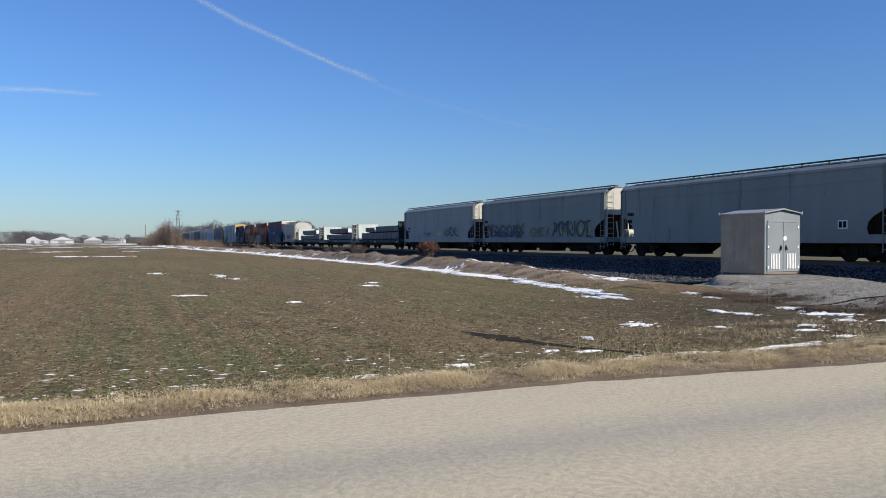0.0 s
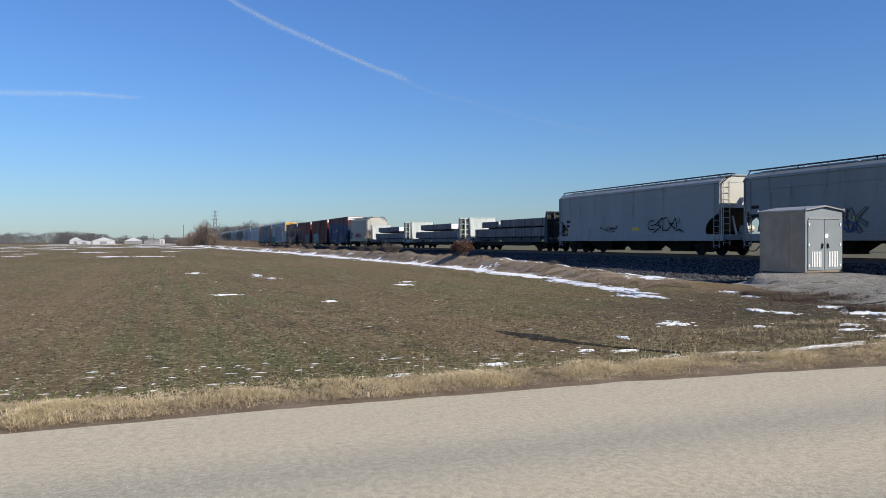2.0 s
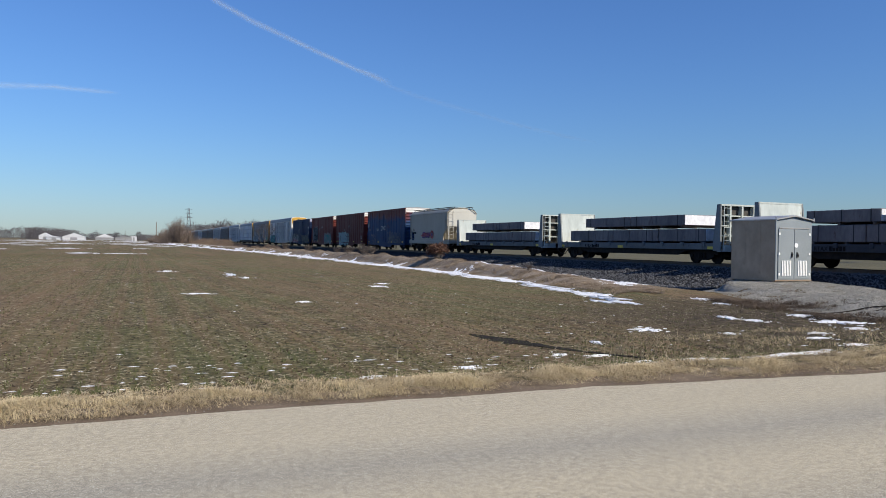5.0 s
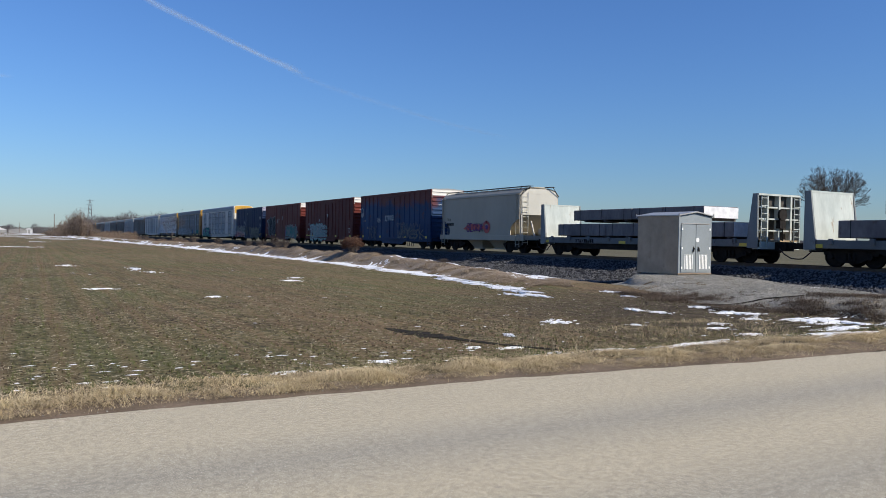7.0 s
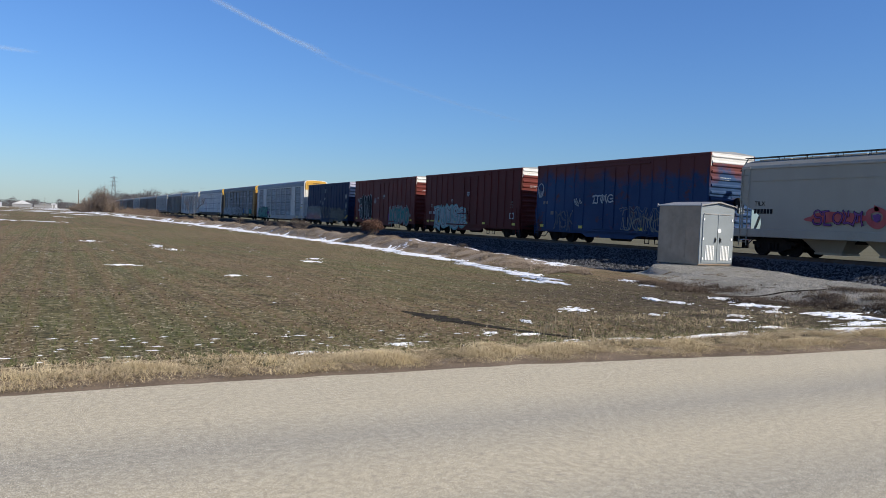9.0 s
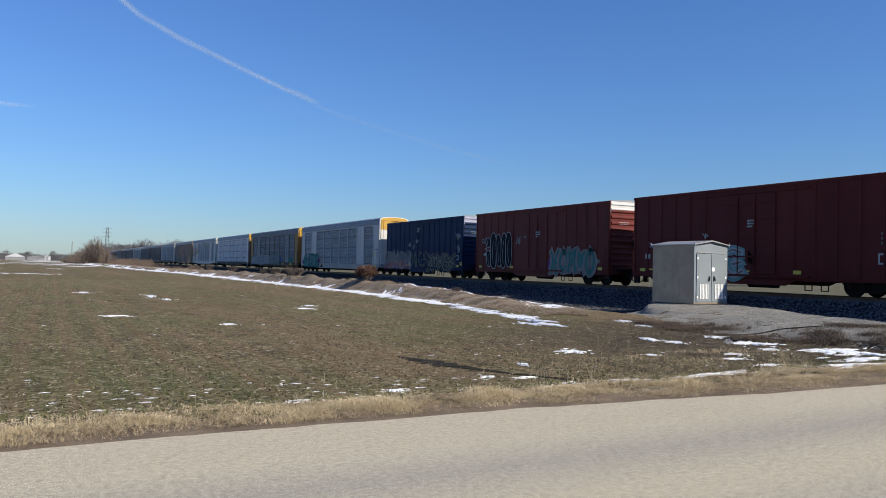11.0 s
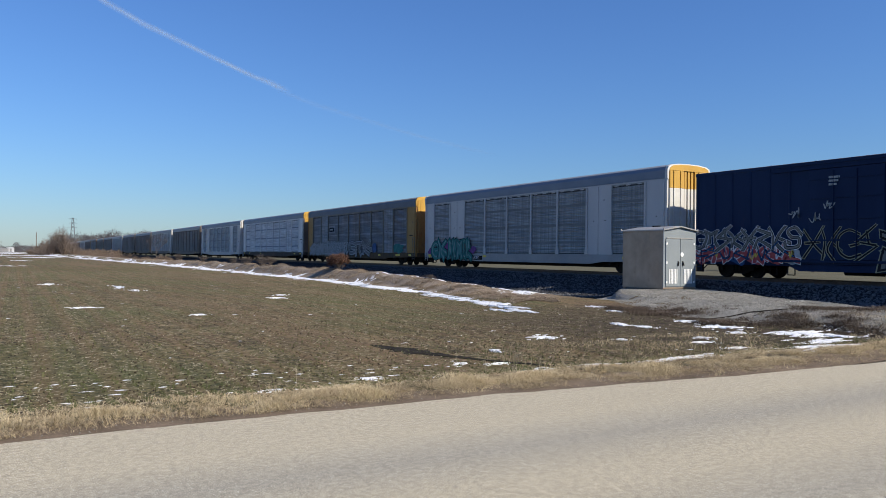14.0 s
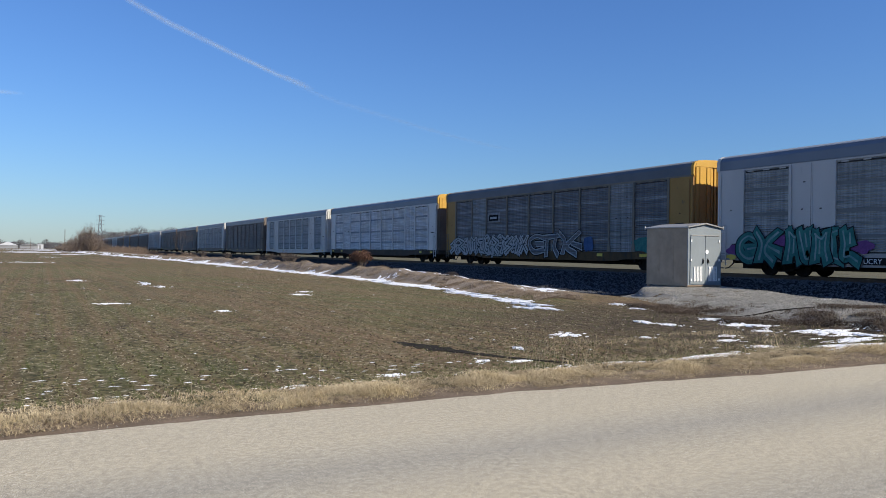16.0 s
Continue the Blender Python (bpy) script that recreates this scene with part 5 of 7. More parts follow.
        prism(bm, [(x * 0.93, 5.5 + (z - 5.5) * 0.9) for x, z in arch if z > 5.5], min(y, y + s * 0.15), max(y, y + s * 0.15))
        part("roof_end_cap", bm, ends[0], car)
        bm = bmesh.new()
        ya, yb = y - s * 0.05, y + s * 0.13
        loops = [[bm.verts.new((x * k, yy, z + d)) for x, z in arch] for k, d, yy in ((1.015, 0.02, ya), (1.015, 0.02, yb), (0.945, -0.09, yb), (0.945, -0.09, ya))]
        for r0, r1 in zip(loops, loops[1:] + loops[:1]):
            for i in range(len(arch) - 1):
                bm.faces.new((r0[i], r0[i + 1], r1[i + 1], r1[i]))
        for i in (0, -1):
            bm.faces.new([r[i] for r in loops])
        part("end_hoop", bm, ends[2], car)
        for x in (-W + 0.06, W - 0.06):
            bm = bmesh.new()
            box(bm, x - 0.06, x + 0.06, min(y, y + s * 0.08), max(y, y + s * 0.08), 0.75, 5.2)
            part("corner_post", bm, ends[3], car)
        bm = bmesh.new()
        ladder(bm, -W - 0.06, min(y - s * 0.08, y - s * 0.48), max(y - s * 0.08, y - s * 0.48), 0.45, 2.4)
        part("side_ladder", bm, frame_paint, car)
        box_part("end_sill", (-1.5, 1.5, min(y + s * 0.3, y - s * 0.3), max(y + s * 0.3, y - s * 0.3), 0.70, 1.05), sill, car)
    bm = bmesh.new()
    box(bm, -0.35, 0.35, -half + 0.6, half - 0.6, 0.55, 1.02)
    box(bm, -1.5, 1.5, -hb, hb, 0.92, 1.05)
    part("underframe", bm, "truck", car)
    add_trucks(car, 10.0)
    add_couplers(car, half)
    return car


# ---- the train, from its head towards its tail; each place is the car's middle at the start ----
TRAIN = []


def enter(car, near, far):
    car.matrix_world = pose(TRACK, (near + far) / 2, RAIL)
    TRAIN.append((car, (near + far) / 2))
    return car


h0 = enter(hopper("hopper_car", 18.9, 10.3, 4.20, "grey_car", "end_sunlit", 3, "dull grey covered hopper car"), 0.2, 20.8)
h1 = enter(hopper("hopper_car", 18.9, 10.3, 4.20, "grey_car", "end_sunlit", 3, "dull grey covered hopper car with small stencilled marks"), 20.8, 41.45)
bars(h1, 8.75, 2.75, (4, 3), "letter_black", h=0.2, gap=0.25)
box_part("stencil_box", (-W - 0.012, -W, -7.2, -6.7, 1.5, 1.9), "letter_white", h1, "white stencilled frame")
box_part("stencil_field", (-W - 0.016, -W, -7.14, -6.98, 1.56, 1.84), "letter_black", h1)
box_part("stencil_field", (-W - 0.016, -W, -6.92, -6.76, 1.56, 1.84), "letter_black", h1)
h2 = enter(hopper("hopper_car", 18.9, 10.3, 4.20, "grey_car", "end_sunlit", 3, "dull grey covered hopper car with dim graffiti along the sill"), 41.45, 62.1)
bars(h2, 8.9, 2.75, (4, 4), "letter_black", h=0.17, gap=0.3)
piece(h2, 8.4, 1.9, 1.38, 2.3, ("arch", "hook", "claw", "wedge", "egg", "arch", "claw"), (("letter_black", 0.09), ("spray_dull", 0.068)), 5)
piece(h2, 8.0, 2.2, 1.34, 1.75, ("trough", "arch", "hook", "shard", "trough", "egg"), (("spray_blue", 0.05),), 6, x=-W - 0.078)
for k, y in enumerate((8.1, 7.2, 5.6, 4.4, 2.6)):
    scrawl(h2, y, y - 0.35, 1.34, 2.0, "spray_yellow", 60 + k, 0.03, 1, x=-W - 0.084)
piece(h2, 0.65, -2.25, 1.36, 1.95, ("hook", "arch", "slab", "post"), (("spray_olive", 0.07), ("spray_dull", 0.035)), 7)
piece(h2, -2.7, -7.9, 1.36, 2.4, ("arch", "arch", "trough", "egg", "slab"), (("letter_black", 0.06), ("spray_dull", 0.03)), 8, overlap=1.25)
for k, y in enumerate((-3.9, -5.2, -6.5, -7.6)):
    scrawl(h2, y, y - 0.2, 1.36, 2.15, "spray_yellow", 70 + k, 0.035, 1, x=-W - 0.075)
h3 = enter(hopper("hopper_car", 18.6, 10.28, 4.20, "grey_car2", "end_sunlit", 3, "pale grey covered hopper car with black scribbled tags"), 62.1, 82.65)
piece(h3, -2.4, -5.9, 1.5, 2.25, ("hook", "shard", "slab", "knot", "heel"), (("letter_black", 0.032),), 8, overlap=1.25)
scrawl(h3, 3.3, 0.5, 1.45, 2.0, "letter_black", 9, 0.02, 6)
box_part("hazard_plate", (-W - 0.012, -W, -1.5, -0.7, 1.55, 1.78), "spray_yellow", h3)
bars(h3, 8.1, 2.45, (4, 3), "letter_black", h=0.16, gap=0.2)

f1 = enter(flatcar(9.85, "bulkhead flat car with one dark end and grey wrapped bundles", True,
                   ((-7.8, 7.4, 1.14, 2.05), (-7.9, 1.2, 2.05, 2.85), (1.6, 5.6, 2.05, 2.75))), 82.65, 102.35)
f2 = enter(flatcar(9.82, "pale bulkhead flat car carrying two tiers of grey bundles", False,
                   ((-7.2, 7.2, 1.14, 2.0), (-5.4, 5.2, 2.1, 2.85))), 102.35, 122.0)
f3 = enter(flatcar(9.75, "pale bulkhead flat car carrying two tiers of grey bundles", False,
                   ((-7.0, 7.0, 1.14, 2.0), (-5.1, 5.4, 2.1, 2.85))), 122.0, 141.5)
h4 = enter(hopper("hopper_car", 11.3, 6.75, 4.15, "cream", "end_sunlit", 2, "short cream covered hopper car with a red tag", roof_rise=0.45, cut=2.6, low=1.02, seed=4, panels=1), 141.5, 155.0)
blot(h4, 0.5, 1.83, 1.45, 0.30, "spray_red", 77)
piece(h4, 1.66, -0.74, 1.55, 2.1, ("coil", "slab", "egg", "heel", "arch"), (("letter_black", 0.05), ("spray_purple", 0.03)), 11)
piece(h4, -0.84, -1.74, 1.5, 2.2, ("egg",), (("spray_red", 0.12),), 12)
blot(h4, -1.29, 1.85, 0.2, 0.2, "spray_purple", 3)
lettering(h4, "TILX", 4.81, 2.36, 0.30, "letter_black")
bars(h4, 4.81, 2.2, (6,), "letter_black", h=0.22)

b1 = enter(boxcar(8.72, 7.78, "tall boxcar with worn blue paint over oxide red and graffiti", "box_patch", "box_patch", "end_white"), 155.0, 172.45)
piece(b1, -1.06, -6.06, 1.0, 2.15, ("slab", "arch", "arch", "claw", "arch", "hook", "post"), (("spray_dull", 0.085), ("box_patch", 0.05)), 21)
piece(b1, -1.26, -6.46, 0.85, 1.7, ("trough", "egg", "arch", "hook", "shard", "claw"), (("spray_dull", 0.04),), 24, x=-W - 0.08)
piece(b1, 1.64, -0.36, 2.55, 3.0, ("slab", "door", "arch", "hook"), (("spray_pale", 0.045),), 22, x=-W - 0.09)
piece(b1, 7.59, 6.89, 2.9, 3.85, ("egg",), (("spray_pale", 0.04),), 25)
scrawl(b1, 7.64, 6.94, 2.9, 3.5, "spray_pale", 23, 0.025, 7)
piece(b1, 5.54, 3.54, 0.9, 2.0, ("arch", "coil", "claw"), (("spray_dull", 0.045), ("box_patch", 0.02)), 26, x=-W - 0.06)
scrawl(b1, 3.54, 2.64, 2.3, 2.9, "spray_pale", 27, 0.02, 6)
bars(b1, 6.94, 2.7, (3,), "spray_dull", h=0.22)
bars(b1, 6.04, 2.0, (2,), "spray_dull", h=0.22)
b2 = enter(boxcar(9.0, 7.92, "oxide red boxcar with mint graffiti and a white-topped end", "box_red", "box_red2", "end_white"), 172.45, 190.45)
blot(b2, 3.09, 1.35, 2.9, 0.62, "spray_mint", 4)
piece(b2, 5.79, 0.29, 0.75, 2.15, ("slab", "trough", "arch", "coil", "hook"), (("spray_mint", 0.29), ("spray_pale", 0.13), ("spray_dull", 0.05)), 31, overlap=1.05)
for k in range(9):
    scrawl(b2, 5.79 - 0.62 * k, 5.29 - 0.62 * k, 0.9, 2.1, "spray_pale", 300 + k, 0.016, 2, x=-W - 0.085)
box_part("sprayed_line", (-W - 0.053, -W, -0.2, 6.6, 1.00, 1.08), "spray_yellow", b2, "yellow reflective line")
scrawl(b2, 0.09, -0.61, 1.3, 2.1, "spray_pale", 33, 0.022, 6)
scrawl(b2, 2.79, 2.29, 2.6, 3.0, "spray_pale", 34, 0.02, 4, x=-W - 0.09)
bars(b2, -0.06, 3.5, (7, 6, 5), "spray_pale", h=0.08, gap=0.06, x=-W - 0.085)
lettering(b2, "TR", 6.84, 2.25, 0.40, "spray_pale")
bars(b2, 6.94, 1.9, (2,), "spray_pale", h=0.26)
bars(b2, 6.19, 1.9, (2,), "spray_pale", h=0.26, x=-W - 0.015)
bars(b2, -6.61, 2.7, (3, 3, 3), "spray_dull", h=0.11, gap=0.08)
box_part("stencil_box", (-W - 0.02, -W, -7.05, -6.5, 1.4, 1.85), "spray_pale", b2, "white stencilled frame")
box_part("stencil_field", (-W - 0.026, -W, -6.98, -6.57, 1.47, 1.78), "box_red", b2)
b3 = enter(boxcar(9.03, 7.97, "oxide red boxcar with black and white bubble graffiti", "box_red2", "box_red2", "end_white"), 190.45, 208.5)
for k, (y, z0, z1, half, lean) in enumerate(((5.75, 2.45, 3.25, 0.36, 0.0), (5.65, 1.0, 2.3, 0.34, 0.05), (4.95, 0.85, 3.6, 0.46, 0.02), (4.2, 1.0, 3.5, 0.40, 0.08), (3.5, 0.9, 3.55, 0.40, -0.02), (2.8, 1.0, 3.6, 0.44, 0.04))):
    bubble(b3, y + 0.29, z0, z1, half, lean, "letter_black", "spray_pale", -W - 0.055 - 0.007 * k)
scrawl(b3, 6.99, 6.39, 2.75, 3.3, "spray_pale", 44, 0.022, 6)
scrawl(b3, 2.19, 1.49, 2.6, 3.25, "spray_pale", 45, 0.022, 7)
scrawl(b3, 1.19, 0.89, 3.0, 3.3, "spray_pale", 46, 0.02, 4, x=-W - 0.09)
lettering(b3, "TR", 6.65, 2.2, 0.34, "spray_pale")
bars(b3, 6.75, 2.05, (3,), "spray_pale", h=0.22)
blot(b3, -4.41, 1.4, 2.45, 0.68, "spray_dull", 6)
piece(b3, -2.11, -6.71, 0.85, 2.05, ("claw", "egg", "arch", "arch", "egg"), (("spray_pale", 0.29), ("spray_dull", 0.268), ("spray_teal", 0.09)), 47, overlap=1.05)
blot(b3, -1.96, 1.2, 0.22, 0.55, "spray_purple", 7, x=-W - 0.045)
bars(b3, -0.33, 3.5, (7, 7, 4), "spray_pale", h=0.09, gap=0.06, x=-W - 0.085)
b4 = enter(boxcar(8.87, 7.82, "navy blue boxcar with pale graffiti along its lower half", "box_navy", "box_navy", "end_lilac"), 208.5, 226.25)
for k, (y, c) in enumerate(((7.0, "spray_red"), (6.0, "spray_red"), (5.0, "spray_blue"), (4.0, "spray_red"), (3.0, "spray_red"), (2.2, "spray_pale"))):
    blot(b4, y + 0.28, 1.05, 0.62, 0.42, c, 50 + k, x=-W - 0.050 - 0.001 * k)
piece(b4, 8.18, 2.28, 0.84, 1.45, ("shard", "wedge", "arch", "knot", "shard", "claw", "wedge", "heel"), (("letter_white", 0.13), ("spray_red", 0.10)), 52, x=-W - 0.06, overlap=1.15)
piece(b4, 8.0, 2.5, 0.9, 1.6, ("hook", "shard", "trough", "wedge", "arch", "claw", "knot"), (("letter_black", 0.045), ("spray_blue", 0.022)), 55, x=-W - 0.074, overlap=1.3, ragged=0.15)
for k, y in enumerate((7.8, 6.9, 5.8, 4.6, 3.4, 2.7)):
    scrawl(b4, y, y - 0.5, 0.85, 1.6, ("letter_white", "spray_yellow")[k % 2], 120 + k, 0.03, 2, x=-W - 0.078)
piece(b4, 8.08, 2.08, 1.40, 2.30, ("hook", "arch", "shard", "claw", "knot", "wedge", "claw", "coil"), (("letter_white", 0.10), ("letter_black", 0.075), ("spray_dull", 0.04)), 51, x=-W - 0.08, overlap=1.3, ragged=0.14)
piece(b4, 1.98, -1.22, 0.9, 2.25, ("knot", "claw", "hook", "shard"), (("spray_olive", 0.07), ("letter_black", 0.035)), 53, overlap=1.3)
piece(b4, -1.42, -6.42, 0.75, 1.9, ("wedge", "arch", "knot", "coil", "shard"), (("spray_olive", 0.24), ("letter_black", 0.19), ("spray_dull", 0.08)), 54, overlap=1.1)
for k, (y, z) in enumerate(((2.3, 2.7), (1.3, 2.45), (0.7, 2.9), (-7.1, 3.3), (-7.2, 2.3), (-7.2, 2.0))):
    scrawl(b4, y + 0.28, y - 0.32, z, z + 0.5, "spray_pale", 90 + k, 0.02, 6, x=-W - 0.09)
scrawl(b4, -6.62, -7.42, 3.1, 3.9, "spray_pale", 97, 0.02, 8)
bars(b4, 0.70, 4.42, (7, 6, 5), "spray_pale", h=0.09, gap=0.06, x=-W - 0.085)
box_part("stencil_box", (-W - 0.02, -W, -7.1, -6.6, 1.5, 1.9), "spray_pale", b4, "white stencilled frame")
box_part("stencil_field", (-W - 0.026, -W, -7.03, -6.67, 1.57, 1.83), "box_navy", b4)
box_part("yellow_panel", (-W - 0.056, -W, -7.75, -7.3, 1.08, 1.32), "spray_yellow", b4, "yellow reflective panel")

a1 = autorack("silver autorack car with grey screens and a blue-grey ribbed roof", "rack_silver", "screen_grey", "rack_silver", "rack_roof", ("rack_yellow", "end_white", "end_white", "end_white"), "rack_roof_dull", hb=13.25, half=14.05)
blot(a1, 9.69, 1.45, 0.5, 0.52, "spray_purple", 8)
blot(a1, 5.89, 1.35, 0.62, 0.30, "spray_purple", 9)
blot(a1, 12.24, 1.15, 0.5, 0.25, "spray_purple", 10)
blot(a1, 12.39, 0.85, 0.22, 0.16, "spray_yellow", 11)
piece(a1, 11.99, 11.04, 0.75, 1.85, ("hook",), (("letter_black", 0.29), ("spray_teal", 0.235), ("spray_mint", 0.05)), 61, x=-W - 0.06, ragged=0.02)
piece(a1, 10.99, 9.89, 0.75, 1.95, ("claw",), (("letter_black", 0.28), ("spray_teal", 0.225), ("spray_mint", 0.06)), 62, x=-W - 0.066, ragged=0.02)
piece(a1, 9.29, 6.04, 0.78, 1.95, ("arch", "trough", "arch", "slab", "heel"), (("letter_black", 0.27), ("spray_teal", 0.22), ("spray_mint", 0.04)), 63, x=-W - 0.072, overlap=1.12, ragged=0.05)
bars(a1, 12.44, 1.5, (3, 3), "truck", h=0.13, gap=0.05)
box_part("name_plate", (-W - 0.03, -W, 4.55, 5.75, 0.60, 0.90), "letter_black", a1, "black plate with white lettering")
lettering(a1, "UCRY", 5.74, 0.65, 0.30, "letter_white", x=-W - 0.036)
box_part("document_box", (-W - 0.03, -W, -12.35, -11.9, 2.05, 2.2), "spray_yellow", a1, "small orange plate")
a2 = autorack("faded yellow autorack car with dark screens and white graffiti", "rack_post", "screen_dark", "screen_slate", "rack_roof_slate", ("rack_yellow", "rack_rust", "rack_yellow", "rack_rust"), "rack_ochre_grime", corner="rack_ochre")
piece(a2, 12.57, 7.37, 0.95, 1.9, ("shard", "hook", "wedge", "coil", "claw", "arch", "knot", "slab"), (("letter_black", 0.23), ("spray_pale", 0.19), ("letter_black", 0.03)), 71, overlap=1.5)
piece(a2, 7.27, 1.77, 0.95, 2.05, ("hook", "claw", "wedge", "coil", "arch", "shard", "heel", "claw", "knot"), (("letter_black", 0.23), ("spray_pale", 0.19), ("letter_black", 0.03)), 72, overlap=1.5, x=-W - 0.075)
piece(a2, 1.37, -0.33, 0.98, 2.1, ("hook",), (("letter_black", 0.24), ("spray_pale", 0.185), ("screen_dark", 0.12)), 73, ragged=0.0)
piece(a2, -0.53, -1.93, 0.85, 2.05, ("door",), (("letter_black", 0.24), ("spray_pale", 0.185), ("screen_dark", 0.12)), 74, ragged=0.0)
piece(a2, -2.03, -4.23, 0.98, 2.15, ("claw",), (("letter_black", 0.25), ("spray_pale", 0.195), ("screen_dark", 0.125)), 75, ragged=0.0, lean=0.0)
blot(a2, -5.13, 1.5, 0.62, 0.50, "spray_blue", 13)
blot(a2, -10.13, 1.45, 1.3, 0.50, "spray_teal", 14, x=-W - 0.02)
box_part("emblem_plate", (-W - 0.03, -W + 0.03, 5.15, 6.85, 3.15, 3.90), "screen_slate", a2, "pale emblem plate")
box_part("emblem", (-W - 0.04, -W - 0.02, 5.35, 6.65, 3.28, 3.72), "letter_black", a2, "black emblem")
box_part("emblem_bar", (-W - 0.046, -W - 0.03, 5.55, 6.45, 3.42, 3.58), "spray_pale", a2, "white emblem")
box_part("name_plate", (-W - 0.03, -W, 4.65, 6.95, 0.62, 0.86), "letter_black", a2, "black plate with pale characters")
bars(a2, 7.07, 0.82, (4,), "spray_pale", h=0.17, x=-W - 0.034)
bars(a2, 6.17, 0.82, (5,), "spray_pale", h=0.17, x=-W - 0.034)
for y in (-5.9, -9.6):
    box_part("reflector", (-W - 0.012, -W, y - 0.5, y, 0.78, 0.95), "spray_yellow", a2)
a3 = autorack("pale galvanised autorack car with a blue-grey roof", "rack_white", "screen_pale", "screen_pale", "rack_roof", ("rack_yellow", "rack_brown", "rack_yellow", "rack_brown"), "rack_grime")
a4 = autorack("grey autorack car with white posts and a blue-grey roof", "rack_white", "screen_grey", "rack_silver", "rack_roof", ("end_white", "end_white", "rack_silver", "end_white"), "rack_silver")
a5 = autorack("dull brown autorack car with dark screens", "rack_brown", "screen_brown", "screen_brown", "rack_roof_dull", ("rack_brown", "rack_brown", "rack_brown", "rack_brown"), "rack_brown")
a6 = autorack("grey galvanised autorack car", "rack_silver", "screen_mid", "screen_mid", "rack_roof_dull", ("end_white", "rack_silver", "rack_silver", "rack_silver"), "rack_brown")
order = [a1, a2, a3, a4, a5, a6, a5, a5, a6, a5, a5, a2, a5, a6, a5, a5, a6, a5, a5]
used = set()
for i, r in enumerate(order):
    car = r if r.name not in used else copy_thing(r, Matrix())
    used.add(r.name)
    middle = 268.95 + 28.6 * (i - 1) if i else 240.48
    enter(car, middle - 14.3, middle + 14.3)


# ---- signal cabinet on the gravel ----
def signal_cabinet(x, y, z):
    w, d, h = 2.0, 2.5, 2.61
    cab = tagged(new("signal_cabinet"), "grey aluminium railway signal cabinet with double doors on gravel", "cabinet")
    cab.location = (x, y, z)
    box_part("body", (0, w, 0.03, d, 0.10, h), "cabinet", cab, bevel=0.012)
    bm = bmesh.new()
    for dx in (0.0, w - 0.1):
        for dy in (0.05, d - 0.15):
            box(bm, dx, dx + 0.1, dy, dy + 0.1, -0.12, 0.10)
    box(bm, -0.02, w + 0.02, -0.02, d + 0.02, 0.06, 0.12)
    part("base_frame", bm, "cabinet", cab)
    bm = bmesh.new()
    prism(bm, [(-0.06, h - 0.02), (w / 2, h + 0.16), (w + 0.06, h - 0.02), (w + 0.06, h + 0.03), (w / 2, h + 0.21), (-0.06, h + 0.03)], -0.10, d + 0.08)
    part("roof", bm, "cabinet_roof", cab, bevel=0.006)
    bm = bmesh.new()
    prism(bm, [(0.02, h - 0.02), (w - 0.02, h - 0.02), (w / 2, h + 0.15)], 0.0, d)
    part("gable", bm, "cabinet_door", cab)
    bm = bmesh.new()
    for px, py in ((-0.05, -0.06), (w + 0.05, -0.06), (-0.05, d + 0.05)):
        rod(bm, (px, py, h - 0.06), (px, py, h + 0.10), 0.03)
    part("lifting_eye", bm, "cabinet_roof", cab)
    bm = bmesh.new()
    for k in (1, 2):
        box(bm, -0.005, 0.004, d * k / 3 - 0.012, d * k / 3 + 0.012, 0.14, h - 0.03)
    part("panel_seam", bm, "cabinet", cab)
    bm = bmesh.new()
    box(bm, 0.0, w, -0.01, 0.03, 0.10, h - 0.02)
    part("door_frame", bm, "cabinet_door", cab, bevel=0.004)
    box_part("drip_strip", (0.16, w - 0.16, -0.05, 0.0, h - 0.36, h - 0.32), "cabinet_roof", cab)
    for i, (a, b) in enumerate(((0.12, w / 2 - 0.012), (w / 2 + 0.012, w - 0.12))):
        door = box_part("door", (a, b, -0.045, -0.01, 0.16, h - 0.38), "cabinet_door", cab, bevel=0.006)
        inner = b - 0.13 if i == 0 else a + 0.13
        bm = bmesh.new()
        box(bm, inner - 0.03, inner + 0.03, -0.06, -0.045, 1.05, 1.27)
        rod(bm, (inner, -0.10, 1.22), (inner + (-0.03 if i == 0 else 0.03), -0.10, 1.06), 0.022)
        rod(bm, (inner, -0.05, 1.20), (inner, -0.105, 1.20), 0.02)
        part("handle", bm, "black", door, "black swing handle")
        c = (a + b) / 2
        bm = bmesh.new()
        for k in range(6):
            px = c - 0.22 + k * 0.088
            box(bm, px - 0.024, px + 0.024, -0.068, -0.044, 0.28, 0.92)
        part("louvre", bm, "vent_white", door, "white vertical louvre vents")
        hx = a + 0.04 if i == 0 else b - 0.04
        for z2 in (0.3, 1.15, 1.98):
            box_part("hinge", (hx - 0.035, hx + 0.035, -0.065, -0.045, z2, z2 + 0.10), "vent_white", door)
    bm = bmesh.new()
    rod(bm, (w / 2 + 0.10, -0.052, 1.56), (w / 2 + 0.10, -0.046, 1.56), 0.10, sides=14)
    part("round_label", bm, "letter_white", cab, "round white sticker")
    return cab


signal_cabinet(24.48, 23.6, 0.21)


# ---- snow ----
CRUMBS = bmesh.new()


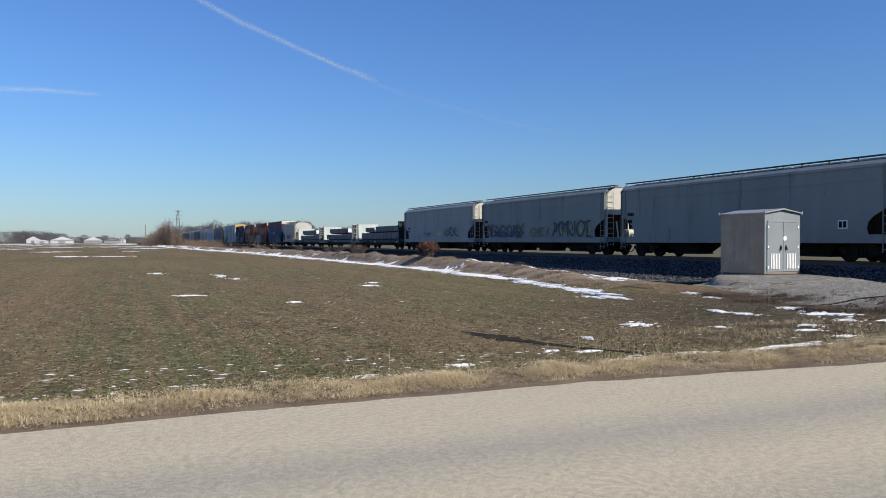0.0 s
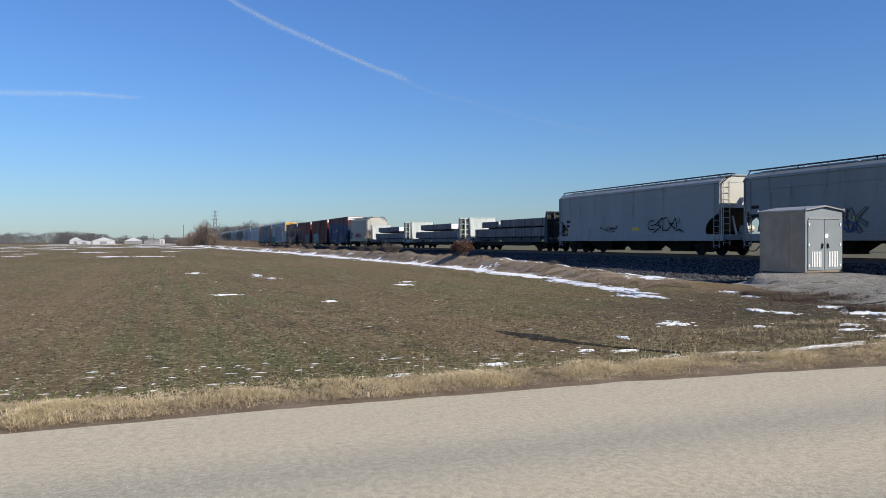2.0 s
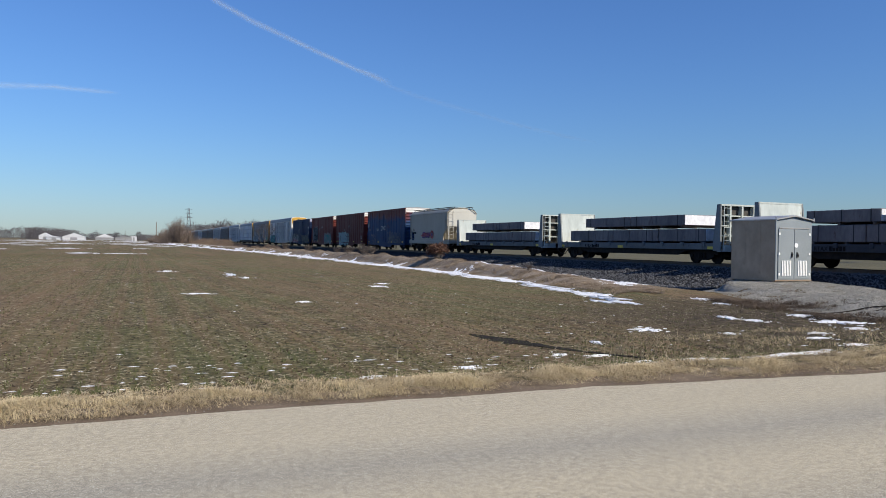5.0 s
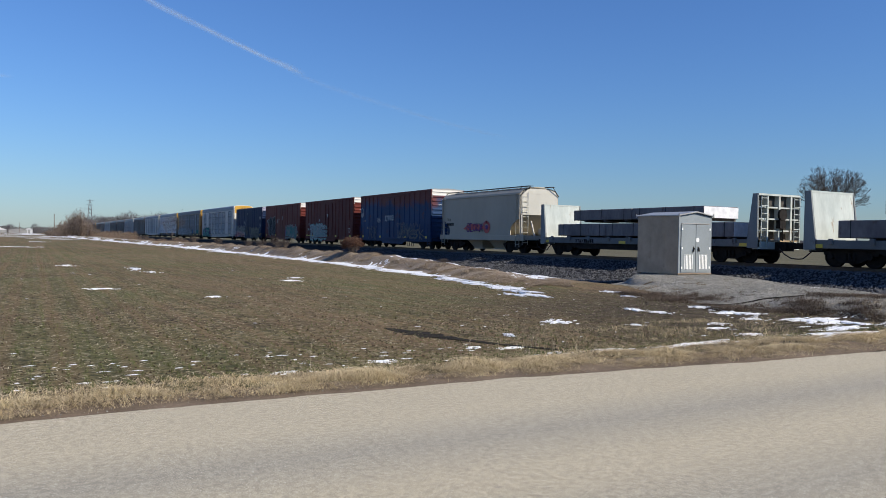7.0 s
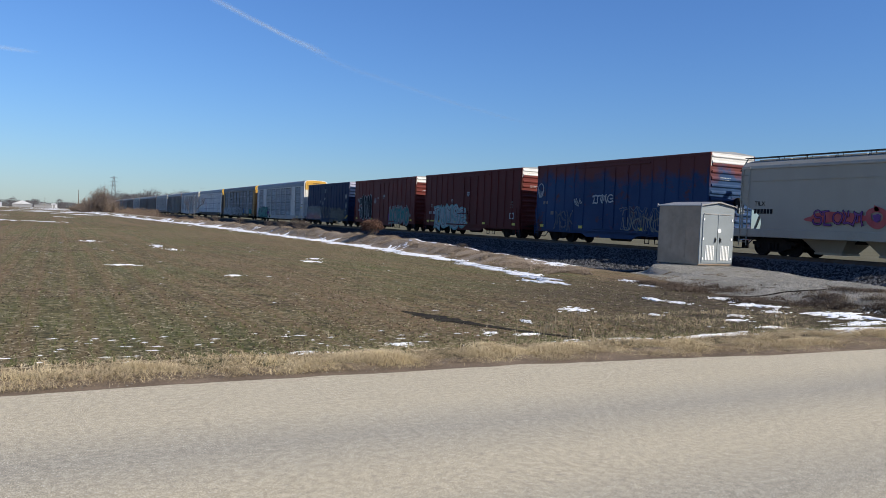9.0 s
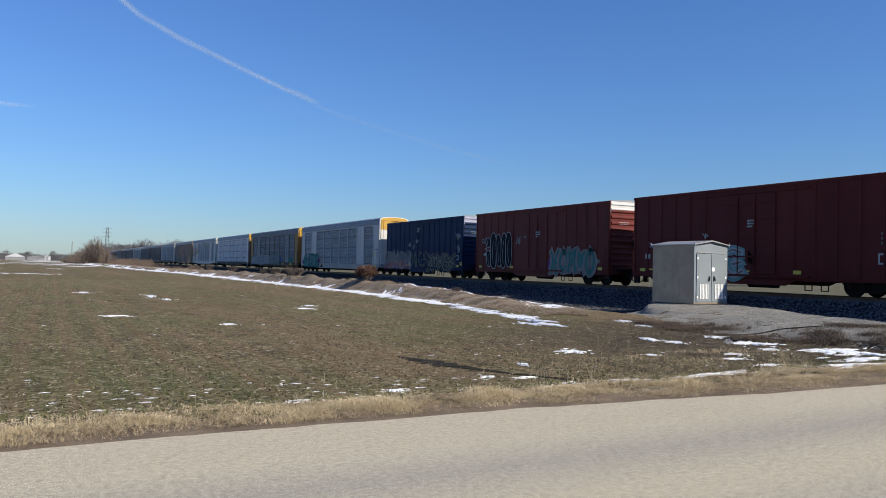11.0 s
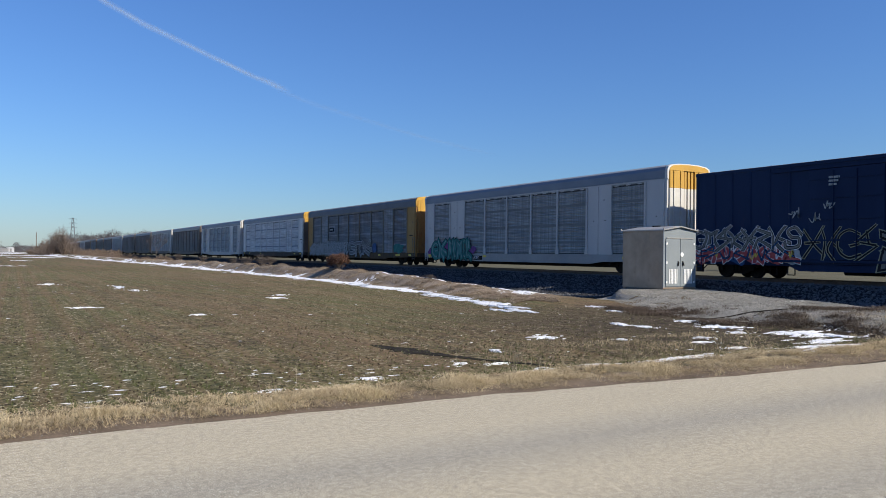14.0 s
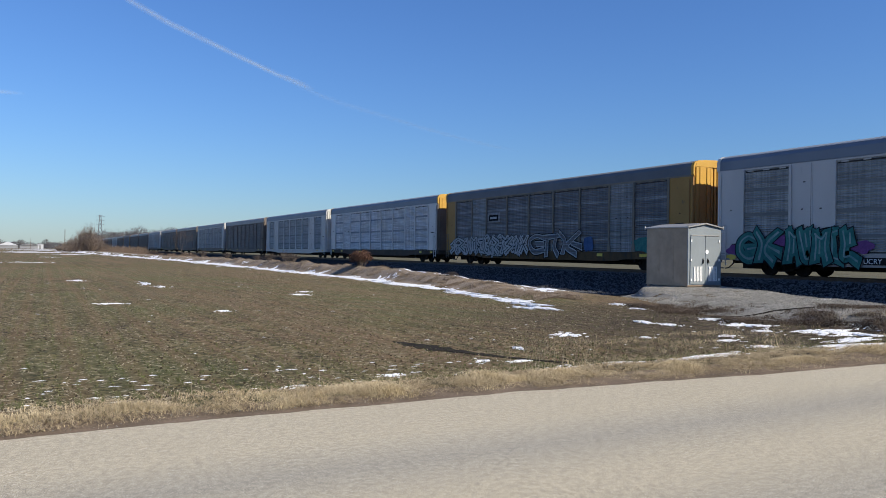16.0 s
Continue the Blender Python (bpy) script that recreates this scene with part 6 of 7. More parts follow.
def snow_patch(cx, cy, rx, ry, seed, thick=0.015, crumbs=14):
    """A thin ragged sheet of old snow with crumbs round it."""
    rng = random.Random(seed)
    bm = bmesh.new()

    def blob(bm, x0, y0, ax, ay, n, rings, key, lift=0.014, thick=thick):
        mid = bm.verts.new((x0, y0, land(x0, y0) + lift + thick))
        last = None
        for k in range(1, rings + 1):
            ring = []
            for i in range(n):
                a = 2 * math.pi * i / n
                c, q = math.cos(a), math.sin(a)
                r = (k / rings) * (0.62 + 0.85 * noise.noise(Vector((c * 1.9 + key, q * 1.9, key * 0.7))) + 0.55 * noise.noise(Vector((c * 5 + key, q * 5, 4))) + 0.3 * noise.noise(Vector((c * 11 + key, q * 11, 9))))
                r = max(0.08 * k / rings, r)
                x, y = x0 + ax * r * c, y0 + ay * r * q
                ring.append(bm.verts.new((x, y, land(x, y) + (-0.012 if k == rings else lift + thick * (1 - (k / rings) ** 2)))))
            for i in range(n):
                j = (i + 1) % n
                bm.faces.new((mid, ring[i], ring[j]) if last is None else (last[i], ring[i], ring[j], last[j]))
            last = ring

    blob(bm, cx, cy, rx, ry, 44, 4, seed)
    for k in range(crumbs):
        a, d, z = rng.uniform(0, 6.28), rng.uniform(0.45, 1.7), rng.uniform(0.05, 0.26)
        blob(CRUMBS, cx + rx * d * math.cos(a), cy + ry * d * math.sin(a), rx * z * 1.6, ry * z * 0.8, 12, 2, seed + k * 1.7, 0.008, 0.004)
    ob = new("snow_patch", mesh_of("snow_patch", bm, "snow"))
    return tagged(ob, "thin patch of old melting snow", "snow", "snow patches")


for i, (x, y, rx, ry) in enumerate((
        (9.45, 12.3, 0.34, 0.36), (12.8, 13.8, 0.30, 0.45), (13.0, 13.1, 0.26, 0.35), (15.1, 13.3, 0.40, 0.5), (14.6, 12.3, 0.50, 0.5), (14.0, 11.3, 0.25, 0.25), (15.0, 13.6, 0.25, 0.3),
        (11.8, 10.3, 0.24, 0.16), (11.6, 9.4, 0.30, 0.14), (12.5, 10.9, 0.2, 0.2), (9.2, 8.62, 0.70, 0.17), (9.85, 8.72, 0.45, 0.14), (10.3, 8.85, 0.24, 0.10), (14.2, 9.3, 1.05, 0.42), (14.8, 10.5, 0.85, 0.42), (15.1, 9.95, 0.6, 0.6), (12.9, 8.72, 0.85, 0.24), (13.6, 8.5, 0.5, 0.22), (12.2, 8.3, 0.4, 0.1),
        (16.4, 18.6, 0.3, 0.6), (15.6, 16.9, 0.22, 0.4), (21.7, 15.2, 0.9, 0.12), (4.15, 9.2, 0.15, 0.12), (5.95, 9.85, 0.16, 0.10), (6.5, 9.6, 0.2, 0.08), (7.3, 10.9, 0.10, 0.16), (6.7, 8.8, 0.2, 0.08), (2.7, 8.75, 0.22, 0.07), (10.6, 11.3, 0.12, 0.12),
        (1.5, 41.5, 0.36, 1.2), (4.3, 37.5, 0.28, 1.6), (4.6, 34.5, 0.24, 0.7), (1.8, 24.4, 0.34, 0.25), (8.5, 27.2, 0.32, 0.4), (9.2, 29.0, 0.28, 0.3), (4.3, 20.5, 0.20, 0.18), (7.6, 8.75, 0.35, 0.1),
        (18.3, 25.3, 0.75, 0.7), (17.6, 24.4, 0.5, 0.45), (18.7, 27.0, 0.5, 0.9), (18.55, 30.2, 0.34, 1.5), (18.6, 33.6, 0.36, 1.7), (18.7, 38.4, 0.40, 1.8))):
    snow_patch(x, y, rx, ry, i * 3.7 + 1)
rng = random.Random(4)
y = 18.6
while y < 330:                                  # the broken line of snow along the foot of the bank
    x = bank_foot(y) - 0.55 + rng.uniform(-0.2, 0.2)
    ln = (0.75 + y * 0.042) * (0.62 + 0.38 * smooth(30, 55, y))
    wide = rng.uniform(0.8, 1.5) * (0.30 + 0.20 * smooth(22, 48, y)) * (1 + y / 90)
    if rng.random() < 0.82 or y > 45:
        snow_patch(x, y, wide, ln * 1.1, y, 0.02, 6)
    if y < 40 and rng.random() < 0.55:
        snow_patch(x + rng.choice((-0.5, 0.45)), y + 0.4, wide * 0.7, ln * 0.7, y + 0.31, 0.015, 6)
    y += ln * rng.uniform(0.75, 1.05)
for i in range(90):                             # far drifts near the horizon
    yy = rng.uniform(90, 620)
    snow_patch(rng.uniform(-0.36, 0.035) * yy + rng.uniform(-4, 4), yy, rng.uniform(0.008, 0.03) * yy, rng.uniform(0.015, 0.05) * yy, i * 5.1)
spots = []                                       # flecks between the clods
for i in range(190):
    x, y = rng.uniform(-7, 16), 8.6 + 34 * rng.random() ** 2.2
    if rng.random() < 0.6:
        x, y = rng.uniform(-6, 6), rng.uniform(8.7, 10.6)
    spots.append((x, y, rng.uniform(0.02, 0.09), rng.uniform(0.01, 0.03)))
bm = bmesh.new()
for x, y, a, b in spots:
    z = land(x, y)
    v = [bm.verts.new((x + a * math.cos(t) * rng.uniform(0.6, 1.3), y + b * math.sin(t) * rng.uniform(0.6, 1.3), z + 0.004)) for t in np.linspace(0, 2 * math.pi, 9)[:-1]]
    c = bm.verts.new((x, y, z + 0.012))
    for i in range(8):
        bm.faces.new((v[i], v[(i + 1) % 8], c))
tagged(new("snow_flecks", mesh_of("snow_flecks", bm, "snow")), "small flecks of old snow between the clods", "snow", kind="stuff")


tagged(new("snow_crumbs", mesh_of("snow_crumbs", CRUMBS, "snow")), "crumbs of old snow round the patches", "snow", kind="stuff")


# ---- dark streaks laid on the ground ----
def lay_streak(name, line, label, lift=0.006):
    bm = bmesh.new()
    prev = None
    pts = []
    for (a, b) in zip(line, line[1:]):
        for k in range(8):
            t = k / 8
            pts.append([p + (q - p) * t for p, q in zip(a, b)])
    pts.append(list(line[-1]))
    for i, (x, y, w) in enumerate(pts):
        a, b = pts[max(i - 1, 0)], pts[min(i + 1, len(pts) - 1)]
        d = Vector((b[0] - a[0], b[1] - a[1])).normalized()
        row = []
        for s in (-1, -0.5, 0, 0.5, 1):
            r = w * s * (1 + 0.8 * noise.noise(Vector((i * 0.45, s * 3, 7))))
            px, py = x - d.y * r, y + d.x * r
            row.append(bm.verts.new((px, py, land(px, py) + lift + (0.010 if abs(s) < 0.8 else -0.014) + 0.006 * noise.noise(Vector((px * 7, py * 7, 0))))))
        if prev:
            for k in range(4):
                bm.faces.new((prev[k], prev[k + 1], row[k + 1], row[k]))
        prev = row
    return tagged(new(name, mesh_of(name, bm, "streak_tone")), label, "soil", kind="structure")


lay_streak("soil_rut", ((5.70, 12.6, 0.03), (5.84, 12.06, 0.26), (5.98, 11.4, 0.32), (6.25, 10.75, 0.15), (6.52, 10.05, 0.09), (6.95, 9.3, 0.075), (7.35, 8.75, 0.02)), "dark streak lying across the field", 0.004)
# a raised strip coloured dark for the shadow in a crack of the mound
lay_streak("soil_rut", ((15.2, 13.85, 0.01), (15.7, 13.72, 0.035), (16.15, 13.62, 0.045), (16.55, 13.45, 0.03), (16.95, 13.2, 0.04), (17.2, 12.85, 0.03), (17.45, 12.5, 0.01)), "dark strip for the shadow in a crack of the gravel mound", 0.035)


# ---- grass, straw and stones ----
def scatter(n, fx, fy, seed, ok=None, lift=0.0):
    r = np.random.default_rng(seed)
    out = []
    while len(out) < n:
        x, y = fx(r), fy(r)
        if ok is None or ok(x, y, r):
            out.append((x, y, land(x, y) + lift))
    return out


BARE = ((14.2, 9.3, 1.1), (14.9, 10.3, 1.25), (13.1, 8.7, 1.0), (13.6, 9.3, 0.8), (9.4, 8.62, 0.8), (10.2, 8.85, 0.3), (11.7, 9.9, 0.5), (14.3, 12.2, 0.8), (12.9, 13.4, 0.6))      # where snow lies open


def clumpy(x, y, r):
    if any((x - a) ** 2 + (1.6 * (y - b)) ** 2 < c * c for a, b, c in BARE):
        return False
    return 0.8 * noise.noise(Vector((x * 0.75, y * 1.2, 5))) + noise.noise(Vector((x * 1.3, y * 1.9, 3))) + 0.25 * noise.noise(Vector((x * 6, y * 6, 8))) + 0.25 > r.uniform(-0.15, 0.85)


verge = scatter(60000, lambda r: r.uniform(-9, 26), lambda r: 8.02 + 0.28 * r.standard_normal(), 1, lambda x, y, r: road_far(x) + 0.09 - 0.05 * smooth(4, 10, x) < y < 9.4 and clumpy(x, y, r))
tufts = [0.032 + 0.15 * max(0.0, noise.noise(Vector((x * 1.3, y * 1.9, 3))) + 0.15) + 0.05 * max(0.0, noise.noise(Vector((x * 5, y * 5, 1)))) for x, y, z in verge]
tagged(blades("verge_grass", verge, tufts, 0.0026, 2.2, "dry_grass", 2), "band of short dry tan grass along the road", "grass", kind="stuff")
mat = scatter(40000, lambda r: r.uniform(-9, 24), lambda r: 7.95 + 0.32 * r.standard_normal(), 61, lambda x, y, r: road_far(x) + 0.08 - 0.04 * smooth(4, 10, x) < y < 9.5 and clumpy(x * 1.7, y * 1.7, r), 0.02)
mat += scatter(4500, lambda r: r.uniform(7.5, 24), lambda r: r.uniform(7.6, 11.6), 62, lambda x, y, r: clumpy(x, y, r), 0.025)
tagged(blades("matted_grass", mat, 0.055, 0.0026, 3.2, "matted", 63, 1.6), "matted straw-coloured dead grass lying flat beside the road", "grass", kind="stuff")
verge2 = scatter(3600, lambda r: r.uniform(9, 27), lambda r: r.uniform(7.9, 11.5), 5, clumpy)
tagged(blades("rough_grass", verge2, 0.11, 0.0026, 2.6, "dry_grass", 6), "rough dry grass beside the gravel", "grass", kind="stuff")
stalks = scatter(26, lambda r: r.uniform(5.6, 7.6), lambda r: r.uniform(8.4, 9.6), 7) + scatter(22, lambda r: r.uniform(-8, 16), lambda r: r.uniform(8.3, 9.2), 8)
tagged(blades("tall_stalks", stalks, 0.46, 0.0024, 0.85, "straw", 9), "tall dry weed stalks at the field edge", "grass", kind="stuff")
shoots = scatter(78000, lambda r: round(r.uniform(-12, 16) / 0.19) * 0.19 + 0.03 * r.standard_normal(), lambda r: 8.7 + 75 * r.random() ** 2.5, 11, lambda x, y, r: x < 15.5 and x < y * 1.9)
tagged(blades("wheat_shoots", shoots, 0.046, 0.0045, 2.0, "shoots", 12), "thin rows of green winter wheat shoots", "crop", kind="stuff")
straw = scatter(62000, lambda r: r.uniform(-14, 16), lambda r: 8.5 + 60 * r.random() ** 1.9, 13, lambda x, y, r: x < y * 1.9, 0.012)
rng2 = np.random.default_rng(14)
p = np.array(straw)
k = len(p)
a, ln, wd = rng2.uniform(0.0, np.pi, k), rng2.uniform(0.010, 0.060, k), rng2.uniform(0.002, 0.005, k)
d = np.stack([np.cos(a), np.sin(a), rng2.uniform(-0.04, 0.10, k)], 1) * ln[:, None]
q = np.stack([-np.sin(a), np.cos(a), np.full(k, 0.2)], 1) * wd[:, None]
v = np.stack([p - d - q, p + d - q, p + d + q, p - d + q], 1).reshape(-1, 3)
i4 = np.arange(k) * 4
tagged(raw("straw_litter", v.tolist(), np.stack([i4, i4 + 1, i4 + 2, i4 + 3], 1).tolist(), "straw"), "pale straw litter on the soil", "straw", kind="stuff")
bankg = scatter(60000, lambda r: r.uniform(14.8, 20.2), lambda r: 17 + 110 * r.random() ** 1.7, 15, lambda x, y, r: x > bank_foot(y) + 0.35 + 0.5 * noise.noise(Vector((x * 0.3, y * 0.5, 0))) and (x < 20.0 - 1.9 * smooth(31, 26, y) or y > 60) and (y > 31 or x < pad_edge(y) + 0.5) and (y > 27 or x < 17.4) and y > 21.6 + 1.5 * noise.noise(Vector((x, y, 4))) and not (x > 18.1 and y < 41) and clumpy(x * 0.6, y * 0.6, r))
tagged(blades("bank_grass", bankg, 0.11, 0.006, 2.2, "bank_straw", 16), "matted brown dead grass on the bank", "grass", kind="stuff")
WEEDS = ((16.5, 16.7, 1.0), (16.3, 11.5, 1.0), (16.2, 10.3, 0.9), (16.2, 15.3, 0.9), (15.1, 12.8, 0.5), (18.6, 11.9, 0.9), (20.5, 10.6, 1.2), (15.7, 17.9, 0.7))


def weedy(x, y, r):
    if x - pad_edge(y) < -0.8 or any((x - a) ** 2 + (1.6 * (y - b)) ** 2 < c * c for a, b, c in BARE):
        return False
    near = max(math.exp(-((x - a) ** 2 + (y - b) ** 2) / c ** 2) for a, b, c in WEEDS)
    return near * (0.45 + 1.5 * noise.noise(Vector((x * 1.9, y * 1.9, 9)))) > r.uniform(0.05, 0.6)


mweeds = scatter(20000, lambda r: r.uniform(14.4, 22.5), lambda r: r.uniform(9.0, 21.5), 17, weedy)
tagged(blades("dead_weeds", mweeds, 0.15, 0.0034, 3.0, "dead_weed", 18), "dead brown weeds on the foot of the gravel mound", "weeds", kind="stuff")


def stones(name, spots, size, material, seed, label):
    r = np.random.default_rng(seed)
    base = np.array([(1, 0, 0), (-1, 0, 0), (0, 1, 0), (0, -1, 0), (0, 0, 1), (0, 0, -0.6)], float)
    tri = np.array([(0, 2, 4), (2, 1, 4), (1, 3, 4), (3, 0, 4), (2, 0, 5), (1, 2, 5), (3, 1, 5), (0, 3, 5)])
    p = np.array(spots)
    k = len(p)
    s = size * r.uniform(0.5, 1.3, (k, 1, 1))
    v = base[None] * s * r.uniform(0.6, 1.25, (k, 6, 1)) + r.normal(0, 0.15, (k, 6, 3)) * s + p[:, None, :]
    f = (tri[None] + (np.arange(k) * 6)[:, None, None]).reshape(-1, 3)
    return tagged(raw(name, v.reshape(-1, 3).tolist(), f.tolist(), material), label, "stones", kind="stuff")


sp = scatter(20000, lambda r: r.uniform(-14, 16), lambda r: 8.7 + 40 * r.random() ** 2.4, 27, lambda x, y, r: x < 15 and x < y * 1.9 and (x - 6.2) ** 2 + (y - 10) ** 2 > 1)
stones("soil_clods", sp, 0.017, "clod", 28, "small clods of brown soil")
r = np.random.default_rng(21)
sp = []
while len(sp) < 22000:
    x, y = r.uniform(20.7, 30.2), 14 + 60 * r.random() ** 1.6
    if y > 28 or x > pad_crest(y) + 1.2:
        sp.append((x, y, bed(x, y) + 0.01))
stones("ballast_stones", sp, 0.055, "stone", 22, "dark loose ballast stones")
sp = scatter(26000, lambda r: r.uniform(15, 28), lambda r: r.uniform(9, 28), 23, lambda x, y, r: x - pad_edge(y) > 0.6 and x < pad_crest(y) + 0.8 and y < 27, 0.03)
stones("gravel_stones", sp, 0.018, "pebble", 24, "pale loose gravel stones")
sp = scatter(1500, lambda r: r.uniform(-9, 26), lambda r: r.uniform(7.3, 8.1), 25, None, 0.015)
stones("shoulder_stones", sp, 0.008, "pebble", 26, "small stones on the road shoulder")


# ---- bare trees and brush ----
def bare_tree(name, x, y, z, height, spread_, seed, label, category="tree", levels=5, trunk_r=0.16, stems=1, leaf=None):
    rng = random.Random(seed)
    tree = tagged(new(name), label, category)
    tree.location = (x, y, z)
    trunk, crown, tips = bmesh.new(), bmesh.new(), []

    def grow(p, d, ln, r, level):
        bmx = trunk if level <= 1 else crown
        q = p + d * ln
        rod(bmx, p, q, r, r * 0.68, 5 if level < 3 else 3)
        if level >= levels:
            tips.append(q)
            return
        for k in range(rng.choice((2, 3, 3)) if level else 4):
            out = Vector((rng.gauss(0, 1), rng.gauss(0, 1), rng.gauss(0.25, 0.5))).normalized()
            nd = (d * 1.05 + out * spread_ * rng.uniform(0.6, 1.1) + Vector((0, 0, 0.12))).normalized()
            grow(p + d * ln * rng.uniform(0.6, 1.0), nd, ln * rng.uniform(0.62, 0.82), r * 0.6, level + 1)

    for k in range(stems):
        d = Vector((rng.gauss(0, 0.10 if stems == 1 else 0.5), rng.gauss(0, 0.10 if stems == 1 else 0.5), 1)).normalized()
        grow(Vector((rng.gauss(0, 0.1 * (stems > 1)), rng.gauss(0, 0.1 * (stems > 1)), -0.1)), d, height * (0.30 if stems == 1 else 0.26), trunk_r, 0)
    part("trunk", trunk, "bark", tree)
    part("crown", crown, "twig", tree, "bare twigs")
    if leaf:
        bm = bmesh.new()
        for t in tips:
            for k in range(3):
                c = t + Vector((rng.gauss(0, 0.06), rng.gauss(0, 0.06), rng.gauss(0, 0.06)))
                u, v = Vector((rng.gauss(0, 1), rng.gauss(0, 1), rng.gauss(0, 1))).normalized() * 0.05, Vector((rng.gauss(0, 1), rng.gauss(0, 1), rng.gauss(0, 1))).normalized() * 0.035
                bm.faces.new([bm.verts.new(c + w) for w in (u, v, -u, -v)])
        part("leaves", bm, leaf, tree, "withered russet leaves")
    return tree


def dome_tree(x, y, z, height, seed, label):
    """A field-grown bare tree: a short trunk, limbs that fork again and again, and a rounded crown of fine twigs."""
    rng = random.Random(seed)
    tree = tagged(new("bare_tree"), label, "tree")
    tree.location = (x, y, z)
    trunk, limbs, twigs = bmesh.new(), bmesh.new(), bmesh.new()
    fork = Vector((0.05, 0, height * 0.22))
    rod(trunk, (0, 0, -0.2), (0.05, 0, height * 0.11), 0.30, 0.24, 8)
    rod(trunk, (0.05, 0, height * 0.11), fork, 0.24, 0.21, 8)

    def turned(d, angle):
        side = d.cross(Vector((rng.gauss(0, 1), rng.gauss(0, 1), rng.gauss(0, 1)))).normalized()
        return (d * math.cos(angle) + side * math.sin(angle)).normalized()

    def grow(p, d, ln, r, level):
        mid = p + turned(d, 0.12) * ln * 0.5
        q = mid + turned(d, 0.14) * ln * 0.5
        if level > 1 and math.hypot(mid.x, mid.y) / (height * 0.33) > math.sqrt(max(0.02, 1 - ((mid.z - height * 0.58) / (height * 0.43)) ** 2)):
            return                                     # the crown keeps a rounded outline
        for a, b, r0, r1 in ((p, mid, r, r * 0.85), (mid, q, r * 0.85, r * 0.7)):
            rod(limbs if level < 3 else twigs, a, b, r0, r1, 6 if level < 2 else 4 if level < 4 else 3)
        if level == 8:
            return
        for k in range(2 if level else 3):
            grow(q, (turned(d, rng.uniform(0.18, 0.46)) + Vector((0, 0, 0.07))).normalized(), ln * rng.uniform(0.70, 0.84), max(r * 0.66, 0.009), level + 1)
        if level > 1:
            grow(mid, turned(d, rng.uniform(0.5, 0.9)), ln * rng.uniform(0.5, 0.7), max(r * 0.45, 0.009), min(8, level + 2))

    for k in range(6):
        a = 2 * math.pi * k / 6 + rng.uniform(-0.3, 0.3)
        out = rng.uniform(0.10, 0.52)
        grow(fork - Vector((0, 0, 0.1 * k)), Vector((out * math.cos(a), out * math.sin(a), 1.0)).normalized(), height * 0.185, 0.13, 0)
    part("trunk", trunk, "bark", tree)
    part("limbs", limbs, "bark", tree, "bare grey limbs")
    part("crown", twigs, "twig", tree, "bare twigs")
    return tree


dome_tree(92.1, 62.2, -0.1, 13.1, 5, "bare grey deciduous tree standing beyond the track")
bare_tree("bush", 18.7, 46.6, land(18.7, 46.6), 1.5, 0.8, 8, "low bush with withered russet leaves on the bank", "bush", levels=5, trunk_r=0.02, stems=9, leaf="red_leaf")
bare_tree("bare_sapling", 22.5, 143, -0.4, 6.6, 0.8, 12, "small bare tree on the bank beside the track", levels=7, trunk_r=0.05)
for i, (x, y, h) in enumerate(((18.6, 62, 1.5), (18.9, 65, 1.8), (18.3, 68, 1.4), (18.2, 33.2, 0.6), (18.8, 88, 1.5), (19.0, 104, 1.8), (18.7, 74, 1.1))):
    bare_tree("shrub", x, y, land(x, y), h, 1.1, 30 + i, "low grey leafless shrub on the bank", "bush", levels=4, trunk_r=0.012, stems=12)


def thicket(name, clumps, seed, material, label, sliver=0.05, count=260):
    """Many thin upright slivers in ragged crowns: brush or woods too far to count."""
    r = np.random.default_rng(seed)
    verts, faces = [], []
    for x, y, z, w, h in clumps:
        n = count
        t = r.random(n) ** 0.72 * np.where(r.random(n) < 0.05, 1.14, 1.0)
        a, q = r.uniform(0, 2 * np.pi, n), np.sqrt(r.random(n))
        wid = w * 0.5 * np.sqrt(np.clip(1.12 - t ** 3.0, 0.02, 1)) * (0.85 + 0.15 * np.sin(a * 3 + x))
        c = np.stack([x + q * wid * np.cos(a), y + q * wid * np.sin(a), z + h * t * (0.88 + 0.12 * r.random(n))], 1)
        ln = h * r.uniform(0.03, 0.10, n)
        d = np.stack([np.cos(a) * 0.35 * t + r.normal(0, 0.4, n), np.sin(a) * 0.35 * t + r.normal(0, 0.4, n), r.uniform(0.4, 1, n)], 1)
        d = d / np.linalg.norm(d, axis=1)[:, None] * ln[:, None]
        s = np.stack([np.cos(a * 3), np.sin(a * 3), r.normal(0, 0.2, n)], 1) * (sliver * r.uniform(0.5, 1.5, n))[:, None]
        o = len(verts)
        verts += np.stack([c - d - s, c - d + s, c + d], 1).reshape(-1, 3).tolist()
        faces += (np.arange(n * 3).reshape(-1, 3) + o).tolist()
        o = len(verts)
        b = w * 0.02
        verts += [(x - b, y, z), (x + b, y, z), (x, y, z + h * 0.8)]
        faces += [(o, o + 1, o + 2)]
    return tagged(raw(name, verts, faces, material), label, "brush", kind="stuff")


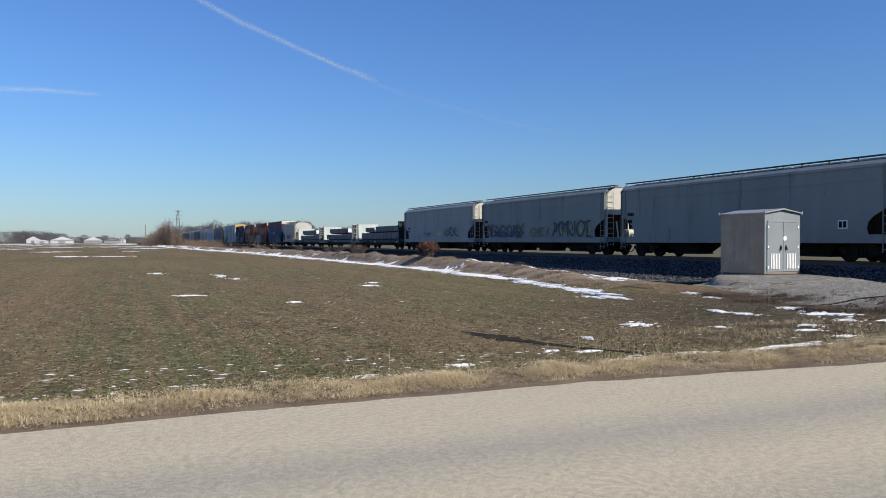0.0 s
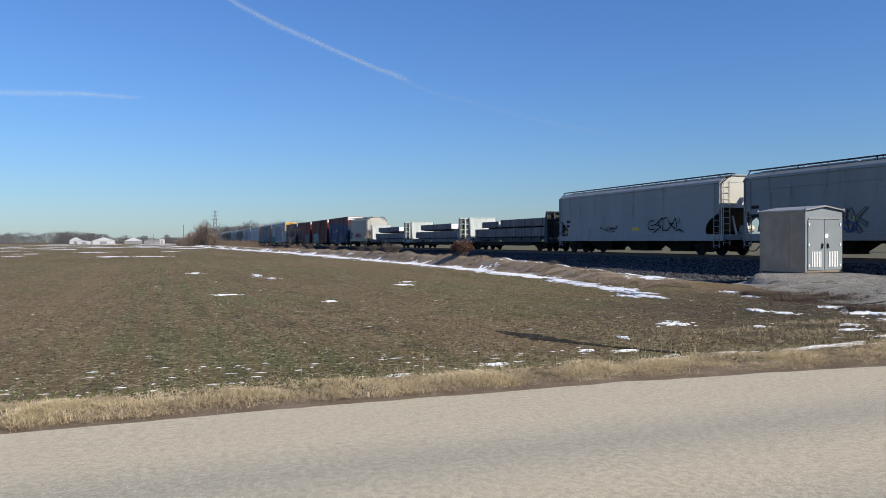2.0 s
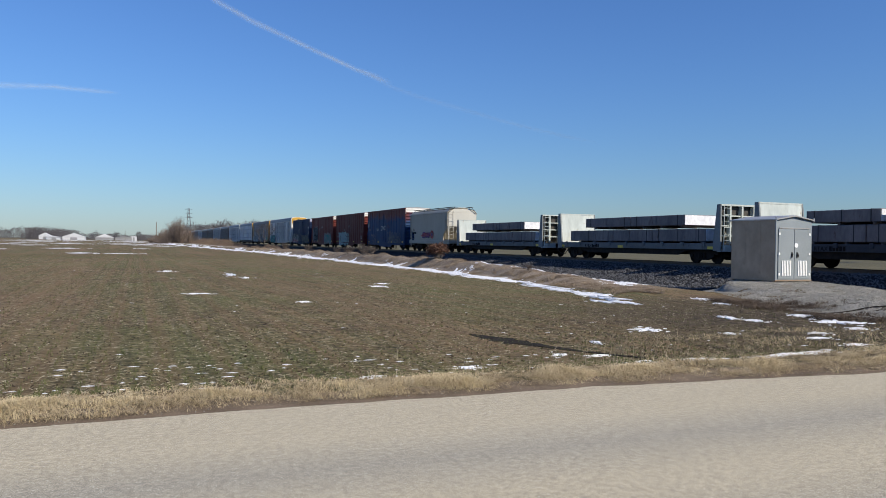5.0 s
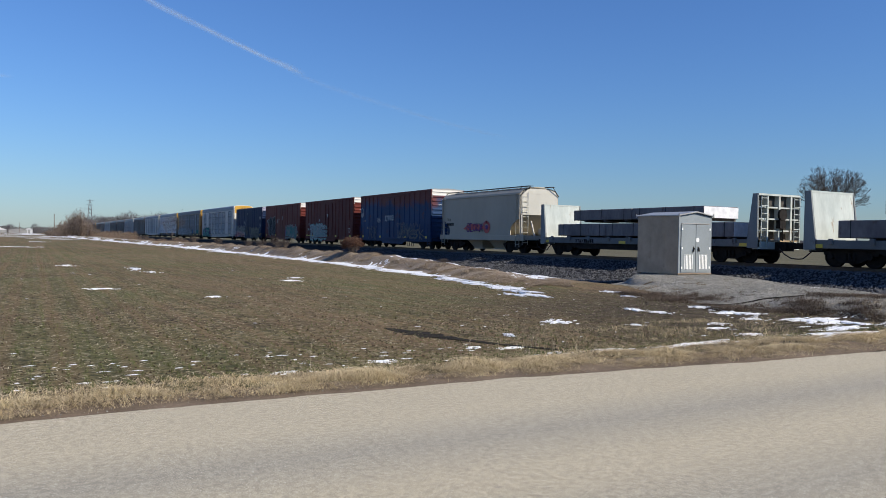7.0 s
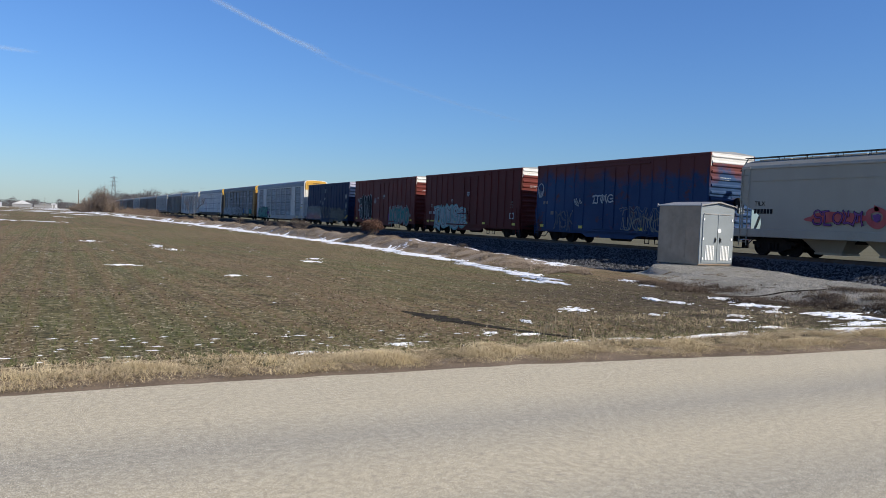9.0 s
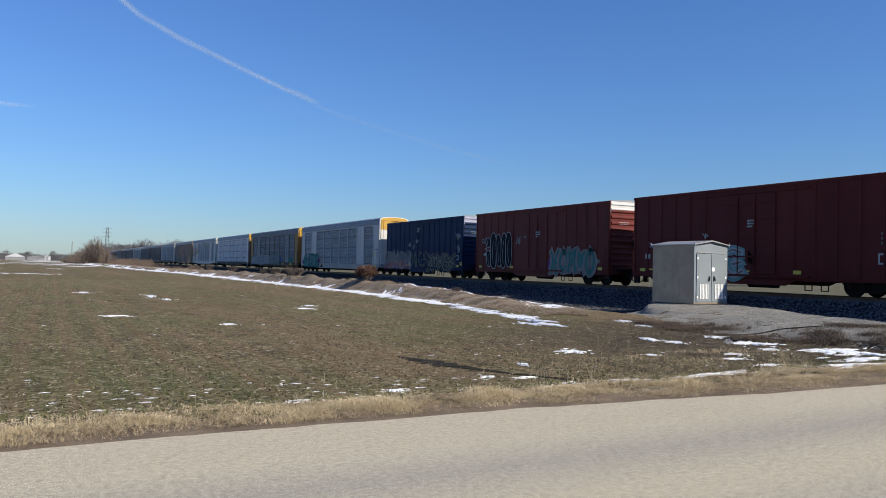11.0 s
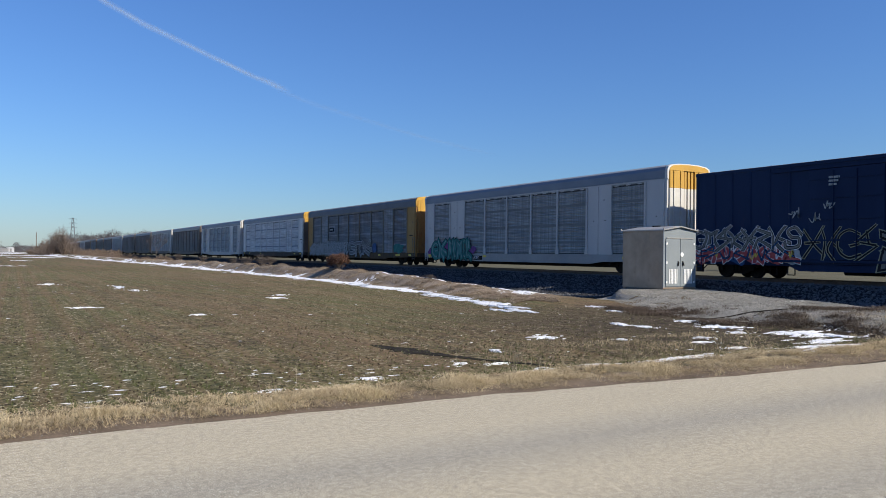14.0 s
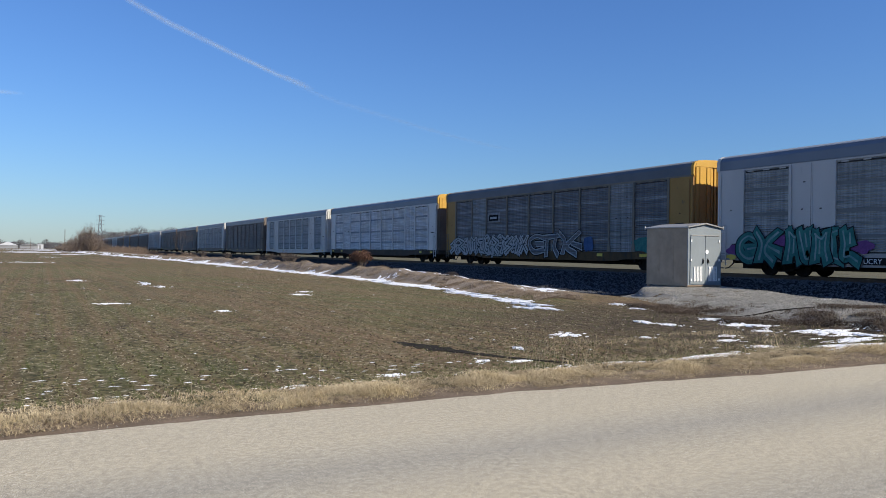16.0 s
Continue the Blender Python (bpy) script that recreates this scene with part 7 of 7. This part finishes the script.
def stem_mass(name, clumps, seed, material, label):
    """Many-stemmed leafless brush: stems that fan up from each root, with fine twigs along them."""
    r = np.random.default_rng(seed)
    verts, faces = [], []

    def sliver(p, q, w):
        a = r.uniform(0, np.pi)
        side = np.array([np.cos(a), np.sin(a), 0.1]) * w
        o = len(verts)
        verts.extend([tuple(p - side), tuple(p + side), tuple(q + side * 0.3), tuple(q - side * 0.3)])
        faces.append((o, o + 1, o + 2, o + 3))

    for x, y, z, w, h in clumps:
        root = np.array([x, y, z])
        for k in range(16):
            out = r.normal(0, 0.30, 2)
            tip = root + np.array([out[0] * w, out[1] * w, h * r.uniform(0.55, 1.0) * (1 - 0.35 * np.hypot(*out))])
            mid = root + (tip - root) * 0.5 + np.array([0, 0, h * 0.06])
            sliver(root, mid, 0.10)
            sliver(mid, tip, 0.06)
            for n in range(62):
                t = r.uniform(0.12, 1.0)
                p = root + (mid - root) * t * 2 if t < 0.5 else mid + (tip - mid) * (t - 0.5) * 2
                d = np.array([r.normal(0, 0.55), r.normal(0, 0.55), r.uniform(0.25, 1.0)])
                sliver(p, p + d * h * r.uniform(0.08, 0.20), 0.026)
    return tagged(raw(name, verts, faces, material), label, "brush", kind="stuff")


rng = random.Random(77)
cl = []
for i in range(30):                                # the big thicket that hides the far end of the train
    u = rng.uniform(0, 1)
    cl.append((8.0 + 13 * u, rng.uniform(285, 330), -0.3, rng.uniform(4.0, 7.5), (2.8 + 7.2 * math.sin(math.pi * min(1.0, 0.10 + u * 0.80)) ** 1.5) * rng.uniform(0.55, 1.12)))
for i in range(8):                                 # its low skirt
    cl.append((rng.uniform(4.0, 9.0), rng.uniform(300, 345), -0.3, rng.uniform(2.5, 4.5), rng.uniform(1.2, 3.0)))
stem_mass("thicket", cl, 1, "thicket_twig", "tall leafless thicket beside the track")
cl = [(rng.uniform(18.0, 23.5), yy, -0.3, rng.uniform(2.0, 4.5), rng.uniform(1.3, 2.6)) for yy in np.linspace(195, 300, 60)]
cl += [(rng.uniform(19.0, 23.5), yy, -0.3, rng.uniform(1.2, 2.5), rng.uniform(0.7, 1.4)) for yy in np.linspace(120, 195, 24)]
thicket("bank_brush", cl, 2, "brush", "tan leafless brush along the bank", 0.022, 420)
cl = []
for i in range(440):                               # woods on the horizon
    az = rng.uniform(-16, 75)
    dist = rng.uniform(850, 1150) if az < 3 or az > 22 else rng.uniform(640, 800)
    hh = rng.uniform(12, 20) if az > 2 else rng.uniform(11, 19) + (8 if rng.random() < 0.05 else 0)
    if 3.5 < az < 13:
        hh = rng.uniform(19, 26)
    if -3.5 < az < 3:
        hh = rng.uniform(5, 11)
    if az > 24:
        hh *= 0.5
    cl.append((dist * math.sin(radians(az)), dist * math.cos(radians(az)), -1.0, rng.uniform(22, 44), hh * 0.8))
thicket("far_woods", cl, 3, "hazed_wood", "leafless woods on the horizon, grey-brown with haze in the colour", 0.11, 1250)
cl = [(rng.uniform(-60, 10), rng.uniform(700, 820), -0.5, rng.uniform(8, 16), rng.uniform(4, 9)) for i in range(16)]
thicket("farm_trees", cl, 4, "hazed_wood", "leafless trees round distant farm buildings", 0.10, 600)


# ---- distant farm, poles and pylon ----
def barn(x, y, w, d, eave, ridge, wall, roof, label):
    b = tagged(new("farm_building"), label, "building")
    b.location = (x, y, 0)
    box_part("wall", (-w / 2, w / 2, 0, d, 0, eave), wall, b)
    bm = bmesh.new()
    prism(bm, [(-w / 2 - 0.4, eave), (w / 2 + 0.4, eave), (0, ridge)], -0.5, d + 0.5)
    part("roof", bm, roof, b)
    box_part("door", (-w * 0.15, w * 0.15, -0.06, 0.0, 0, eave * 0.8), "barn_grey", b)
    return b


barn(-48.5, 700, 17, 14, 2.6, 5.6, "barn_white", "barn_white", "large white farm building with a gabled roof")
barn(-70.5, 705, 9, 10, 3.0, 5.6, "barn_white", "barn_white", "white farm building with a gabled roof")
barn(-63.5, 702, 11, 8, 2.0, 2.9, "barn_white", "barn_white", "long low white farm building")
barn(-25.2, 705, 14, 10, 2.4, 5.4, "barn_grey", "barn_white", "farm house with a white roof")
barn(-10, 700, 13, 8, 2.6, 3.6, "barn_grey", "barn_grey", "low grey farm shed")
barn(-2, 705, 5, 6, 3.4, 4.2, "barn_white", "barn_white", "small white farm building")


def pylon(x, y, h):
    t = tagged(new("lattice_pylon"), "grey steel lattice power pylon", "pylon")
    t.location = (x, y, 0)
    bm = bmesh.new()
    w0, w1, n = 3.2, 0.7, 9
    for k in range(n):
        a, b = k / n, (k + 1) / n
        wa, wb = w0 + (w1 - w0) * a, w0 + (w1 - w0) * b
        ca = [(sx * wa, sy * wa, a * h) for sx, sy in ((-1, -1), (1, -1), (1, 1), (-1, 1))]
        cb = [(sx * wb, sy * wb, b * h) for sx, sy in ((-1, -1), (1, -1), (1, 1), (-1, 1))]
        for i in range(4):
            rod(bm, ca[i], cb[i], 0.26, sides=4)
            rod(bm, ca[i], cb[(i + 1) % 4], 0.10, sides=4)
            rod(bm, ca[(i + 1) % 4], cb[i], 0.10, sides=4)
    part("tower", bm, "galv", t)
    for z in (0.72, 0.84, 0.96):
        bm = bmesh.new()
        for s in (-1, 1):
            rod(bm, (0, 0, z * h), (s * 4.2, 0, z * h), 0.16, 0.08, 4)
            rod(bm, (0, 0, z * h + 1.2), (s * 4.2, 0, z * h), 0.10, 0.08, 4)
        part("crossarm", bm, "galv", t)
    return t


pylon(55, 900, 37)


def utility_pole(x, y, h):
    p = tagged(new("utility_pole"), "weathered timber utility pole", "pole")
    p.location = (x, y, -0.1)
    bm = bmesh.new()
    rod(bm, (0, 0, 0), (0, 0, h), 0.16, 0.11, 8)
    part("pole_shaft", bm, "bark", p)
    box_part("insulator_bracket", (-0.12, 0.12, -0.16, 0.0, h - 0.5, h - 0.25), "bark", p)
    return p


utility_pole(7.6, 330, 8.6)
utility_pole(-8, 640, 8.0)


# ---- thin trails of vapour in the sky ----
def sky_point(az, el, dist=3800.0):
    az, el = radians(az), radians(el)
    return Vector((math.sin(az) * math.cos(el), math.cos(az) * math.cos(el), math.sin(el))) * dist


def vapour(name, points, material, label):
    """A long ribbon through (azimuth, elevation, half width in metres), facing the ground."""
    me = bpy.data.meshes.new(name)
    verts, faces, uvs = [], [], []
    P = [sky_point(a, e) for a, e, w in points]
    for i, (a, e, w) in enumerate(points):
        d = (P[min(i + 1, len(P) - 1)] - P[max(i - 1, 0)]).normalized()
        s = d.cross(P[i].normalized()).normalized()
        verts += [tuple(P[i] - s * w), tuple(P[i] + s * w)]
        uvs += [(0, i / (len(points) - 1)), (1, i / (len(points) - 1))]
    for i in range(len(points) - 1):
        faces.append((2 * i, 2 * i + 1, 2 * i + 3, 2 * i + 2))
    me.from_pydata(verts, [], faces)
    layer = me.uv_layers.new(name="UVMap")
    for loop in me.loops:
        layer.data[loop.index].uv = uvs[loop.vertex_index]
    me.materials.append(M[material])
    ob = new(name, me)
    return tagged(ob, label, "cloud", kind="structure")


M["trail"] = vapour_material(0.46, "contrail_vapour")
M["veil"] = vapour_material(0.12, "old_contrail")
M["cirrus"] = vapour_material(0.30, "thin_cirrus")
vapour("contrail", ((3.0, 18.39, 20.4), (5.11, 16.95, 18.6), (7.66, 15.79, 18.6), (10.08, 14.9, 17.7), (12.97, 13.78, 16.8), (15.48, 12.82, 16.8), (16.97, 12.33, 20.4), (18.24, 11.87, 14.9)), "trail", "bright white contrail breaking up in a blue sky")
vapour("faint_contrail", ((16.75, 12.08, 12.4), (20.17, 10.99, 17.4), (23.6, 10.09, 16.1), (27.03, 9.15, 16.1), (30.43, 8.34, 14.9), (33.78, 7.6, 12.4)), "veil", "faint old contrail in a blue sky")
vapour("cirrus_wisp", ((-12.37, 9.64, 16.1), (-9.41, 9.8, 18.6), (-7.53, 9.92, 17.4), (-5.25, 10.1, 16.1), (-3.21, 10.09, 13.6), (-1.09, 10.08, 11.2)), "cirrus", "thin wisp of high cirrus")

# ---- ties ----
bm = bmesh.new()
box(bm, -1.3, 1.3, -0.115, 0.115, -0.16, 0.0)
tie_mesh = mesh_of("tie", bm, "tie", 0.012)
track_bed = tagged(new("track_ties"), "row of weathered timber ties under the rails", "ties", kind="structure")
for k in range(150):
    shared("tie", tie_mesh, track_bed, (TRACK, 8.0 + k * 0.52, RAIL - 0.181))
bm = bmesh.new()
for k in range(700):
    y = 8.0 + (150 + k) * 0.52
    box(bm, TRACK - 1.3, TRACK + 1.3, y - 0.115, y + 0.115, RAIL - 0.341, RAIL - 0.181)
tagged(part("far_ties", bm, "tie", track_bed), kind="stuff")


# ---- what moves: the whole train, and every wheel on it ----
def motions():
    for car, y in TRAIN:
        walk(car, [(t, pose(TRACK, y - SPEED * t, RAIL)) for t in (0.0, 4.0, 8.0, 12.0, 16.0)])
    first = {}
    for car, y in TRAIN:
        for ob in car.children_recursive:
            if ob.name.startswith("wheelset"):
                key = round(ob.location.y, 2)
                if key not in first:
                    dy = ob.location.y
                    n = round(SECONDS * FPS)
                    walk(ob, [(k / FPS, pose(0, dy, 0.46, math.degrees(SPEED * k / FPS / 0.46))) for k in range(n + 1)])
                    first[key] = ob
                else:
                    src = first[key].animation_data
                    ob.rotation_mode = "QUATERNION"
                    ob.animation_data_create()
                    ob.animation_data.action = src.action
                    ob.animation_data.action_slot = src.action_slot


motions()
